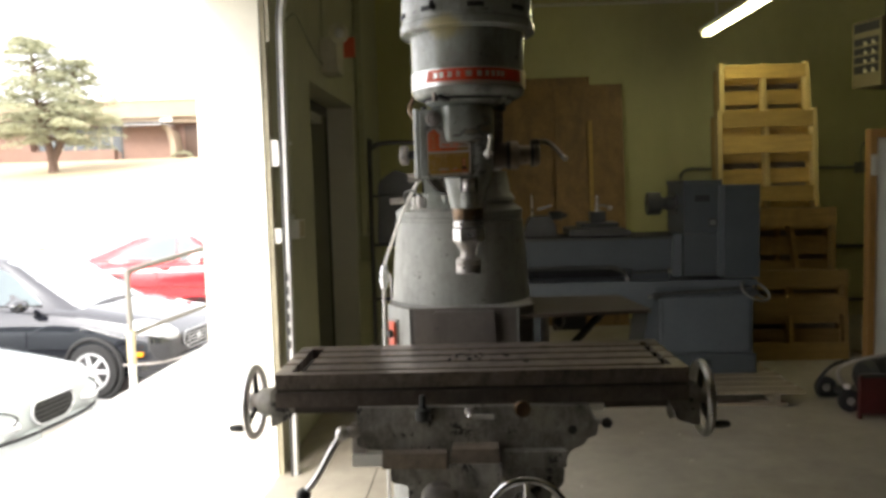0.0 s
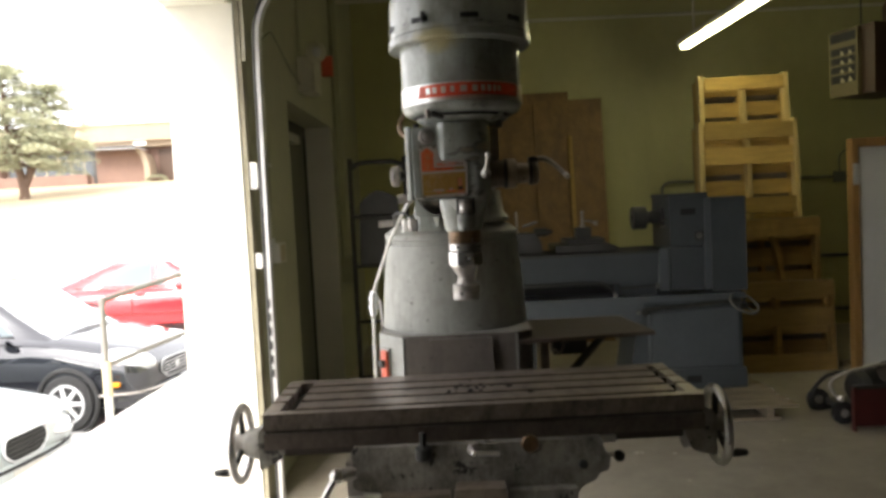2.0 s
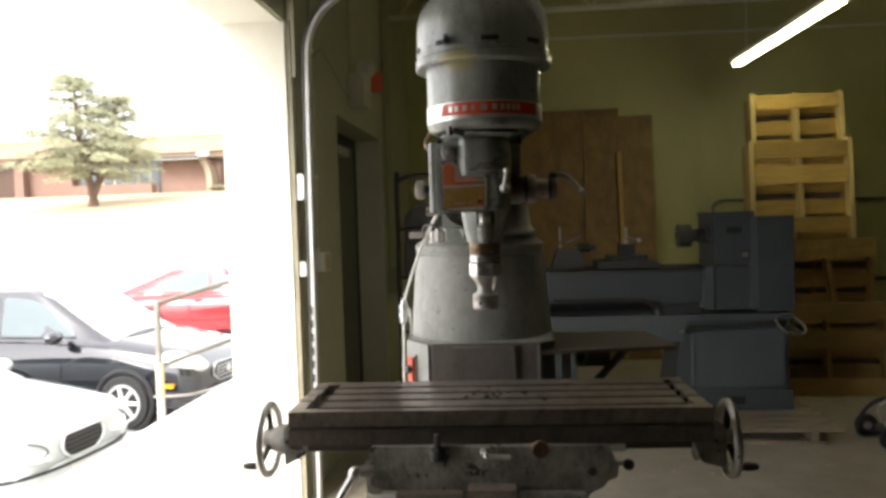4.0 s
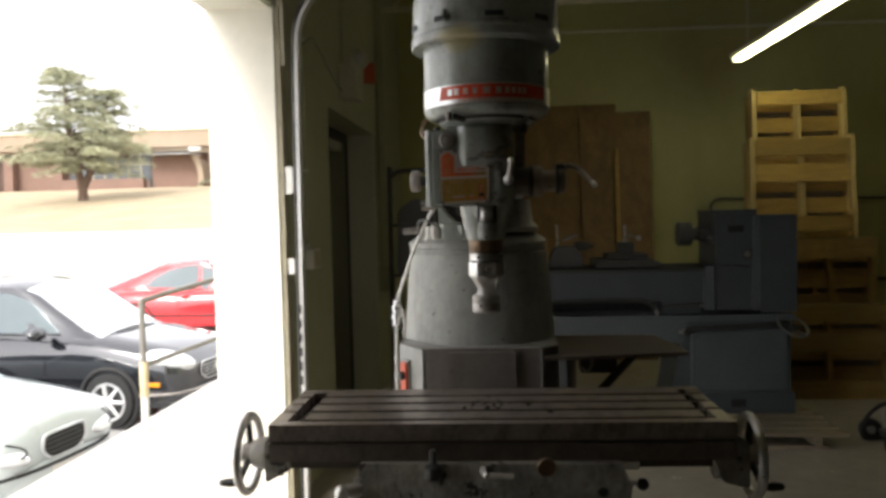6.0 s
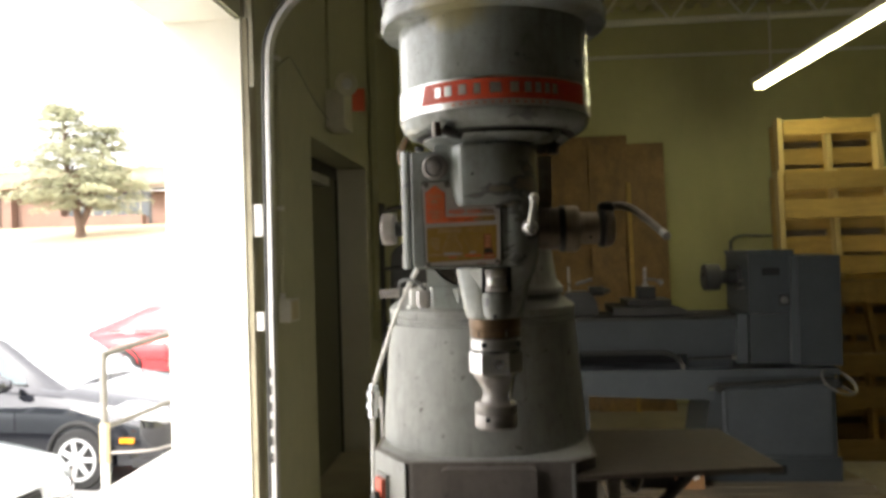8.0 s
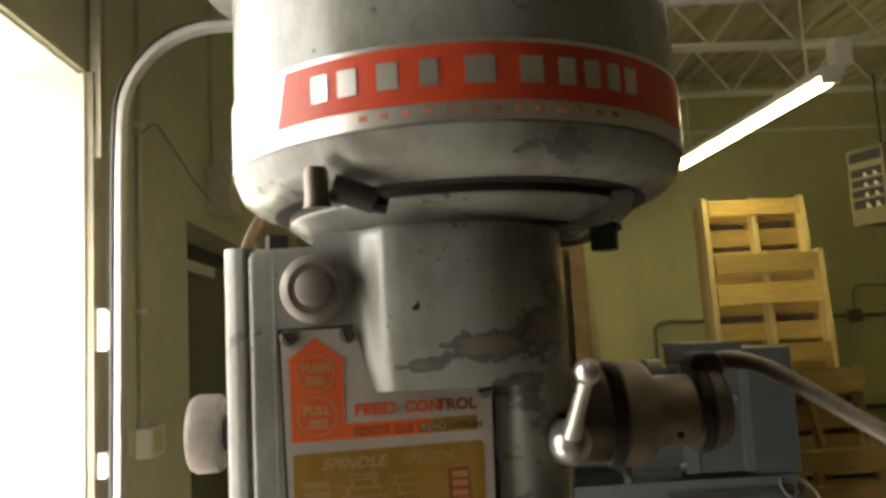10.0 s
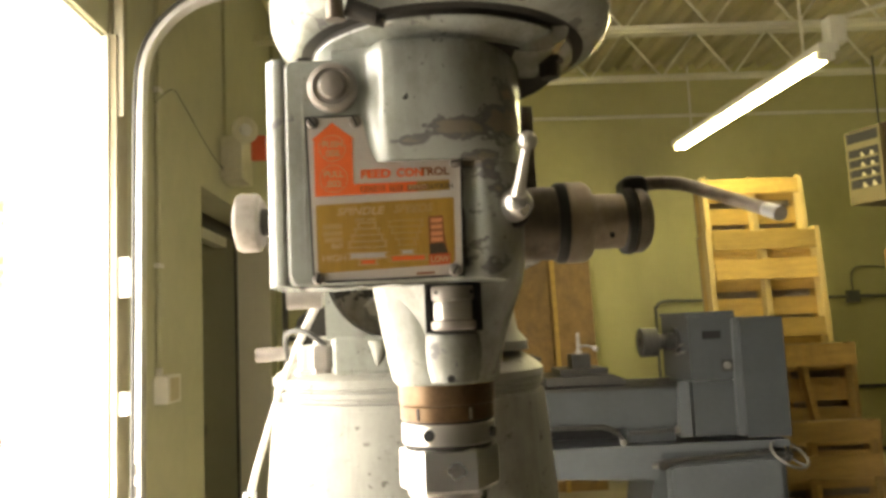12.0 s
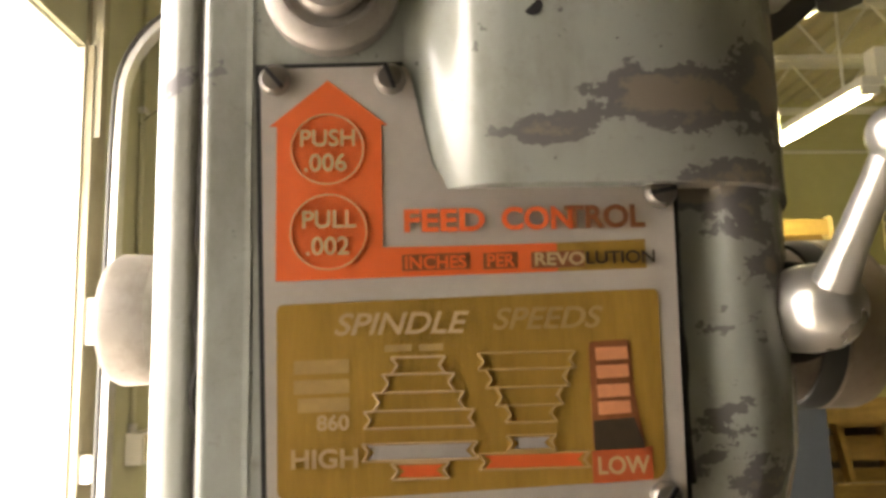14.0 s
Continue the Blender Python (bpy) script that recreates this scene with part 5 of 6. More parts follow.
part("lens", turned((-0.95, 5.95, 2.855), [(0.038, 0), (0.03, 0.016), (0.0, 0.026)], (0.6, -1, -0.1), 24), "galv", em)
part("red_panel", box(-0.93, -0.845, 6.0, 6.03, 2.68, 2.83), "red_plastic", em, "orange-red panel")
part("neck", rod((-1.11, 6.1, 2.84), (-1.11, 6.1, 4.2), 0.012, 8), "block", em)

cg = thing("conduit_run", (-1.1, 7.77, 0), label="three painted vertical conduits on the side wall", category="conduit")
for y in (7.66, 7.76, 7.88):
    part("pipe", rod((-1.095, y, 1.2), (-1.095, y, 4.25), 0.02, 10), "conduit", cg)
part("junction_box", box(-1.12, -1.0, 7.62, 7.92, 0.95, 1.2), "conduit", cg, bevel=0.006)

# ---- fluorescent lamp ----
lamp = thing("fluorescent_lamp", (2.5, 7.0, 3.2), label="lit twin-tube fluorescent strip lamp hung from the joists", category="lamp")
la, lb = Vector((2.485, 8.25, 3.17)), Vector((2.575, 5.9, 3.17))
for dx in (-0.028, 0.028):
    part("tube", rod(la + Vector((dx, 0, 0)), lb + Vector((dx, 0, 0)), 0.016, 14), "tube", lamp, "glowing fluorescent tube")
mid = (la + lb) / 2
bm = box(-0.065, 0.065, -1.22, 1.22, 0.026, 0.075)
bm.transform(Matrix.Translation(mid) @ Matrix.Rotation(math.atan2(lb.x - la.x, la.y - lb.y), 4, "Z"))
part("lamp_housing", bm, "lamp_body", lamp, bevel=0.008)
for e in (la, lb):
    part("end_holder", box(e.x - 0.05, e.x + 0.05, e.y - 0.02, e.y + 0.02, 3.15, 3.21), "lamp_body", lamp, bevel=0.006)
for e in (la.lerp(lb, 0.12), la.lerp(lb, 0.9)):
    part("hanger", rod((e.x, e.y, 3.25), (e.x, e.y, 3.84), 0.009, 8), "joist", lamp)
jb = thing("ceiling_junction_box", (2.75, 6.05, 3.3), label="pale cable box and pipe under a roof joist", category="junction box")
part("body", box(2.60, 2.70, 5.86, 5.96, 3.25, 3.42), "joist", jb, bevel=0.01)
part("pipe", rod((2.65, 5.9, 3.40), (4.9, 5.9, 4.05), 0.014, 8), "joist", jb)
pp = thing("wall_pipe", (2.0, 9.38, 3.75), label="thin pale pipe along the top of the back wall", category="pipe")
part("pipe", rod((0.2, 9.36, 3.79), (6.5, 9.36, 3.74), 0.018, 8), "joist", pp)

# ---- unit heater ----
ht = thing("unit_heater", (4.0, 8.0, 2.5), rz=0, label="brown hanging unit heater with a pale louvred front", category="heater")
HM = pose(3.715, 7.73, 2.50, 0, 0, -70)


def hpart(name, bm, material, parent, **kw):
    bm.transform(HM)
    return part(name, bm, material, parent, **kw)


hpart("body", box(0, 0.47, 0.05, 0.6, 0, 0.64), "heater", ht, bevel=0.01)
hpart("front_frame", box(0, 0.33, 0.0, 0.049, 0.0, 0.62), "heater_front", ht, bevel=0.004, label="tan front panel")
hpart("opening", box(0.025, 0.305, -0.004, 0.0, 0.13, 0.46), "black", ht, smooth=0)
hpart("top_opening", box(0.02, 0.31, -0.004, 0.0, 0.515, 0.60), "black", ht, smooth=0)
for k in range(3):
    hpart("louvre", box(0.025, 0.305, -0.022, -0.005, 0.205 + 0.083 * k, 0.222 + 0.083 * k), "heater_front", ht, bevel=0.003)
for k in range(2):
    for j in range(4):
        fin = slab([(0.02, 0.0), (0.065, 0.0), (0.045, 0.03), (0.03, 0.045)], -0.010, -0.0045)
        fin.transform(Matrix.Translation((0.12 + 0.09 * k, 0, 0.133 + 0.083 * j)))
        hpart("fin", fin, "louvre", ht)
for hx_ in (0.1, 0.4):
    hpart("hanger", rod((hx_, 0.3, 0.64), (hx_, 0.3, 1.3), 0.008, 8), "dark_metal", ht)
hpart("flue", tube([(0.3, 0.45, 0.62), (0.3, 0.45, 0.85), (0.6, 0.4, 0.95), (1.3, 0.35, 1.0)], 0.06, 16), "heater", ht)

# ---- back wall: plywood sheets, conduit ----
def sheet(name, x0, x1, top, y_top, y_bot, label, z0=0.0):
    t = thing(name, ((x0 + x1) / 2, y_bot, z0), label=label, category="board")
    bm = slab([(y_bot, z0), (y_bot + 0.02, z0), (y_top + 0.02, top), (y_top, top)], x0, x1, "yz")
    part("board", bm, "plywood", t, bevel=0.002)
    return t


sheet("plywood_sheet", 0.25, 1.42, 2.93, 9.34, 9.05, "brown stained plywood sheet leaning on the back wall")
sheet("plywood_sheet", 1.0, 1.80, 2.83, 9.30, 8.98, "brown plywood sheet leaning on the back wall")
bt = thing("timber_batten", (1.4, 9.2, 0), label="pale upright batten against the plywood", category="timber")
part("batten", slab([(8.93, 0.0), (8.96, 0.0), (9.235, 2.4), (9.205, 2.4)], 1.385, 1.425, "yz"), "wood", bt, bevel=0.003)
cw = thing("back_conduit", (3.0, 9.37, 1.7), label="grey conduit with a square junction box along the back wall", category="conduit")
part("pipe", tube([(2.50, 9.37, 0.3), (2.50, 9.37, 1.6), (2.51, 9.37, 1.74), (2.62, 9.37, 1.80), (3.0, 9.37, 1.79), (5.2, 9.37, 1.76)], 0.016, 10), "grey_conduit", cw)
part("junction_box", box(4.535, 4.665, 9.345, 9.395, 1.70, 1.83), "grey_conduit", cw, bevel=0.012)
part("wire", tube([(4.6, 9.36, 1.83), (4.62, 9.37, 2.03), (4.8, 9.37, 2.08), (5.4, 9.37, 2.0)], 0.008), "grey_conduit", cw)
for z in (0.83, 0.19):
    part("rail", rod((3.4, 9.36, z + 0.02), (4.9, 9.36, z), 0.022, 8), "dark_metal", cw)
part("post", rod((4.9, 9.36, 0.0), (4.9, 9.36, 0.85), 0.022, 8), "dark_metal", cw)


# ---- pallets ----
def pallet(name, x0, x1, zb, yb, length, lean, label, group, front, slots, material="wood", inset=0.0, slant=None):
    """A pallet on end, its underside to the room: a few boards in front, three stringers, close deck boards behind, and
    unseen boards added at its back to keep light out of the slots.
    """
    t = thing(name, ((x0 + x1) / 2, yb, zb), rx=-lean, label=label, category="pallet", group=group)
    w = (x1 - x0) / 2
    for x in (-w + 0.02, 0.0, w - 0.02):
        if x == 0.0 and slant:
            bm = slab([(slant[0] - 0.02, 0.42), (slant[0] + 0.02, 0.42), (slant[1] + 0.02, length - 0.05), (slant[1] - 0.02, length - 0.05)], 0.0195, 0.108)
        elif inset and x:
            bm = box(x - 0.02, x + 0.02, 0.004, 0.108, 0, length + 0.025)
        else:
            bm = box(x - 0.02, x + 0.02, 0.0195, 0.108, 0, length + (0.02 if inset else 0.0))
        part("stringer", bm, "wood_pale" if inset else material, t, "pale planed stringer" if inset else "", local=True, bevel=0.004)
        part("rear_stringer", box(x - 0.02, x + 0.02, 0.1275, 0.2, 0, length - 0.02), material, t, local=True)
    for k, (z, h) in enumerate(front):
        part("board", box(-w + inset + 0.006 * (k % 3), w - inset - 0.006 * ((k + 1) % 3), 0.0, 0.019, z, z + h), material, t, local=True, bevel=0.002)
    # deck boards fill the height between the open slots
    edges = [0.0] + [e for c, h in sorted(slots) for e in (c - h / 2, c + h / 2)] + [length]
    for a, b in zip(edges[::2], edges[1::2]):
        n = max(1, round((b - a) / 0.15))
        for k in range(n):
            z0, z1 = a + (b - a) * k / n, a + (b - a) * (k + 1) / n - 0.004
            part("deck_board", box(-w, w, 0.109, 0.127, z0, z1), material, t, local=True, bevel=0.002)
    # Added backing, hidden from view, so the slots stay dark.
    n = max(1, round(length / 0.2))
    for k in range(n):
        part("rear_board", box(-w, w, 0.2005, 0.218, length * k / n, length * (k + 1) / n - 0.004), "wood_old", t, local=True)
    part("rear_board", box(-w + 0.042, w - 0.042, 0.1275, 0.2, length - 0.04, length - 0.02), "wood_old", t, local=True)
    return t


G = "pallets leaning on the wall"
pallet("pallet", 2.45, 3.31, 1.60, 7.62, 1.17, 5, "pale new wooden pallet leaning upright behind another", G, ((0.0, 0.12), (0.45, 0.1), (1.04, 0.13)), ((0.97, 0.055), (0.78, 0.034), (0.3, 0.04)), inset=0.042)
pallet("pallet", 2.34, 3.26, 1.39, 7.36, 0.90, 4, "pale wooden pallet leaning upright on the pallets below", G, ((0.055, 0.145), (0.512, 0.163), (0.752, 0.148)), ((0.405, 0.05), (0.215, 0.034)), inset=0.042)
pallet("pallet", 2.42, 3.40, 0.0, 7.28, 1.385, 1.5, "darkened wooden pallet standing on end on the floor", G, ((0.0, 0.14), (0.40, 0.14), (1.21, 0.17)), ((1.145, 0.055), (0.915, 0.048), (0.6, 0.04)), "wood_toned_down", slant=(0.21, 0.06))
pallet("pallet", 2.40, 3.42, 0.0, 7.06, 0.82, 4, "darkened wooden pallet standing on end in front of others", G, ((0.0, 0.16), (0.41, 0.165), (0.675, 0.14)), ((0.30, 0.05), (0.62, 0.03)), "wood_toned_down")

# skid under the lathe
sk = thing("pallet", (1.6, 6.1, 0), label="low grey-brown pallet under the lathe", category="pallet")
for x in (0.72, 1.45, 2.2):
    part("stringer", box(x, x + 0.045, 5.62, 6.64, 0.0195, 0.0905), "wood_old", sk, bevel=0.004)
for k in range(7):
    part("board", box(0.7, 2.42 - 0.012 * (k % 3), 5.61 + 0.15 * k, 5.738 + 0.15 * k, 0.091, 0.112), "wood_old", sk, bevel=0.003)
for y in (5.63, 6.08, 6.52):
    part("bottom_board", box(0.7, 2.3, y, y + 0.1, 0.0, 0.019), "wood_old", sk, bevel=0.003)

# ---- lathe ----
lt = thing("lathe", (1.4, 6.3, 0.112), label="blue-grey engine lathe standing on a low pallet", category="machine")
LY = 6.15
part("cabinet", slab(round_poly([(1.33, 0.112), (2.24, 0.112), (2.24, 0.82), (1.46, 0.82), (1.42, 0.66)], 0.02, 3), LY + 0.02, LY + 0.55), "lathe", lt, bevel=0.008)
dr = part("cabinet_door", slab(round_poly([(1.53, 0.30), (2.20, 0.30), (2.20, 0.755), (1.53, 0.73)], 0.03, 3), LY - 0.004, LY + 0.0205), "lathe_b", lt, bevel=0.008)
part("door_edge", rod((1.515, LY + 0.008, 0.31), (1.515, LY + 0.008, 0.72), 0.018, 12), "lathe_b", dr, "rounded hinge edge of the cabinet door")
part("plinth", box(1.36, 2.26, LY - 0.002, LY + 0.0195, 0.116, 0.275), "lathe", lt, bevel=0.006)
part("foot_hole", box(1.79, 1.90, LY - 0.008, LY - 0.0025, 0.165, 0.225), "black", lt)
part("headstock", box(1.70, 2.0, LY + 0.03, LY + 0.55, 0.90, 1.232), "lathe", lt, bevel=0.01)
up = part("headstock_upper", box(1.70, 2.0, LY + 0.026, LY + 0.55, 1.238, 1.632), "lathe", lt, bevel=0.012)
part("lid", slab(round_poly([(1.688, LY + 0.02), (2.0, LY + 0.02), (2.0, LY + 0.555), (1.688, LY + 0.555)], 0.02, 3), 1.6325, 1.66, "xy"), "lathe", lt, bevel=0.006)
part("end_cover", box(2.004, 2.275, LY - 0.02, LY + 0.56, 0.885, 1.615), "lathe", lt, "blue-grey gear cover", bevel=0.012)
part("cover_rib", slab(round_poly([(1.955, 0.90), (2.003, 0.90), (2.003, 1.61), (1.97, 1.61)], 0.008, 2), LY - 0.006, LY + 0.029), "lathe_b", lt, "pale rounded rib", bevel=0.008)
part("badge", box(1.785, 1.90, LY + 0.019, LY + 0.0255, 1.49, 1.54), "black", up)
part("knob", turned((1.92, LY + 0.026, 1.325), [(0.016, 0), (0.016, 0.014), (0.022, 0.016), (0.022, 0.034), (0, 0.038)], (0, -1, 0), 16), "steel_grey", up)
part("knob_plate", box(1.89, 1.99, LY + 0.0195, LY + 0.0255, 1.285, 1.36), "dark_metal", up)
part("spindle_flange", turned((1.702, LY + 0.26, 1.478), [(0.085, 0), (0.085, 0.02), (0.055, 0.022), (0.058, 0.08), (0.05, 0.084), (0.05, 0.136)], (-1, 0, 0), 32), "dark_metal", lt, "dark spindle flange")
chuck = part("chuck", turned((1.567, LY + 0.26, 1.478), [(0.09, 0), (0.094, 0.004), (0.094, 0.10), (0.088, 0.106), (0.03, 0.107), (0.028, 0.09), (0.0, 0.09)], (-1, 0, 0), 40), "dark_metal", lt, "round bare steel chuck")
for k in range(3):
    bm = box(-0.012, 0.012, -0.014, 0.0, 0.032, 0.078)
    bm.transform(Matrix.Translation((1.461, LY + 0.26, 1.478)) @ Matrix.Rotation(radians(90), 4, "Z") @ Matrix.Rotation(radians(120 * k + 15), 4, "Y"))
    part("jaw", bm, "steel_grey", chuck)
for z, x in ((1.46, 1.66), (1.41, 1.64)):
    part("gear_lever", rod((1.70, LY + 0.12, z), (x, LY + 0.10, z - 0.01), 0.009, 10), "steel_grey", lt)
bed = part("bed", box(0.25, 1.66, LY + 0.08, LY + 0.46, 0.965, 1.20), "lathe", lt, "blue-grey lathe bed", bevel=0.01)
for y0 in (0.055, 0.375):
    part("way", slab([(LY + y0, 1.2005), (LY + y0 + 0.075, 1.2005), (LY + y0 + 0.075, 1.222), (LY + y0 + 0.04, 1.238), (LY + y0, 1.222)], 0.25, 1.68, "yz"), "dark_metal", bed, bevel=0.003)
part("bed_rib", slab(round_poly([(1.605, 0.90), (1.685, 0.90), (1.685, 1.236), (1.62, 1.236)], 0.008, 2), LY + 0.03, LY + 0.079), "lathe_b", lt, "pale end rib of the bed", bevel=0.006)
part("bed_web", box(1.30, 1.60, LY + 0.10, LY + 0.44, 0.87, 0.9645), "lathe", lt, bevel=0.006)
# Black slab stands in for the shade under the open bed.
part("slot_shade", box(0.35, 1.2995, LY + 0.30, LY + 0.34, 0.87, 0.9645), "black", lt)
hb_ = part("hand_bar", tube([(0.45, LY + 0.04, 0.985), (1.05, LY + 0.04, 0.985), (1.16, LY + 0.04, 0.975), (1.235, LY + 0.04, 0.925), (1.25, LY + 0.04, 0.895)], 0.014, 10), "dark_metal", lt)
part("bar_foot", turned((1.255, LY + 0.04, 0.87), [(0.02, 0), (0.02, 0.03), (0.014, 0.034)], n=14), "steel_grey", hb_)
part("feed_rod", rod((1.29, LY + 0.035, 0.935), (1.60, LY + 0.035, 0.945), 0.011, 12), "dark_metal", lt)
part("rod_collar", turned((1.575, LY + 0.035, 0.944), [(0.02, 0), (0.02, 0.028)], (1, 0, 0), 14), "steel_grey", lt)
part("chip_tray", slab(round_poly([(0.20, 0.72), (1.44, 0.66), (1.47, 0.82), (2.26, 0.82), (2.26, 0.868), (0.20, 0.868)], 0.012, 2), LY - 0.01, LY + 0.56), "lathe_b", lt, "pale blue-grey chip pan", bevel=0.006)
lv = part("lever_rod", tube([(1.46, LY - 0.03, 0.752), (1.52, LY - 0.03, 0.772), (1.85, LY - 0.03, 0.785), (2.2, LY - 0.03, 0.808)], 0.013, 10), "dark_metal", lt)
part("lever_boss", turned((1.47, LY - 0.0, 0.75), [(0.032, 0), (0.032, 0.035), (0.022, 0.042)], (0, -1, 0), 18), "dark_metal", lv)
part("lever_tip", turned((1.405, LY - 0.03, 0.748), [(0.014, 0), (0.017, 0.01), (0.014, 0.03)], (1, 0, 0), 14), "steel_grey", lv)
wl = part("handwheel", ring((2.225, LY - 0.07, 0.785), 0.112, 0.009, (0.25, -0.55, 0.8), 44, 10), "steel_grey", lt, "dull thin-rimmed handwheel")
wa, wu, ww = axes((0.25, -0.55, 0.8))
for k in range(3):
    d = wu * math.cos(2.1 * k + 0.4) + ww * math.sin(2.1 * k + 0.4)
    part("spoke", rod(Vector((2.225, LY - 0.07, 0.785)) - wa * 0.02, Vector((2.225, LY - 0.07, 0.785)) + d * 0.108, 0.008, 8), "dark_metal", wl)
part("wheel_hub", turned((2.225, LY - 0.07, 0.785), [(0.022, -0.04), (0.026, -0.01), (0.02, 0.012)], (0.25, -0.55, 0.8), 16), "dark_metal", wl)
part("left_leg", box(0.28, 0.62, LY + 0.06, LY + 0.52, 0.112, 0.715), "lathe", lt, bevel=0.015)
cr = part("carriage", slab(round_poly([(0.80, 1.24), (1.29, 1.24), (1.29, 1.27), (1.22, 1.30), (0.80, 1.295)], 0.01, 2), LY + 0.02, LY + 0.49), "dark_metal", lt, "dark oily carriage", bevel=0.006)
part("cross_slide", box(0.90, 1.20, LY + 0.08, LY + 0.40, 1.3005, 1.338), "dark_metal", cr, bevel=0.006)
part("tool_post", box(0.99, 1.11, LY + 0.16, LY + 0.28, 1.3385, 1.425), "dark_metal", cr, bevel=0.008)
part("post_screw", turned((1.05, LY + 0.22, 1.425), [(0.022, 0), (0.022, 0.02), (0.012, 0.024), (0.012, 0.13), (0.008, 0.136)], n=14), "steel_dull", cr)
part("post_handle", tube([(1.05, LY + 0.22, 1.47), (1.09, LY + 0.17, 1.478), (1.135, LY + 0.13, 1.46)], 0.008, 10), "steel_grey", cr)
part("ball_handle", ball((1.14, LY + 0.125, 1.458), 0.02), "steel_dull", cr)
ts = part("tailstock", slab(round_poly([(0.44, 1.24), (0.72, 1.24), (0.70, 1.34), (0.66, 1.40), (0.50, 1.40), (0.47, 1.34)], 0.03, 4), LY + 0.14, LY + 0.36), "dark_metal", lt, "dark tailstock with bright handles", bevel=0.01)
part("quill", turned((0.66, LY + 0.25, 1.40), [(0.035, 0), (0.035, 0.10), (0.026, 0.104), (0.012, 0.15)], (1, 0, 0), 20), "dark_metal", ts)
part("clamp_lever", rod((0.52, LY + 0.22, 1.40), (0.518, LY + 0.22, 1.575), 0.008, 10), "steel", ts)
part("lock_handle", rod((0.56, LY + 0.15, 1.455), (0.67, LY + 0.13, 1.49), 0.011, 10), "steel_grey", ts)

cb = thing("cardboard_box", (1.25, 6.2, 0.112), label="small open orange-brown cardboard box on the pallet", category="box")
bm = box(1.15, 1.33, 6.0, 6.14, 0.112, 0.32)
part("carton", bm, "cardboard", cb, bevel=0.003)
part("label", turned((1.27, 5.998, 0.2), [(0.03, 0), (0.03, 0.002)], (0, -1, 0), 16), "plastic_white", cb)
part("flap", slab([(1.15, 0.32), (1.15, 0.325), (1.05, 0.25), (1.055, 0.245)], 6.0, 6.14), "cardboard", cb)

# ---- right-hand side: wood-edged cabinet, red machine ----
wc = thing("storage_cabinet", (3.8, 7.1, 0), label="tall white cabinet panel with a raw wood edge", category="cabinet")
part("post", box(3.47, 3.53, 6.86, 6.95, 0, 2.06), "post_wood", wc, bevel=0.004)
part("white_panel", box(3.53, 4.35, 6.88, 6.93, 0.02, 1.98), "plastic_white", wc, bevel=0.003)
part("top_rail", box(3.53, 4.4, 6.86, 6.95, 1.98, 2.06), "post_wood", wc, bevel=0.004)
part("paper_tag", box(3.475, 3.525, 6.855, 6.859, 1.66, 1.84), "plastic_white", wc)
part("foot", box(3.5, 4.3, 6.951, 7.2, 0, 0.05), "wood_old", wc, bevel=0.003)

rm = thing("pump_cart", (2.9, 5.55, 0), label="small dark red and black wheeled machine on the floor", category="machine")
part("side_panel", box(2.662, 3.22, 5.29, 5.305, 0.03, 0.285), "dark_red", rm, bevel=0.004)
part("corner_post", box(2.645, 2.6615, 5.28, 5.32, 0.0, 0.30), "dark_red", rm, "dull red corner post", bevel=0.004)
part("top_rail", box(2.645, 3.23, 5.285, 5.31, 0.2855, 0.31), "dark_metal", rm, bevel=0.004)
part("tank", turned((2.98, 5.62, 0.22), [(0.0, -0.2), (0.1, -0.19), (0.13, -0.15), (0.13, 0.15), (0.1, 0.19), (0.0, 0.2)], (1, 0.3, 0), 24), "dark_metal", rm)
part("deck", box(2.70, 3.25, 5.36, 5.8, 0.06, 0.1), "dark_metal", rm, bevel=0.005)
part("motor", turned((3.02, 5.45, 0.36), [(0.06, -0.1), (0.075, -0.08), (0.075, 0.08), (0.06, 0.1)], (1, 0.2, 0), 20), "rust", rm)
for y in (5.46, 5.84):
    wh = part("wheel", turned((2.66, y, 0.08), [(0.03, -0.02), (0.078, -0.018), (0.08, 0.0), (0.078, 0.018), (0.03, 0.02)], (0, 1, 0), 24), "rubber", rm)
    part("wheel_hub", turned((2.66, y - 0.022, 0.08), [(0.03, 0), (0.026, -0.006), (0.0, -0.007)], (0, 1, 0), 16), "steel_dull", wh)
part("handle", tube([(2.70, 5.5, 0.1), (2.60, 5.5, 0.24), (2.62, 5.48, 0.33), (2.80, 5.42, 0.40), (3.2, 5.4, 0.45)], 0.012), "steel_dull", rm, "bare steel handle")
part("hose", tube([(2.78, 5.6, 0.34), (2.62, 5.62, 0.30), (2.55, 5.7, 0.16), (2.60, 5.8, 0.03), (2.8, 5.86, 0.015)], 0.014), "rubber", rm)
part("valve", turned((2.60, 5.40, 0.2), [(0.014, 0), (0.014, 0.02), (0.022, 0.022), (0.022, 0.04), (0.01, 0.05)], (0, -1, 0.2), 14), "steel", rm)

# ---- hand truck behind the column ----
hk = thing("hand_truck", (-0.6, 6.2, 0), label="dark tubular hand truck standing near the side door", category="hand truck")
part("frame", tube([(-0.80, 6.3, 0.0), (-0.80, 6.3, 1.9), (-0.78, 6.3, 1.99), (-0.70, 6.3, 2.03), (-0.46, 6.3, 2.03), (-0.38, 6.3, 1.99), (-0.36, 6.3, 1.9), (-0.36, 6.3, 0.0)], 0.02, 10), "dark_metal", hk)
for z in (0.3, 0.75, 1.2, 1.6):
    part("crossbar", rod((-0.80, 6.3, z), (-0.36, 6.3, z), 0.014, 8), "dark_metal", hk)
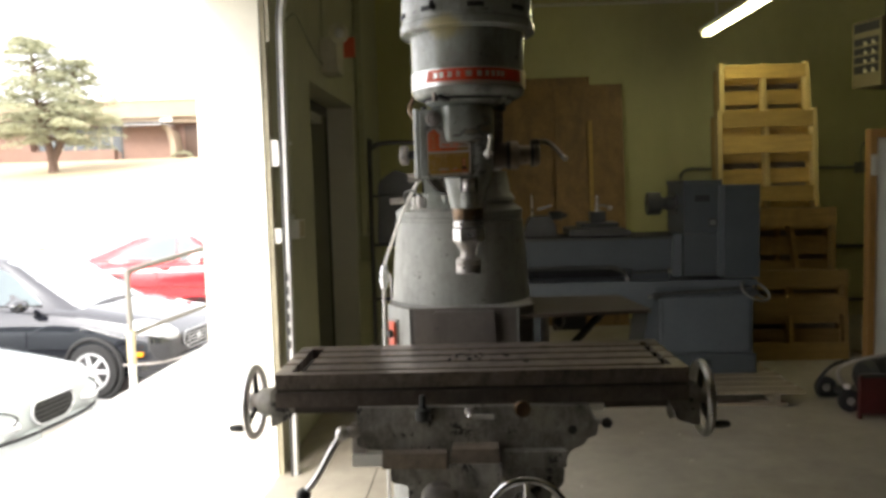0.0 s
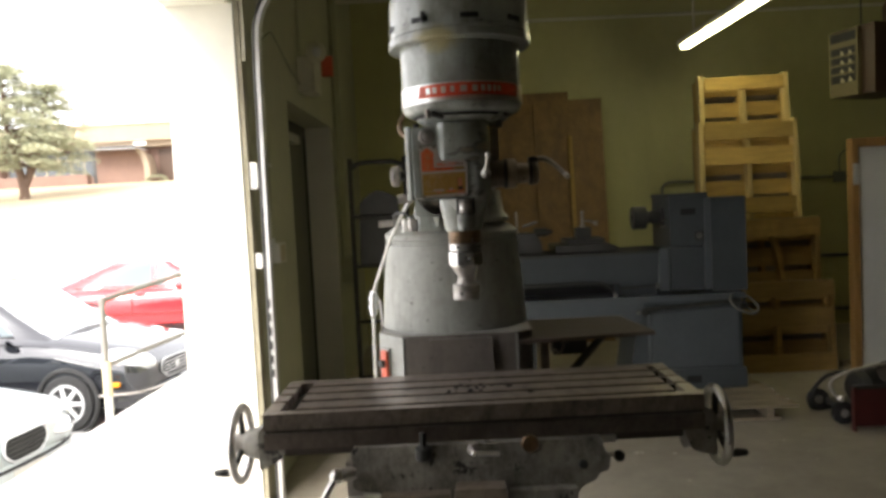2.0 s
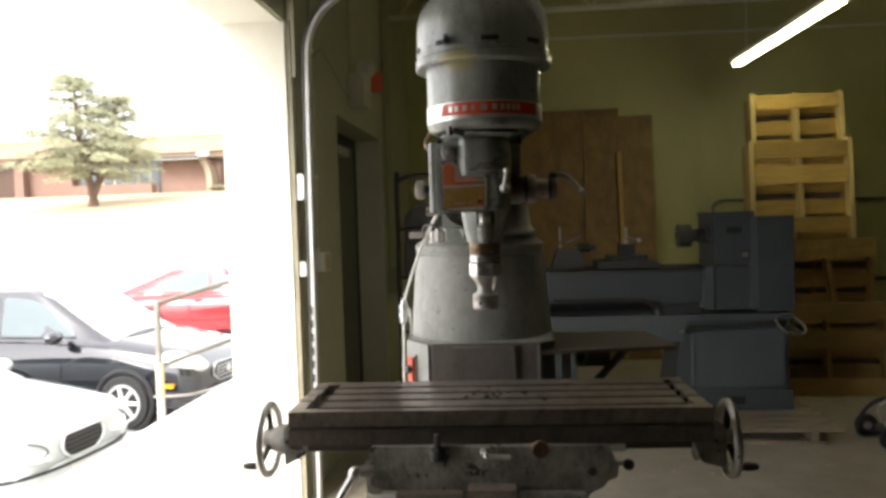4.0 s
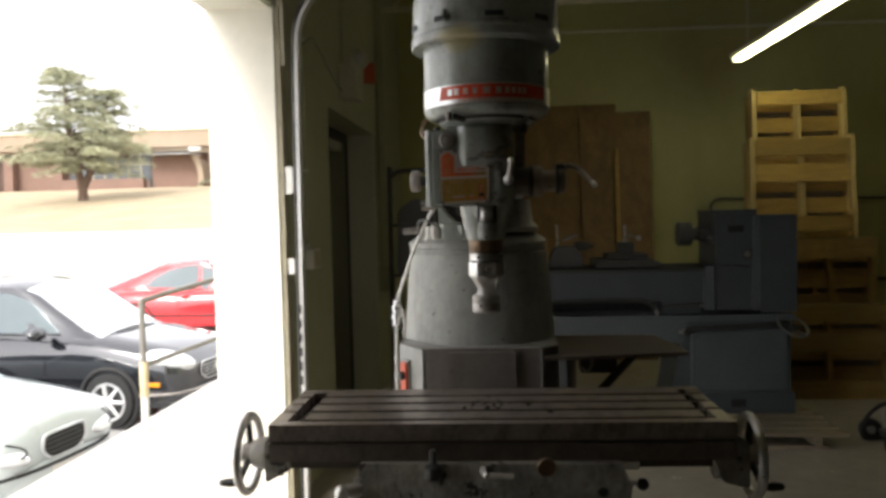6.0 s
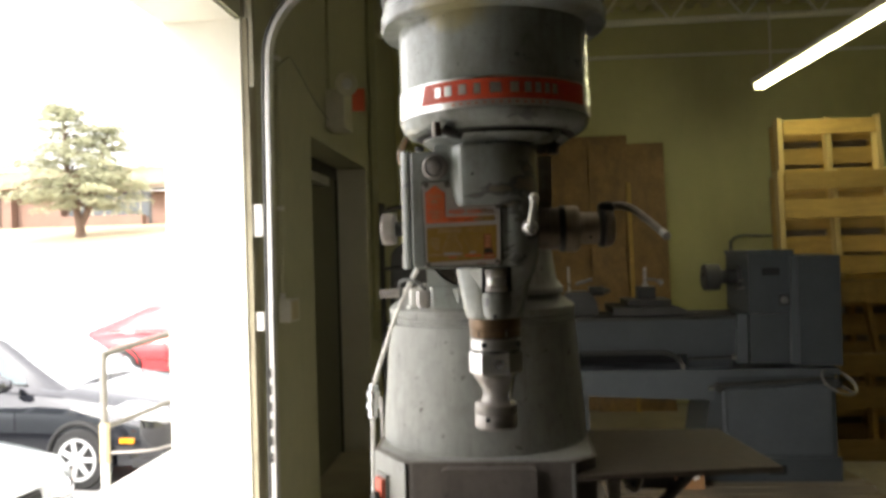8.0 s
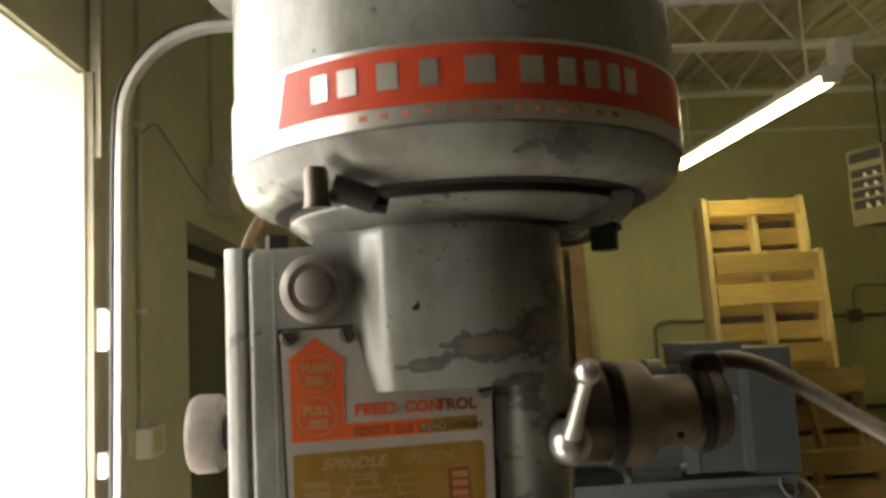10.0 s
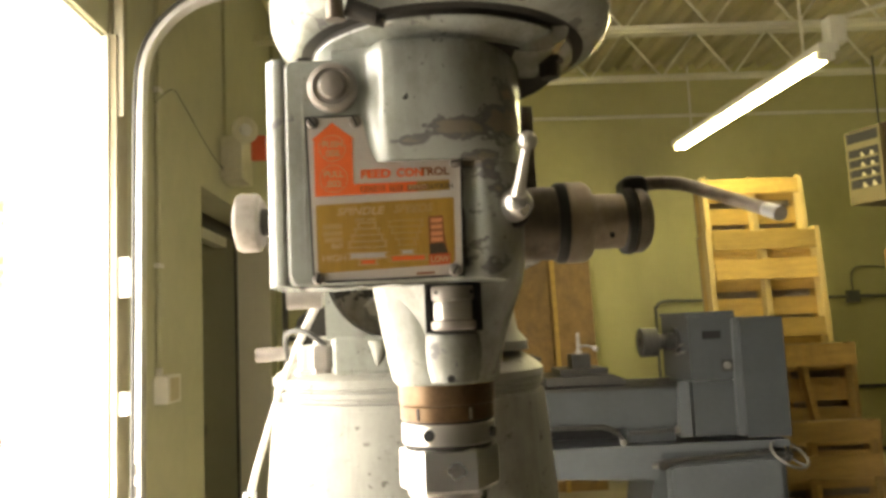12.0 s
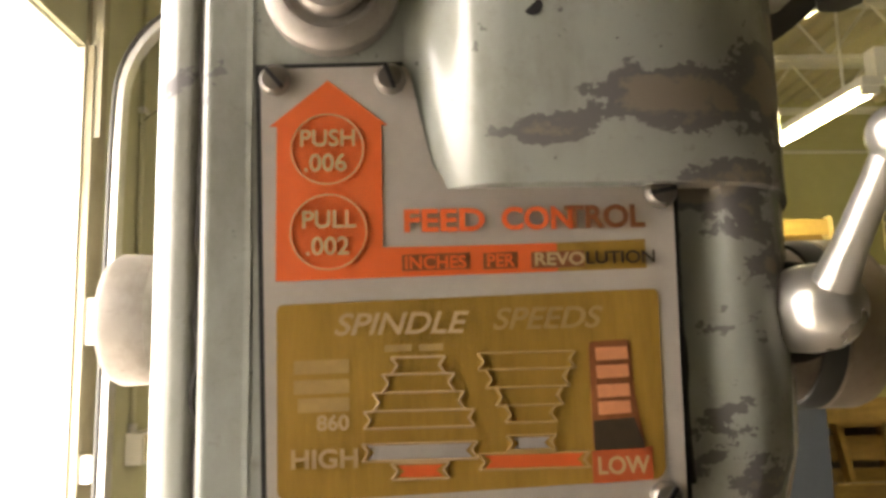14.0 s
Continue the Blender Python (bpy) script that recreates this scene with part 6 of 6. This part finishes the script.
part("toe_plate", box(-0.80, -0.36, 6.05, 6.3, 0.0, 0.02), "dark_metal", hk)
part("bag", slab(round_poly([(-0.76, 1.2), (-0.42, 1.2), (-0.44, 1.75), (-0.6, 1.82), (-0.74, 1.72)], 0.05, 4), 6.31, 6.5), "dark_metal", hk, bevel=0.03)
# ---- small litter on the floor ----
random.seed(21)
bm = bmesh.new()
for k in range(46):
    x, y = random.uniform(-0.7, 3.0), random.uniform(2.9, 6.8)
    if k < 6:
        x, y = ((1.13, 5.04), (1.36, 5.0), (1.31, 4.52), (1.78, 4.67), (2.18, 4.94), (2.55, 6.6))[k]
    r = random.uniform(0.004, 0.011) * (1.5 if k < 6 else 1)
    turned((x, y, 0.0005), [(r, 0), (r * 0.8, r * 0.4), (r * 0.3, r * 0.6)], (random.uniform(-0.2, 0.2), random.uniform(-0.2, 0.2), 1), 6, bm)
part("floor_litter", bm, "litter", None, "small pale chips and crumbs lying on the concrete floor", kind="stuff", category="litter", smooth=0)

# ---- hand rail on the landing ----
hr = thing("hand_rail", (-2.79, 6.1, 0), label="bare steel pipe hand rail on the landing", category="railing")
part("top_rail", tube([(-2.79, 6.1, 0.0), (-2.79, 6.1, 0.97), (-2.785, 6.12, 1.03), (-2.76, 6.2, 1.06), (-2.5, 7.2, 1.16), (-1.9, 9.5, 1.40)], 0.024, 12), "rail", hr)
part("mid_rail", rod((-2.79, 6.1, 0.53), (-1.9, 9.5, 0.78), 0.02, 10), "rail", hr)
part("sleeve", turned((-2.79, 6.1, 0.0), [(0.031, 0.28), (0.034, 0.285), (0.034, 0.555), (0.031, 0.56)], n=16), "rail_cap", hr, "yellowish sleeve on the post")
part("foot_sleeve", turned((-2.79, 6.1, 0.0), [(0.05, 0), (0.05, 0.012), (0.030, 0.014), (0.030, 0.28)], n=16), "plastic_white", hr, "white-painted foot of the post")
part("post", rod((-1.9, 9.5, 0.0), (-1.9, 9.5, 1.40), 0.024, 10), "rail", hr)


# ---- cars ----
def loft(stations, bm=None):
    """Joins closed rings of equal count along x."""
    bm = bm or bmesh.new()
    rings = [[bm.verts.new(p) for p in st] for st in stations]
    n = len(rings[0])
    for p, q in zip(rings, rings[1:]):
        for k in range(n):
            bm.faces.new((p[k], p[(k + 1) % n], q[(k + 1) % n], q[k]))
    bm.faces.new(rings[0])
    bm.faces.new(rings[-1][::-1])
    return bm


def car_ring(x, w, zb, zt, crown=0.06, bonnet=False):
    """A cross-section with rounded sides: width 2w, from zb to zt; a bonnet has a crisp shoulder and a nearly flat top."""
    h = zt - zb
    if bonnet:
        half = [(0.0, zb), (0.75, zb), (0.94, zb + 0.08 * h), (1.0, zb + 0.42 * h), (0.992, zb + 0.68 * h), (0.968, zb + 0.88 * h), (0.90, zt - 0.012), (0.5, zt + crown * 0.75), (0.0, zt + crown)]
    else:
        half = [(0.0, zb), (0.75, zb), (0.94, zb + 0.08 * h), (1.0, zb + 0.42 * h), (0.985, zb + 0.7 * h), (0.93, zb + 0.9 * h), (0.80, zt - 0.012), (0.4, zt + crown * 0.6), (0.0, zt + crown)]
    right = [(x, -w * u, z) for u, z in half]
    left = [(x, w * u, z) for u, z in half[-2:0:-1]]
    return right + left


def car(name, at, rz, paint, label, roof=1.45, lift=1.0, coupe=False):
    t = thing(name, at, rz, label=label, category="car", group="parked cars")
    L = [(2.17, 0.60, 0.32, 0.60), (2.12, 0.74, 0.24, 0.68), (1.98, 0.83, 0.19, 0.76), (1.6, 0.86, 0.18, 0.83), (1.2, 0.875, 0.18, 0.89), (0.85, 0.88, 0.18, 0.93), (0.3, 0.885, 0.18, 0.94), (-0.6, 0.885, 0.18, 0.93),
         (-1.4, 0.88, 0.19, 0.95), (-1.9, 0.83, 0.22, 0.95), (-2.1, 0.74, 0.3, 0.88), (-2.16, 0.6, 0.36, 0.7)]
    L = [(x, w, a, 0.3 + (b - 0.3) * lift) for x, w, a, b in L]
    part("body", loft([car_ring(x, w, a, b + (0.005 if x > 0.8 else 0), (0.115 if lift == 1.0 else 0.02) if x > 0.8 else 0.02, x > 0.8) for x, w, a, b in L]), paint, t, local=True, smooth=50)
    K = [(1.10, 0.72, 0.86, 0.90), (0.80, 0.72, 0.88, 1.05), (0.25, 0.68, 0.90, roof - 0.10), (-0.1, 0.64, 0.90, roof - 0.01), (-0.7, 0.63, 0.9, roof), (-1.3, 0.62, 0.9, roof - 0.06), (-1.75, 0.64, 0.9, roof - 0.28), (-2.05, 0.66, 0.88, 0.96)]
    if coupe:
        K[4:] = [(-0.5, 0.63, 0.9, roof - 0.02), (-0.95, 0.62, 0.9, roof - 0.13), (-1.4, 0.63, 0.9, roof - 0.31), (-2.0, 0.66, 0.88, 0.99)]

    K = [(x, w, 0.3 + (a - 0.3) * lift, 0.3 + (b - 0.3) * lift) for x, w, a, b in K]

    def cab(x, w, a, b):
        h = b - a
        half = [(0, a), (1.16, a), (1.10, a + 0.25 * h), (1.0, a + 0.72 * h), (0.94, b - 0.03), (0.8, b), (0.4, b + 0.04), (0, b + 0.055)]
        return [(x, -w * u, z) for u, z in half] + [(x, w * u, z) for u, z in half[-2:0:-1]]
    part("cabin", loft([cab(*k) for k in K]), paint, t, local=True, smooth=50)

    def station(x):
        for p, q in zip(K, K[1:]):
            if q[0] <= x <= p[0]:
                k = (p[0] - x) / (p[0] - q[0])
                return [i + (j - i) * k for i, j in zip(p, q)]

    def side_y(x, z):
        _, w, a, b = station(x)
        rows_ = ((a, 1.16), (a + 0.25 * (b - a), 1.10), (a + 0.72 * (b - a), 1.0), (b - 0.03, 0.94), (b, 0.8))
        for (z0, u0), (z1, u1) in zip(rows_, rows_[1:]):
            if z <= z1:
                return w * (u0 + (u1 - u0) * max(0, (z - z0) / (z1 - z0)))
        return w * 0.8
    for sgn in (-1, 1):
        front = [(0.66, 0.965), (0.40, roof - 0.29), (0.16, roof - 0.165), (-0.10, roof - 0.105), (-0.42, roof - 0.085), (-0.42, 0.96)]
        rear = [(-0.50, 0.96), (-0.50, roof - 0.085), (-0.85, roof - 0.095), (-1.2, roof - 0.16), (-1.48, roof - 0.30), (-1.62, 0.99)]
        if coupe:
            front = front[:4] + [(-0.02, roof - 0.095), (-0.02, 0.96)]
            rear = [(-0.10, 0.97), (-0.10, roof - 0.10), (-0.38, roof - 0.115), (-0.70, roof - 0.19), (-0.98, roof - 0.33), (-1.20, 1.0)]
        for pts_ in (front, rear):
            bm = bmesh.new()
            lo_ = []
            hi_ = []
            for x, z in round_poly(pts_, 0.05, 4):
                z = 0.3 + (z - 0.3) * lift
                y = side_y(x, z)
                lo_.append(bm.verts.new((x, sgn * (y - 0.05), z)))
                hi_.append(bm.verts.new((x, sgn * (y + 0.010), z)))
            bm.faces.new(lo_)
            bm.faces.new(hi_[::-1])
            for k in range(len(lo_)):
                bm.faces.new((lo_[k], lo_[(k + 1) % len(lo_)], hi_[(k + 1) % len(hi_)], hi_[k]))
            part("side_window", bm, "side_glass", t, local=True, smooth=0)
        seal = [(x, sgn * (side_y(x, 0.3 + (z - 0.3) * lift) + 0.012), 0.3 + (z - 0.3) * lift) for x, z in ((0.66, 0.955), (0.1, 0.95), (-0.6, 0.95), (-1.6, 0.975))]
        part("window_seal", tube(seal, 0.009, 6), "rubber", t, local=True)
    # windscreen: a curved pane lying on the cabin's slope
    bm = bmesh.new()
    grid_ = []
    for x in (1.085, 0.95, 0.80, 0.62, 0.44, 0.25, 0.08):
        _, w, a, b = station(x)
        grid_.append([bm.verts.new((x + 0.006, w * u, b + dz + 0.010)) for u, dz in ((-0.88, -0.018), (-0.8, 0), (-0.4, 0.04), (0, 0.055), (0.4, 0.04), (0.8, 0), (0.88, -0.018))])
    for p, q in zip(grid_, grid_[1:]):
        for k in range(6):
            bm.faces.new((p[k], p[k + 1], q[k + 1], q[k]))
    bmesh.ops.recalc_face_normals(bm, faces=bm.faces)
    bmesh.ops.solidify(bm, geom=bm.faces[:], thickness=0.008)
    part("windscreen", bm, "windscreen", t, local=True, smooth=60)
    _, w, a, b = station(0.98)
    for y0, y1 in ((-0.55, 0.05), (0.0, 0.58)):
        part("wiper", tube([(1.07, y0, b - 0.045), (1.06, (y0 + y1) / 2, b - 0.005), (1.05, y1, b - 0.03)], 0.008, 6), "rubber", t, local=True)
    for sgn in (-1, 1):
        for x in (1.32, -1.30):
            wh = part("wheel", turned((x, sgn * 0.72, 0.315), [(0.2, 0), (0.30, 0.0), (0.315, 0.02), (0.318, 0.1), (0.315, 0.165), (0.30, 0.185), (0.225, 0.19), (0.22, 0.175), (0, 0.17)], (0, sgn, 0), 40), "rubber", t, "black tyre on a silver alloy rim", local=True)
            bm = turned((x, sgn * (0.72 + 0.172), 0.315), [(0.225, 0), (0.22, 0.022), (0.195, 0.02), (0.19, 0.006)], (0, sgn, 0), 40, cap=False)
            for k in range(7):
                a = 2 * math.pi * k / 7
                d = Vector((math.cos(a), 0, math.sin(a)))
                rod(Vector((x, sgn * (0.72 + 0.188), 0.315)) + d * 0.03, Vector((x, sgn * (0.72 + 0.186), 0.315)) + d * 0.205, 0.03, 6, bm, r2=0.022)
            turned((x, sgn * (0.72 + 0.175), 0.315), [(0.055, 0), (0.05, 0.025), (0, 0.028)], (0, sgn, 0), 16, bm)
            part("rim", bm, "headlight", wh, local=True)
            part("wheel_arch", ring((x, sgn * 0.868, 0.33), 0.36, 0.03, (0, 1, 0), 40, 8), "rubber", t, local=True)
        bm = ball((0, 0, 0), 1.0)
        long_, high = (0.36, 0.09) if paint == "car_silver" else (0.31, 0.115)
        bm.transform(Matrix.Translation((1.93, sgn * 0.62, 0.3 + (0.285 if paint == "car_silver" else 0.385) * lift)) @ Matrix.Rotation(radians(-28 * sgn), 4, "Z") @ Matrix.Rotation(radians(14), 4, "Y") @ Matrix.Diagonal((long_, 0.20, high, 1)))
        part("headlight", bm, "headlight", t, "clear headlight", local=True)
        mbm = ball((0, 0, 0), 0.1)
        mbm.transform(Matrix.Translation((0.52, sgn * 0.99, 0.3 + 0.68 * lift)) @ Matrix.Diagonal((0.85, 1.35, 0.8, 1)))
        part("mirror", mbm, paint, t, local=True)
        part("marker", box(1.78, 1.94, sgn * 0.835 - 0.03, sgn * 0.835 + 0.03, 0.49, 0.535), "amber", t, local=True, bevel=0.005)
        part("door_handle", box(-0.38, -0.2, sgn * 0.875 - 0.012, sgn * 0.875 + 0.018, 0.80, 0.83), paint, t, local=True, bevel=0.005)
    gz = 0.3 + 0.24 * lift
    gw = 0.74 if paint == "car_silver" else 1.0
    gr = part("grille", slab(round_poly([(-0.36 * gw, gz - 0.02), (-0.22 * gw, gz - 0.10), (0.22 * gw, gz - 0.10), (0.36 * gw, gz - 0.02), (0.33 * gw, gz + 0.09), (-0.33 * gw, gz + 0.09)], 0.05, 4), 2.0, 2.20, "yz"), "rubber", t, "black slatted grille", local=True, bevel=0.01)
    rim_ = round_poly([(-0.38 * gw, gz - 0.025), (-0.23 * gw, gz - 0.115), (0.23 * gw, gz - 0.115), (0.38 * gw, gz - 0.025), (0.35 * gw, gz + 0.105), (-0.35 * gw, gz + 0.105)], 0.05, 4)
    part("surround", tube([(2.195, y, z) for y, z in rim_ + rim_[:1]], 0.014 if paint == "car_silver" else 0.007, 8, curved=False), "headlight", gr, local=True)
    for z in (gz - 0.06, gz - 0.02, gz + 0.02, gz + 0.06):
        part("grille_bar", box(2.198, 2.206, -0.31 * gw, 0.31 * gw, z - 0.006, z + 0.006), "dark_metal" if paint == "car_silver" else "headlight", gr, local=True)
    if paint != "car_silver":
        part("badge", turned((2.19, 0, gz), [(0.045, 0), (0.045, 0.018), (0.035, 0.022)], (1, 0, 0), 20), "headlight", gr, local=True)
    part("bumper", loft([car_ring(x, w, 0.2, z, 0) for x, w, z in ((1.9, 0.86, 0.42), (2.08, 0.74, 0.44), (2.19, 0.5, 0.42), (2.21, 0.2, 0.41))]), paint, t, local=True, smooth=50)
    if paint == "car_silver":
        for sgn in (-1, 1):
            ringp = [(1.93 + 0.30 * math.cos(q) * 0.88 + 0.02, sgn * (0.62 - 0.30 * math.cos(q) * 0.47), 0.585 + 0.085 * math.sin(q)) for q in [math.pi * 2 * k / 20 for k in range(21)]]
            part("headlight_trim", tube([(x + 0.05, y + sgn * 0.05, z) for x, y, z in ringp], 0.008, 6, curved=False), "rubber", t, local=True)
    strip_ = [(1.72, -0.90, 0.40), (1.95, -0.845, 0.40), (2.1, -0.74, 0.40), (2.2, -0.5, 0.40), (2.235, -0.2, 0.40), (2.235, 0.2, 0.40), (2.2, 0.5, 0.40), (2.1, 0.74, 0.40)]
    # Dark trim on the silver car; elsewhere pale, imitating a seam catching light.
    part("bumper_strip_and_glint", tube(strip_, 0.016, 6, steps=4), "rubber" if paint == "car_silver" else "steel_dull", t, local=True)
    part("lower_intake", box(2.10, 2.216, -0.46, 0.46, 0.215, 0.265), "rubber", t, local=True, bevel=0.01)
    for sgn in (-1, 1):
        if coupe:
            part("side_moulding", tube([(1.0, sgn * 0.884, 0.45), (0.0, sgn * 0.891, 0.45), (-0.95, sgn * 0.888, 0.46)], 0.014, 6), "rubber", t, local=True)
        part("door_seam", box(-0.455, -0.447, sgn * 0.885 - 0.006, sgn * 0.885 + 0.003, 0.34, 0.9), "rubber", t, local=True)
    part("number_plate", box(2.205, 2.22, -0.2, 0.2, 0.28, 0.38), "plastic_white", t, local=True)
    return t


car("car", (-5.64, 9.54, -0.66), -6, "car_black", "black hatchback parked with its nose to the landing", lift=1.17)
car("car", (-5.86, 6.66, -0.70), -6, "car_silver", "pale silver saloon car parked with its nose to the landing")
car("car", (-5.85, 15.5, -0.565), 2, "car_red", "red coupe parked across the lot", roof=1.52, coupe=True)

# ---- tree, far building ----
def pine(at, height, spread, seed, label):
    """An old spreading pine with two leaders and flat pads of needles, with sky between them."""
    random.seed(seed)
    t = thing("pine_tree", at, label=label, category="tree")
    side = Vector((0.87, 0.49, 0))
    tops = (-side * 0.8 + Vector((0, 0, height)), side * 1.7 + Vector((0, 0, height * 0.85)))
    fork = Vector((0, 0, height * 0.12))
    trunk = tube([(0, 0, -0.3), fork, fork.lerp(tops[0], 0.4) - side * 0.25, tops[0] * 0.97], 0.2, 10, radii=(0.36, 0.05))
    tube([fork - Vector((0, 0, 0.2)), fork.lerp(tops[1], 0.35) + side * 0.35, tops[1] * 0.97], 0.2, 9, trunk, radii=(0.26, 0.05))
    limbs = bmesh.new()
    verts, faces = [], []

    def pad(c, r):
        """A flat spray of needles round c."""
        for i in range(62):
            a = random.uniform(0, 2 * math.pi)
            q = r * math.sqrt(random.random())
            b = c + Vector((math.cos(a) * q, math.sin(a) * q, random.gauss(0, 0.06) + 0.10 * (1 - q / r) - 0.16 * (q / r) ** 2))
            d = Vector((math.cos(a) + random.gauss(0, 0.5), math.sin(a) + random.gauss(0, 0.5), random.gauss(0.12, 0.28))).normalized()
            e = b + d * random.uniform(0.14, 0.32)
            o = d.cross(Vector((random.gauss(0, 1), random.gauss(0, 1), random.gauss(0, 1)))).normalized() * 0.036
            i0 = len(verts)
            verts.extend((tuple(b - o), tuple(b + o), tuple(e)))
            faces.append((i0, i0 + 1, i0 + 2))
    for k in range(100):
        h = 0.24 + 0.76 * (k / 100.0)
        lead = 0 if k % 2 or h > 0.9 else 1
        top = tops[lead]
        s = h if lead == 0 else h * 0.98
        p0 = fork.lerp(top, max(0.05, min(0.98, (s * height - fork.z) / (top.z - fork.z))))
        a = k * 2.4 + random.uniform(-0.5, 0.5)
        rel = min(1.0, s * height / top.z)
        reach = spread * max(0.07, 1.0 - max(0.0, rel - 0.30) / 0.72) ** 0.60 * random.uniform(0.6, 1.08) * (0.85 if lead else 1.0)
        if h < 0.28:
            reach *= 0.8
        p2 = p0 + Vector((math.cos(a) * reach, math.sin(a) * reach, reach * random.uniform(-0.14, 0.10)))
        p1 = (p0 + p2) / 2 + Vector((0, 0, 0.10 * reach))
        tube([p0, p1, p2], 0.04, 5, limbs, steps=3, radii=(0.06, 0.015))
        n = max(3, int(reach * 2.0))
        for j in range(n):
            u = 0.34 + 0.68 * j / (n - 1) + random.uniform(-0.04, 0.04)
            c = p0 * (1 - u) ** 2 + p1 * 2 * u * (1 - u) + p2 * u * u
            pad(c + Vector((random.gauss(0, 0.22), random.gauss(0, 0.22), random.gauss(0.08, 0.05))), random.uniform(0.38, 0.66))
    part("trunk", trunk, "bark", t, local=True)
    part("branchwork", limbs, "bark", t, local=True)
    me = bpy.data.meshes.new("crown")
    me.from_pydata(verts, [], faces)
    me.materials.append(M["needle"])
    ob = new("crown", me)
    ob.parent = t
    return t


pine((-25.5, 45, 3.2), 7.9, 4.8, 3, "spreading green pine tree on a dry lawn")

hb = thing("brick_building", (-30, 63, 4.6), label="low brick building with a flat tan roof band", category="building")
part("wall", box(-60, -10, 62, 74, 4.0, 7.9), "brick", hb)
part("fascia", box(-61, -9, 60.8, 75, 8.05, 9.35), "fascia", hb)
part("fascia_cap", box(-61.1, -8.9, 60.7, 75.1, 9.351, 9.5), "louvre", hb, "pale roof edge")
part("soffit_board", box(-60.5, -9.5, 61.2, 61.98, 7.6, 8.049), "fascia", hb)
canopy = part("canopy", box(-29.0, -24.7, 59.4, 61.9, 7.32, 7.42), "headlight", hb, "thin white entrance canopy")
part("canopy_edge", box(-29.4, -24.6, 59.3, 59.39, 7.38, 7.55), "dark_metal", canopy)
part("canopy_sign", box(-25.5, -24.5, 61.0, 61.15, 7.7, 8.2), "plastic_white", hb)
# window wall behind the pine, with pale mullions, over a low planter wall
for k in range(7):
    x = -36.2 + 1.04 * k
    w = part("window", box(x, x + 0.96, 61.9, 61.99, 5.45, 7.5), "far_glass", hb)
    part("mullion", box(x + 0.961, x + 1.039, 61.86, 61.99, 5.45, 7.5), "louvre", w)
    part("transom", box(x, x + 0.96, 61.86, 61.899, 6.75, 6.84), "louvre", w)
part("door_frame", box(-29.1, -28.6, 61.5, 61.99, 4.3, 7.9), "dark_metal", hb, "dark entrance door frame")
part("planter_wall", box(-36.5, -28.7, 59.5, 60.2, 4.2, 5.5), "brick", hb)
part("entrance_wall", box(-28.6, -24.5, 61.0, 61.98, 4.2, 7.3), "brick", hb)
buttress = [(-24.5, 4.2), (-24.1, 4.2), (-24.1, 5.8), (-24.25, 6.6), (-24.7, 7.3), (-25.2, 7.3), (-24.8, 6.8), (-24.55, 6.0)]
part("buttress", slab(buttress, 60.4, 61.9), "fascia", hb, "pale curved buttress")
part("side_door", box(-23.9, -22.6, 61.9, 61.99, 4.8, 7.4), "heater", hb, "dark brown door")
for xk in (-47, -41.6, -37.3, -18):
    part("pier", box(xk, xk + 0.8, 61.2, 61.98, 4.0, 7.89), "brick", hb)
part("recess", box(-46.1, -41.7, 61.9, 61.99, 4.2, 7.55), "heater", hb, "dark recessed wall panel")


def bare_tree(at, height, seed, label):
    """A leafless tree: limbs that fork three times."""
    random.seed(seed)
    t = thing("bare_tree", at, label=label, category="tree")
    trunk, twigs = bmesh.new(), bmesh.new()

    def grow(p, d, length, r, level):
        q = p + d * length
        tube([p, (p + q) / 2 + Vector((random.gauss(0, 0.05), 0, 0)) * length, q], r, 5, trunk if level < 2 else twigs, steps=2, radii=(r, r * 0.6))
        if level < 4:
            for k in range(3):
                grow(p.lerp(q, random.uniform(0.6, 1.0)), (d + Vector((random.gauss(0, 0.55), random.gauss(0, 0.55), random.gauss(0.1, 0.25)))).normalized(), length * random.uniform(0.5, 0.75), r * 0.55, level + 1)
    grow(Vector((0, 0, 0)), Vector((0.05, 0, 1)).normalized(), height * 0.42, 0.2, 0)
    part("trunk", trunk, "bark", t, local=True)
    part("twigs", twigs, "bark", t, local=True)


bare_tree((-33.4, 85, 4.8), 10.6, 5, "leafless tree standing behind the brick building")
s_ = thing("shrub", (-23.6, 60.4, 4.72), label="low clipped evergreen shrub by the brick wall", category="shrub")
random.seed(12)
verts, faces = [], []
for k in range(900):
    d = Vector((random.gauss(0, 1), random.gauss(0, 1), abs(random.gauss(0, 1)))).normalized()
    b = Vector((d.x * 0.9, d.y * 0.6, d.z * 0.5)) * random.uniform(0.7, 1.0)
    o = d.cross(Vector((random.gauss(0, 1), random.gauss(0, 1), random.gauss(0, 1)))).normalized() * 0.05
    i0 = len(verts)
    verts += [tuple(b - o), tuple(b + o), tuple(b + d * 0.14)]
    faces.append((i0, i0 + 1, i0 + 2))
me = bpy.data.meshes.new("foliage")
me.from_pydata(verts, [], faces)
me.materials.append(M["needle"])
new("foliage", me).parent = s_
part("stems", turned((0, 0, -0.1), [(0.5, 0), (0.7, 0.3), (0.3, 0.5)], n=12), "bark", s_, local=True)
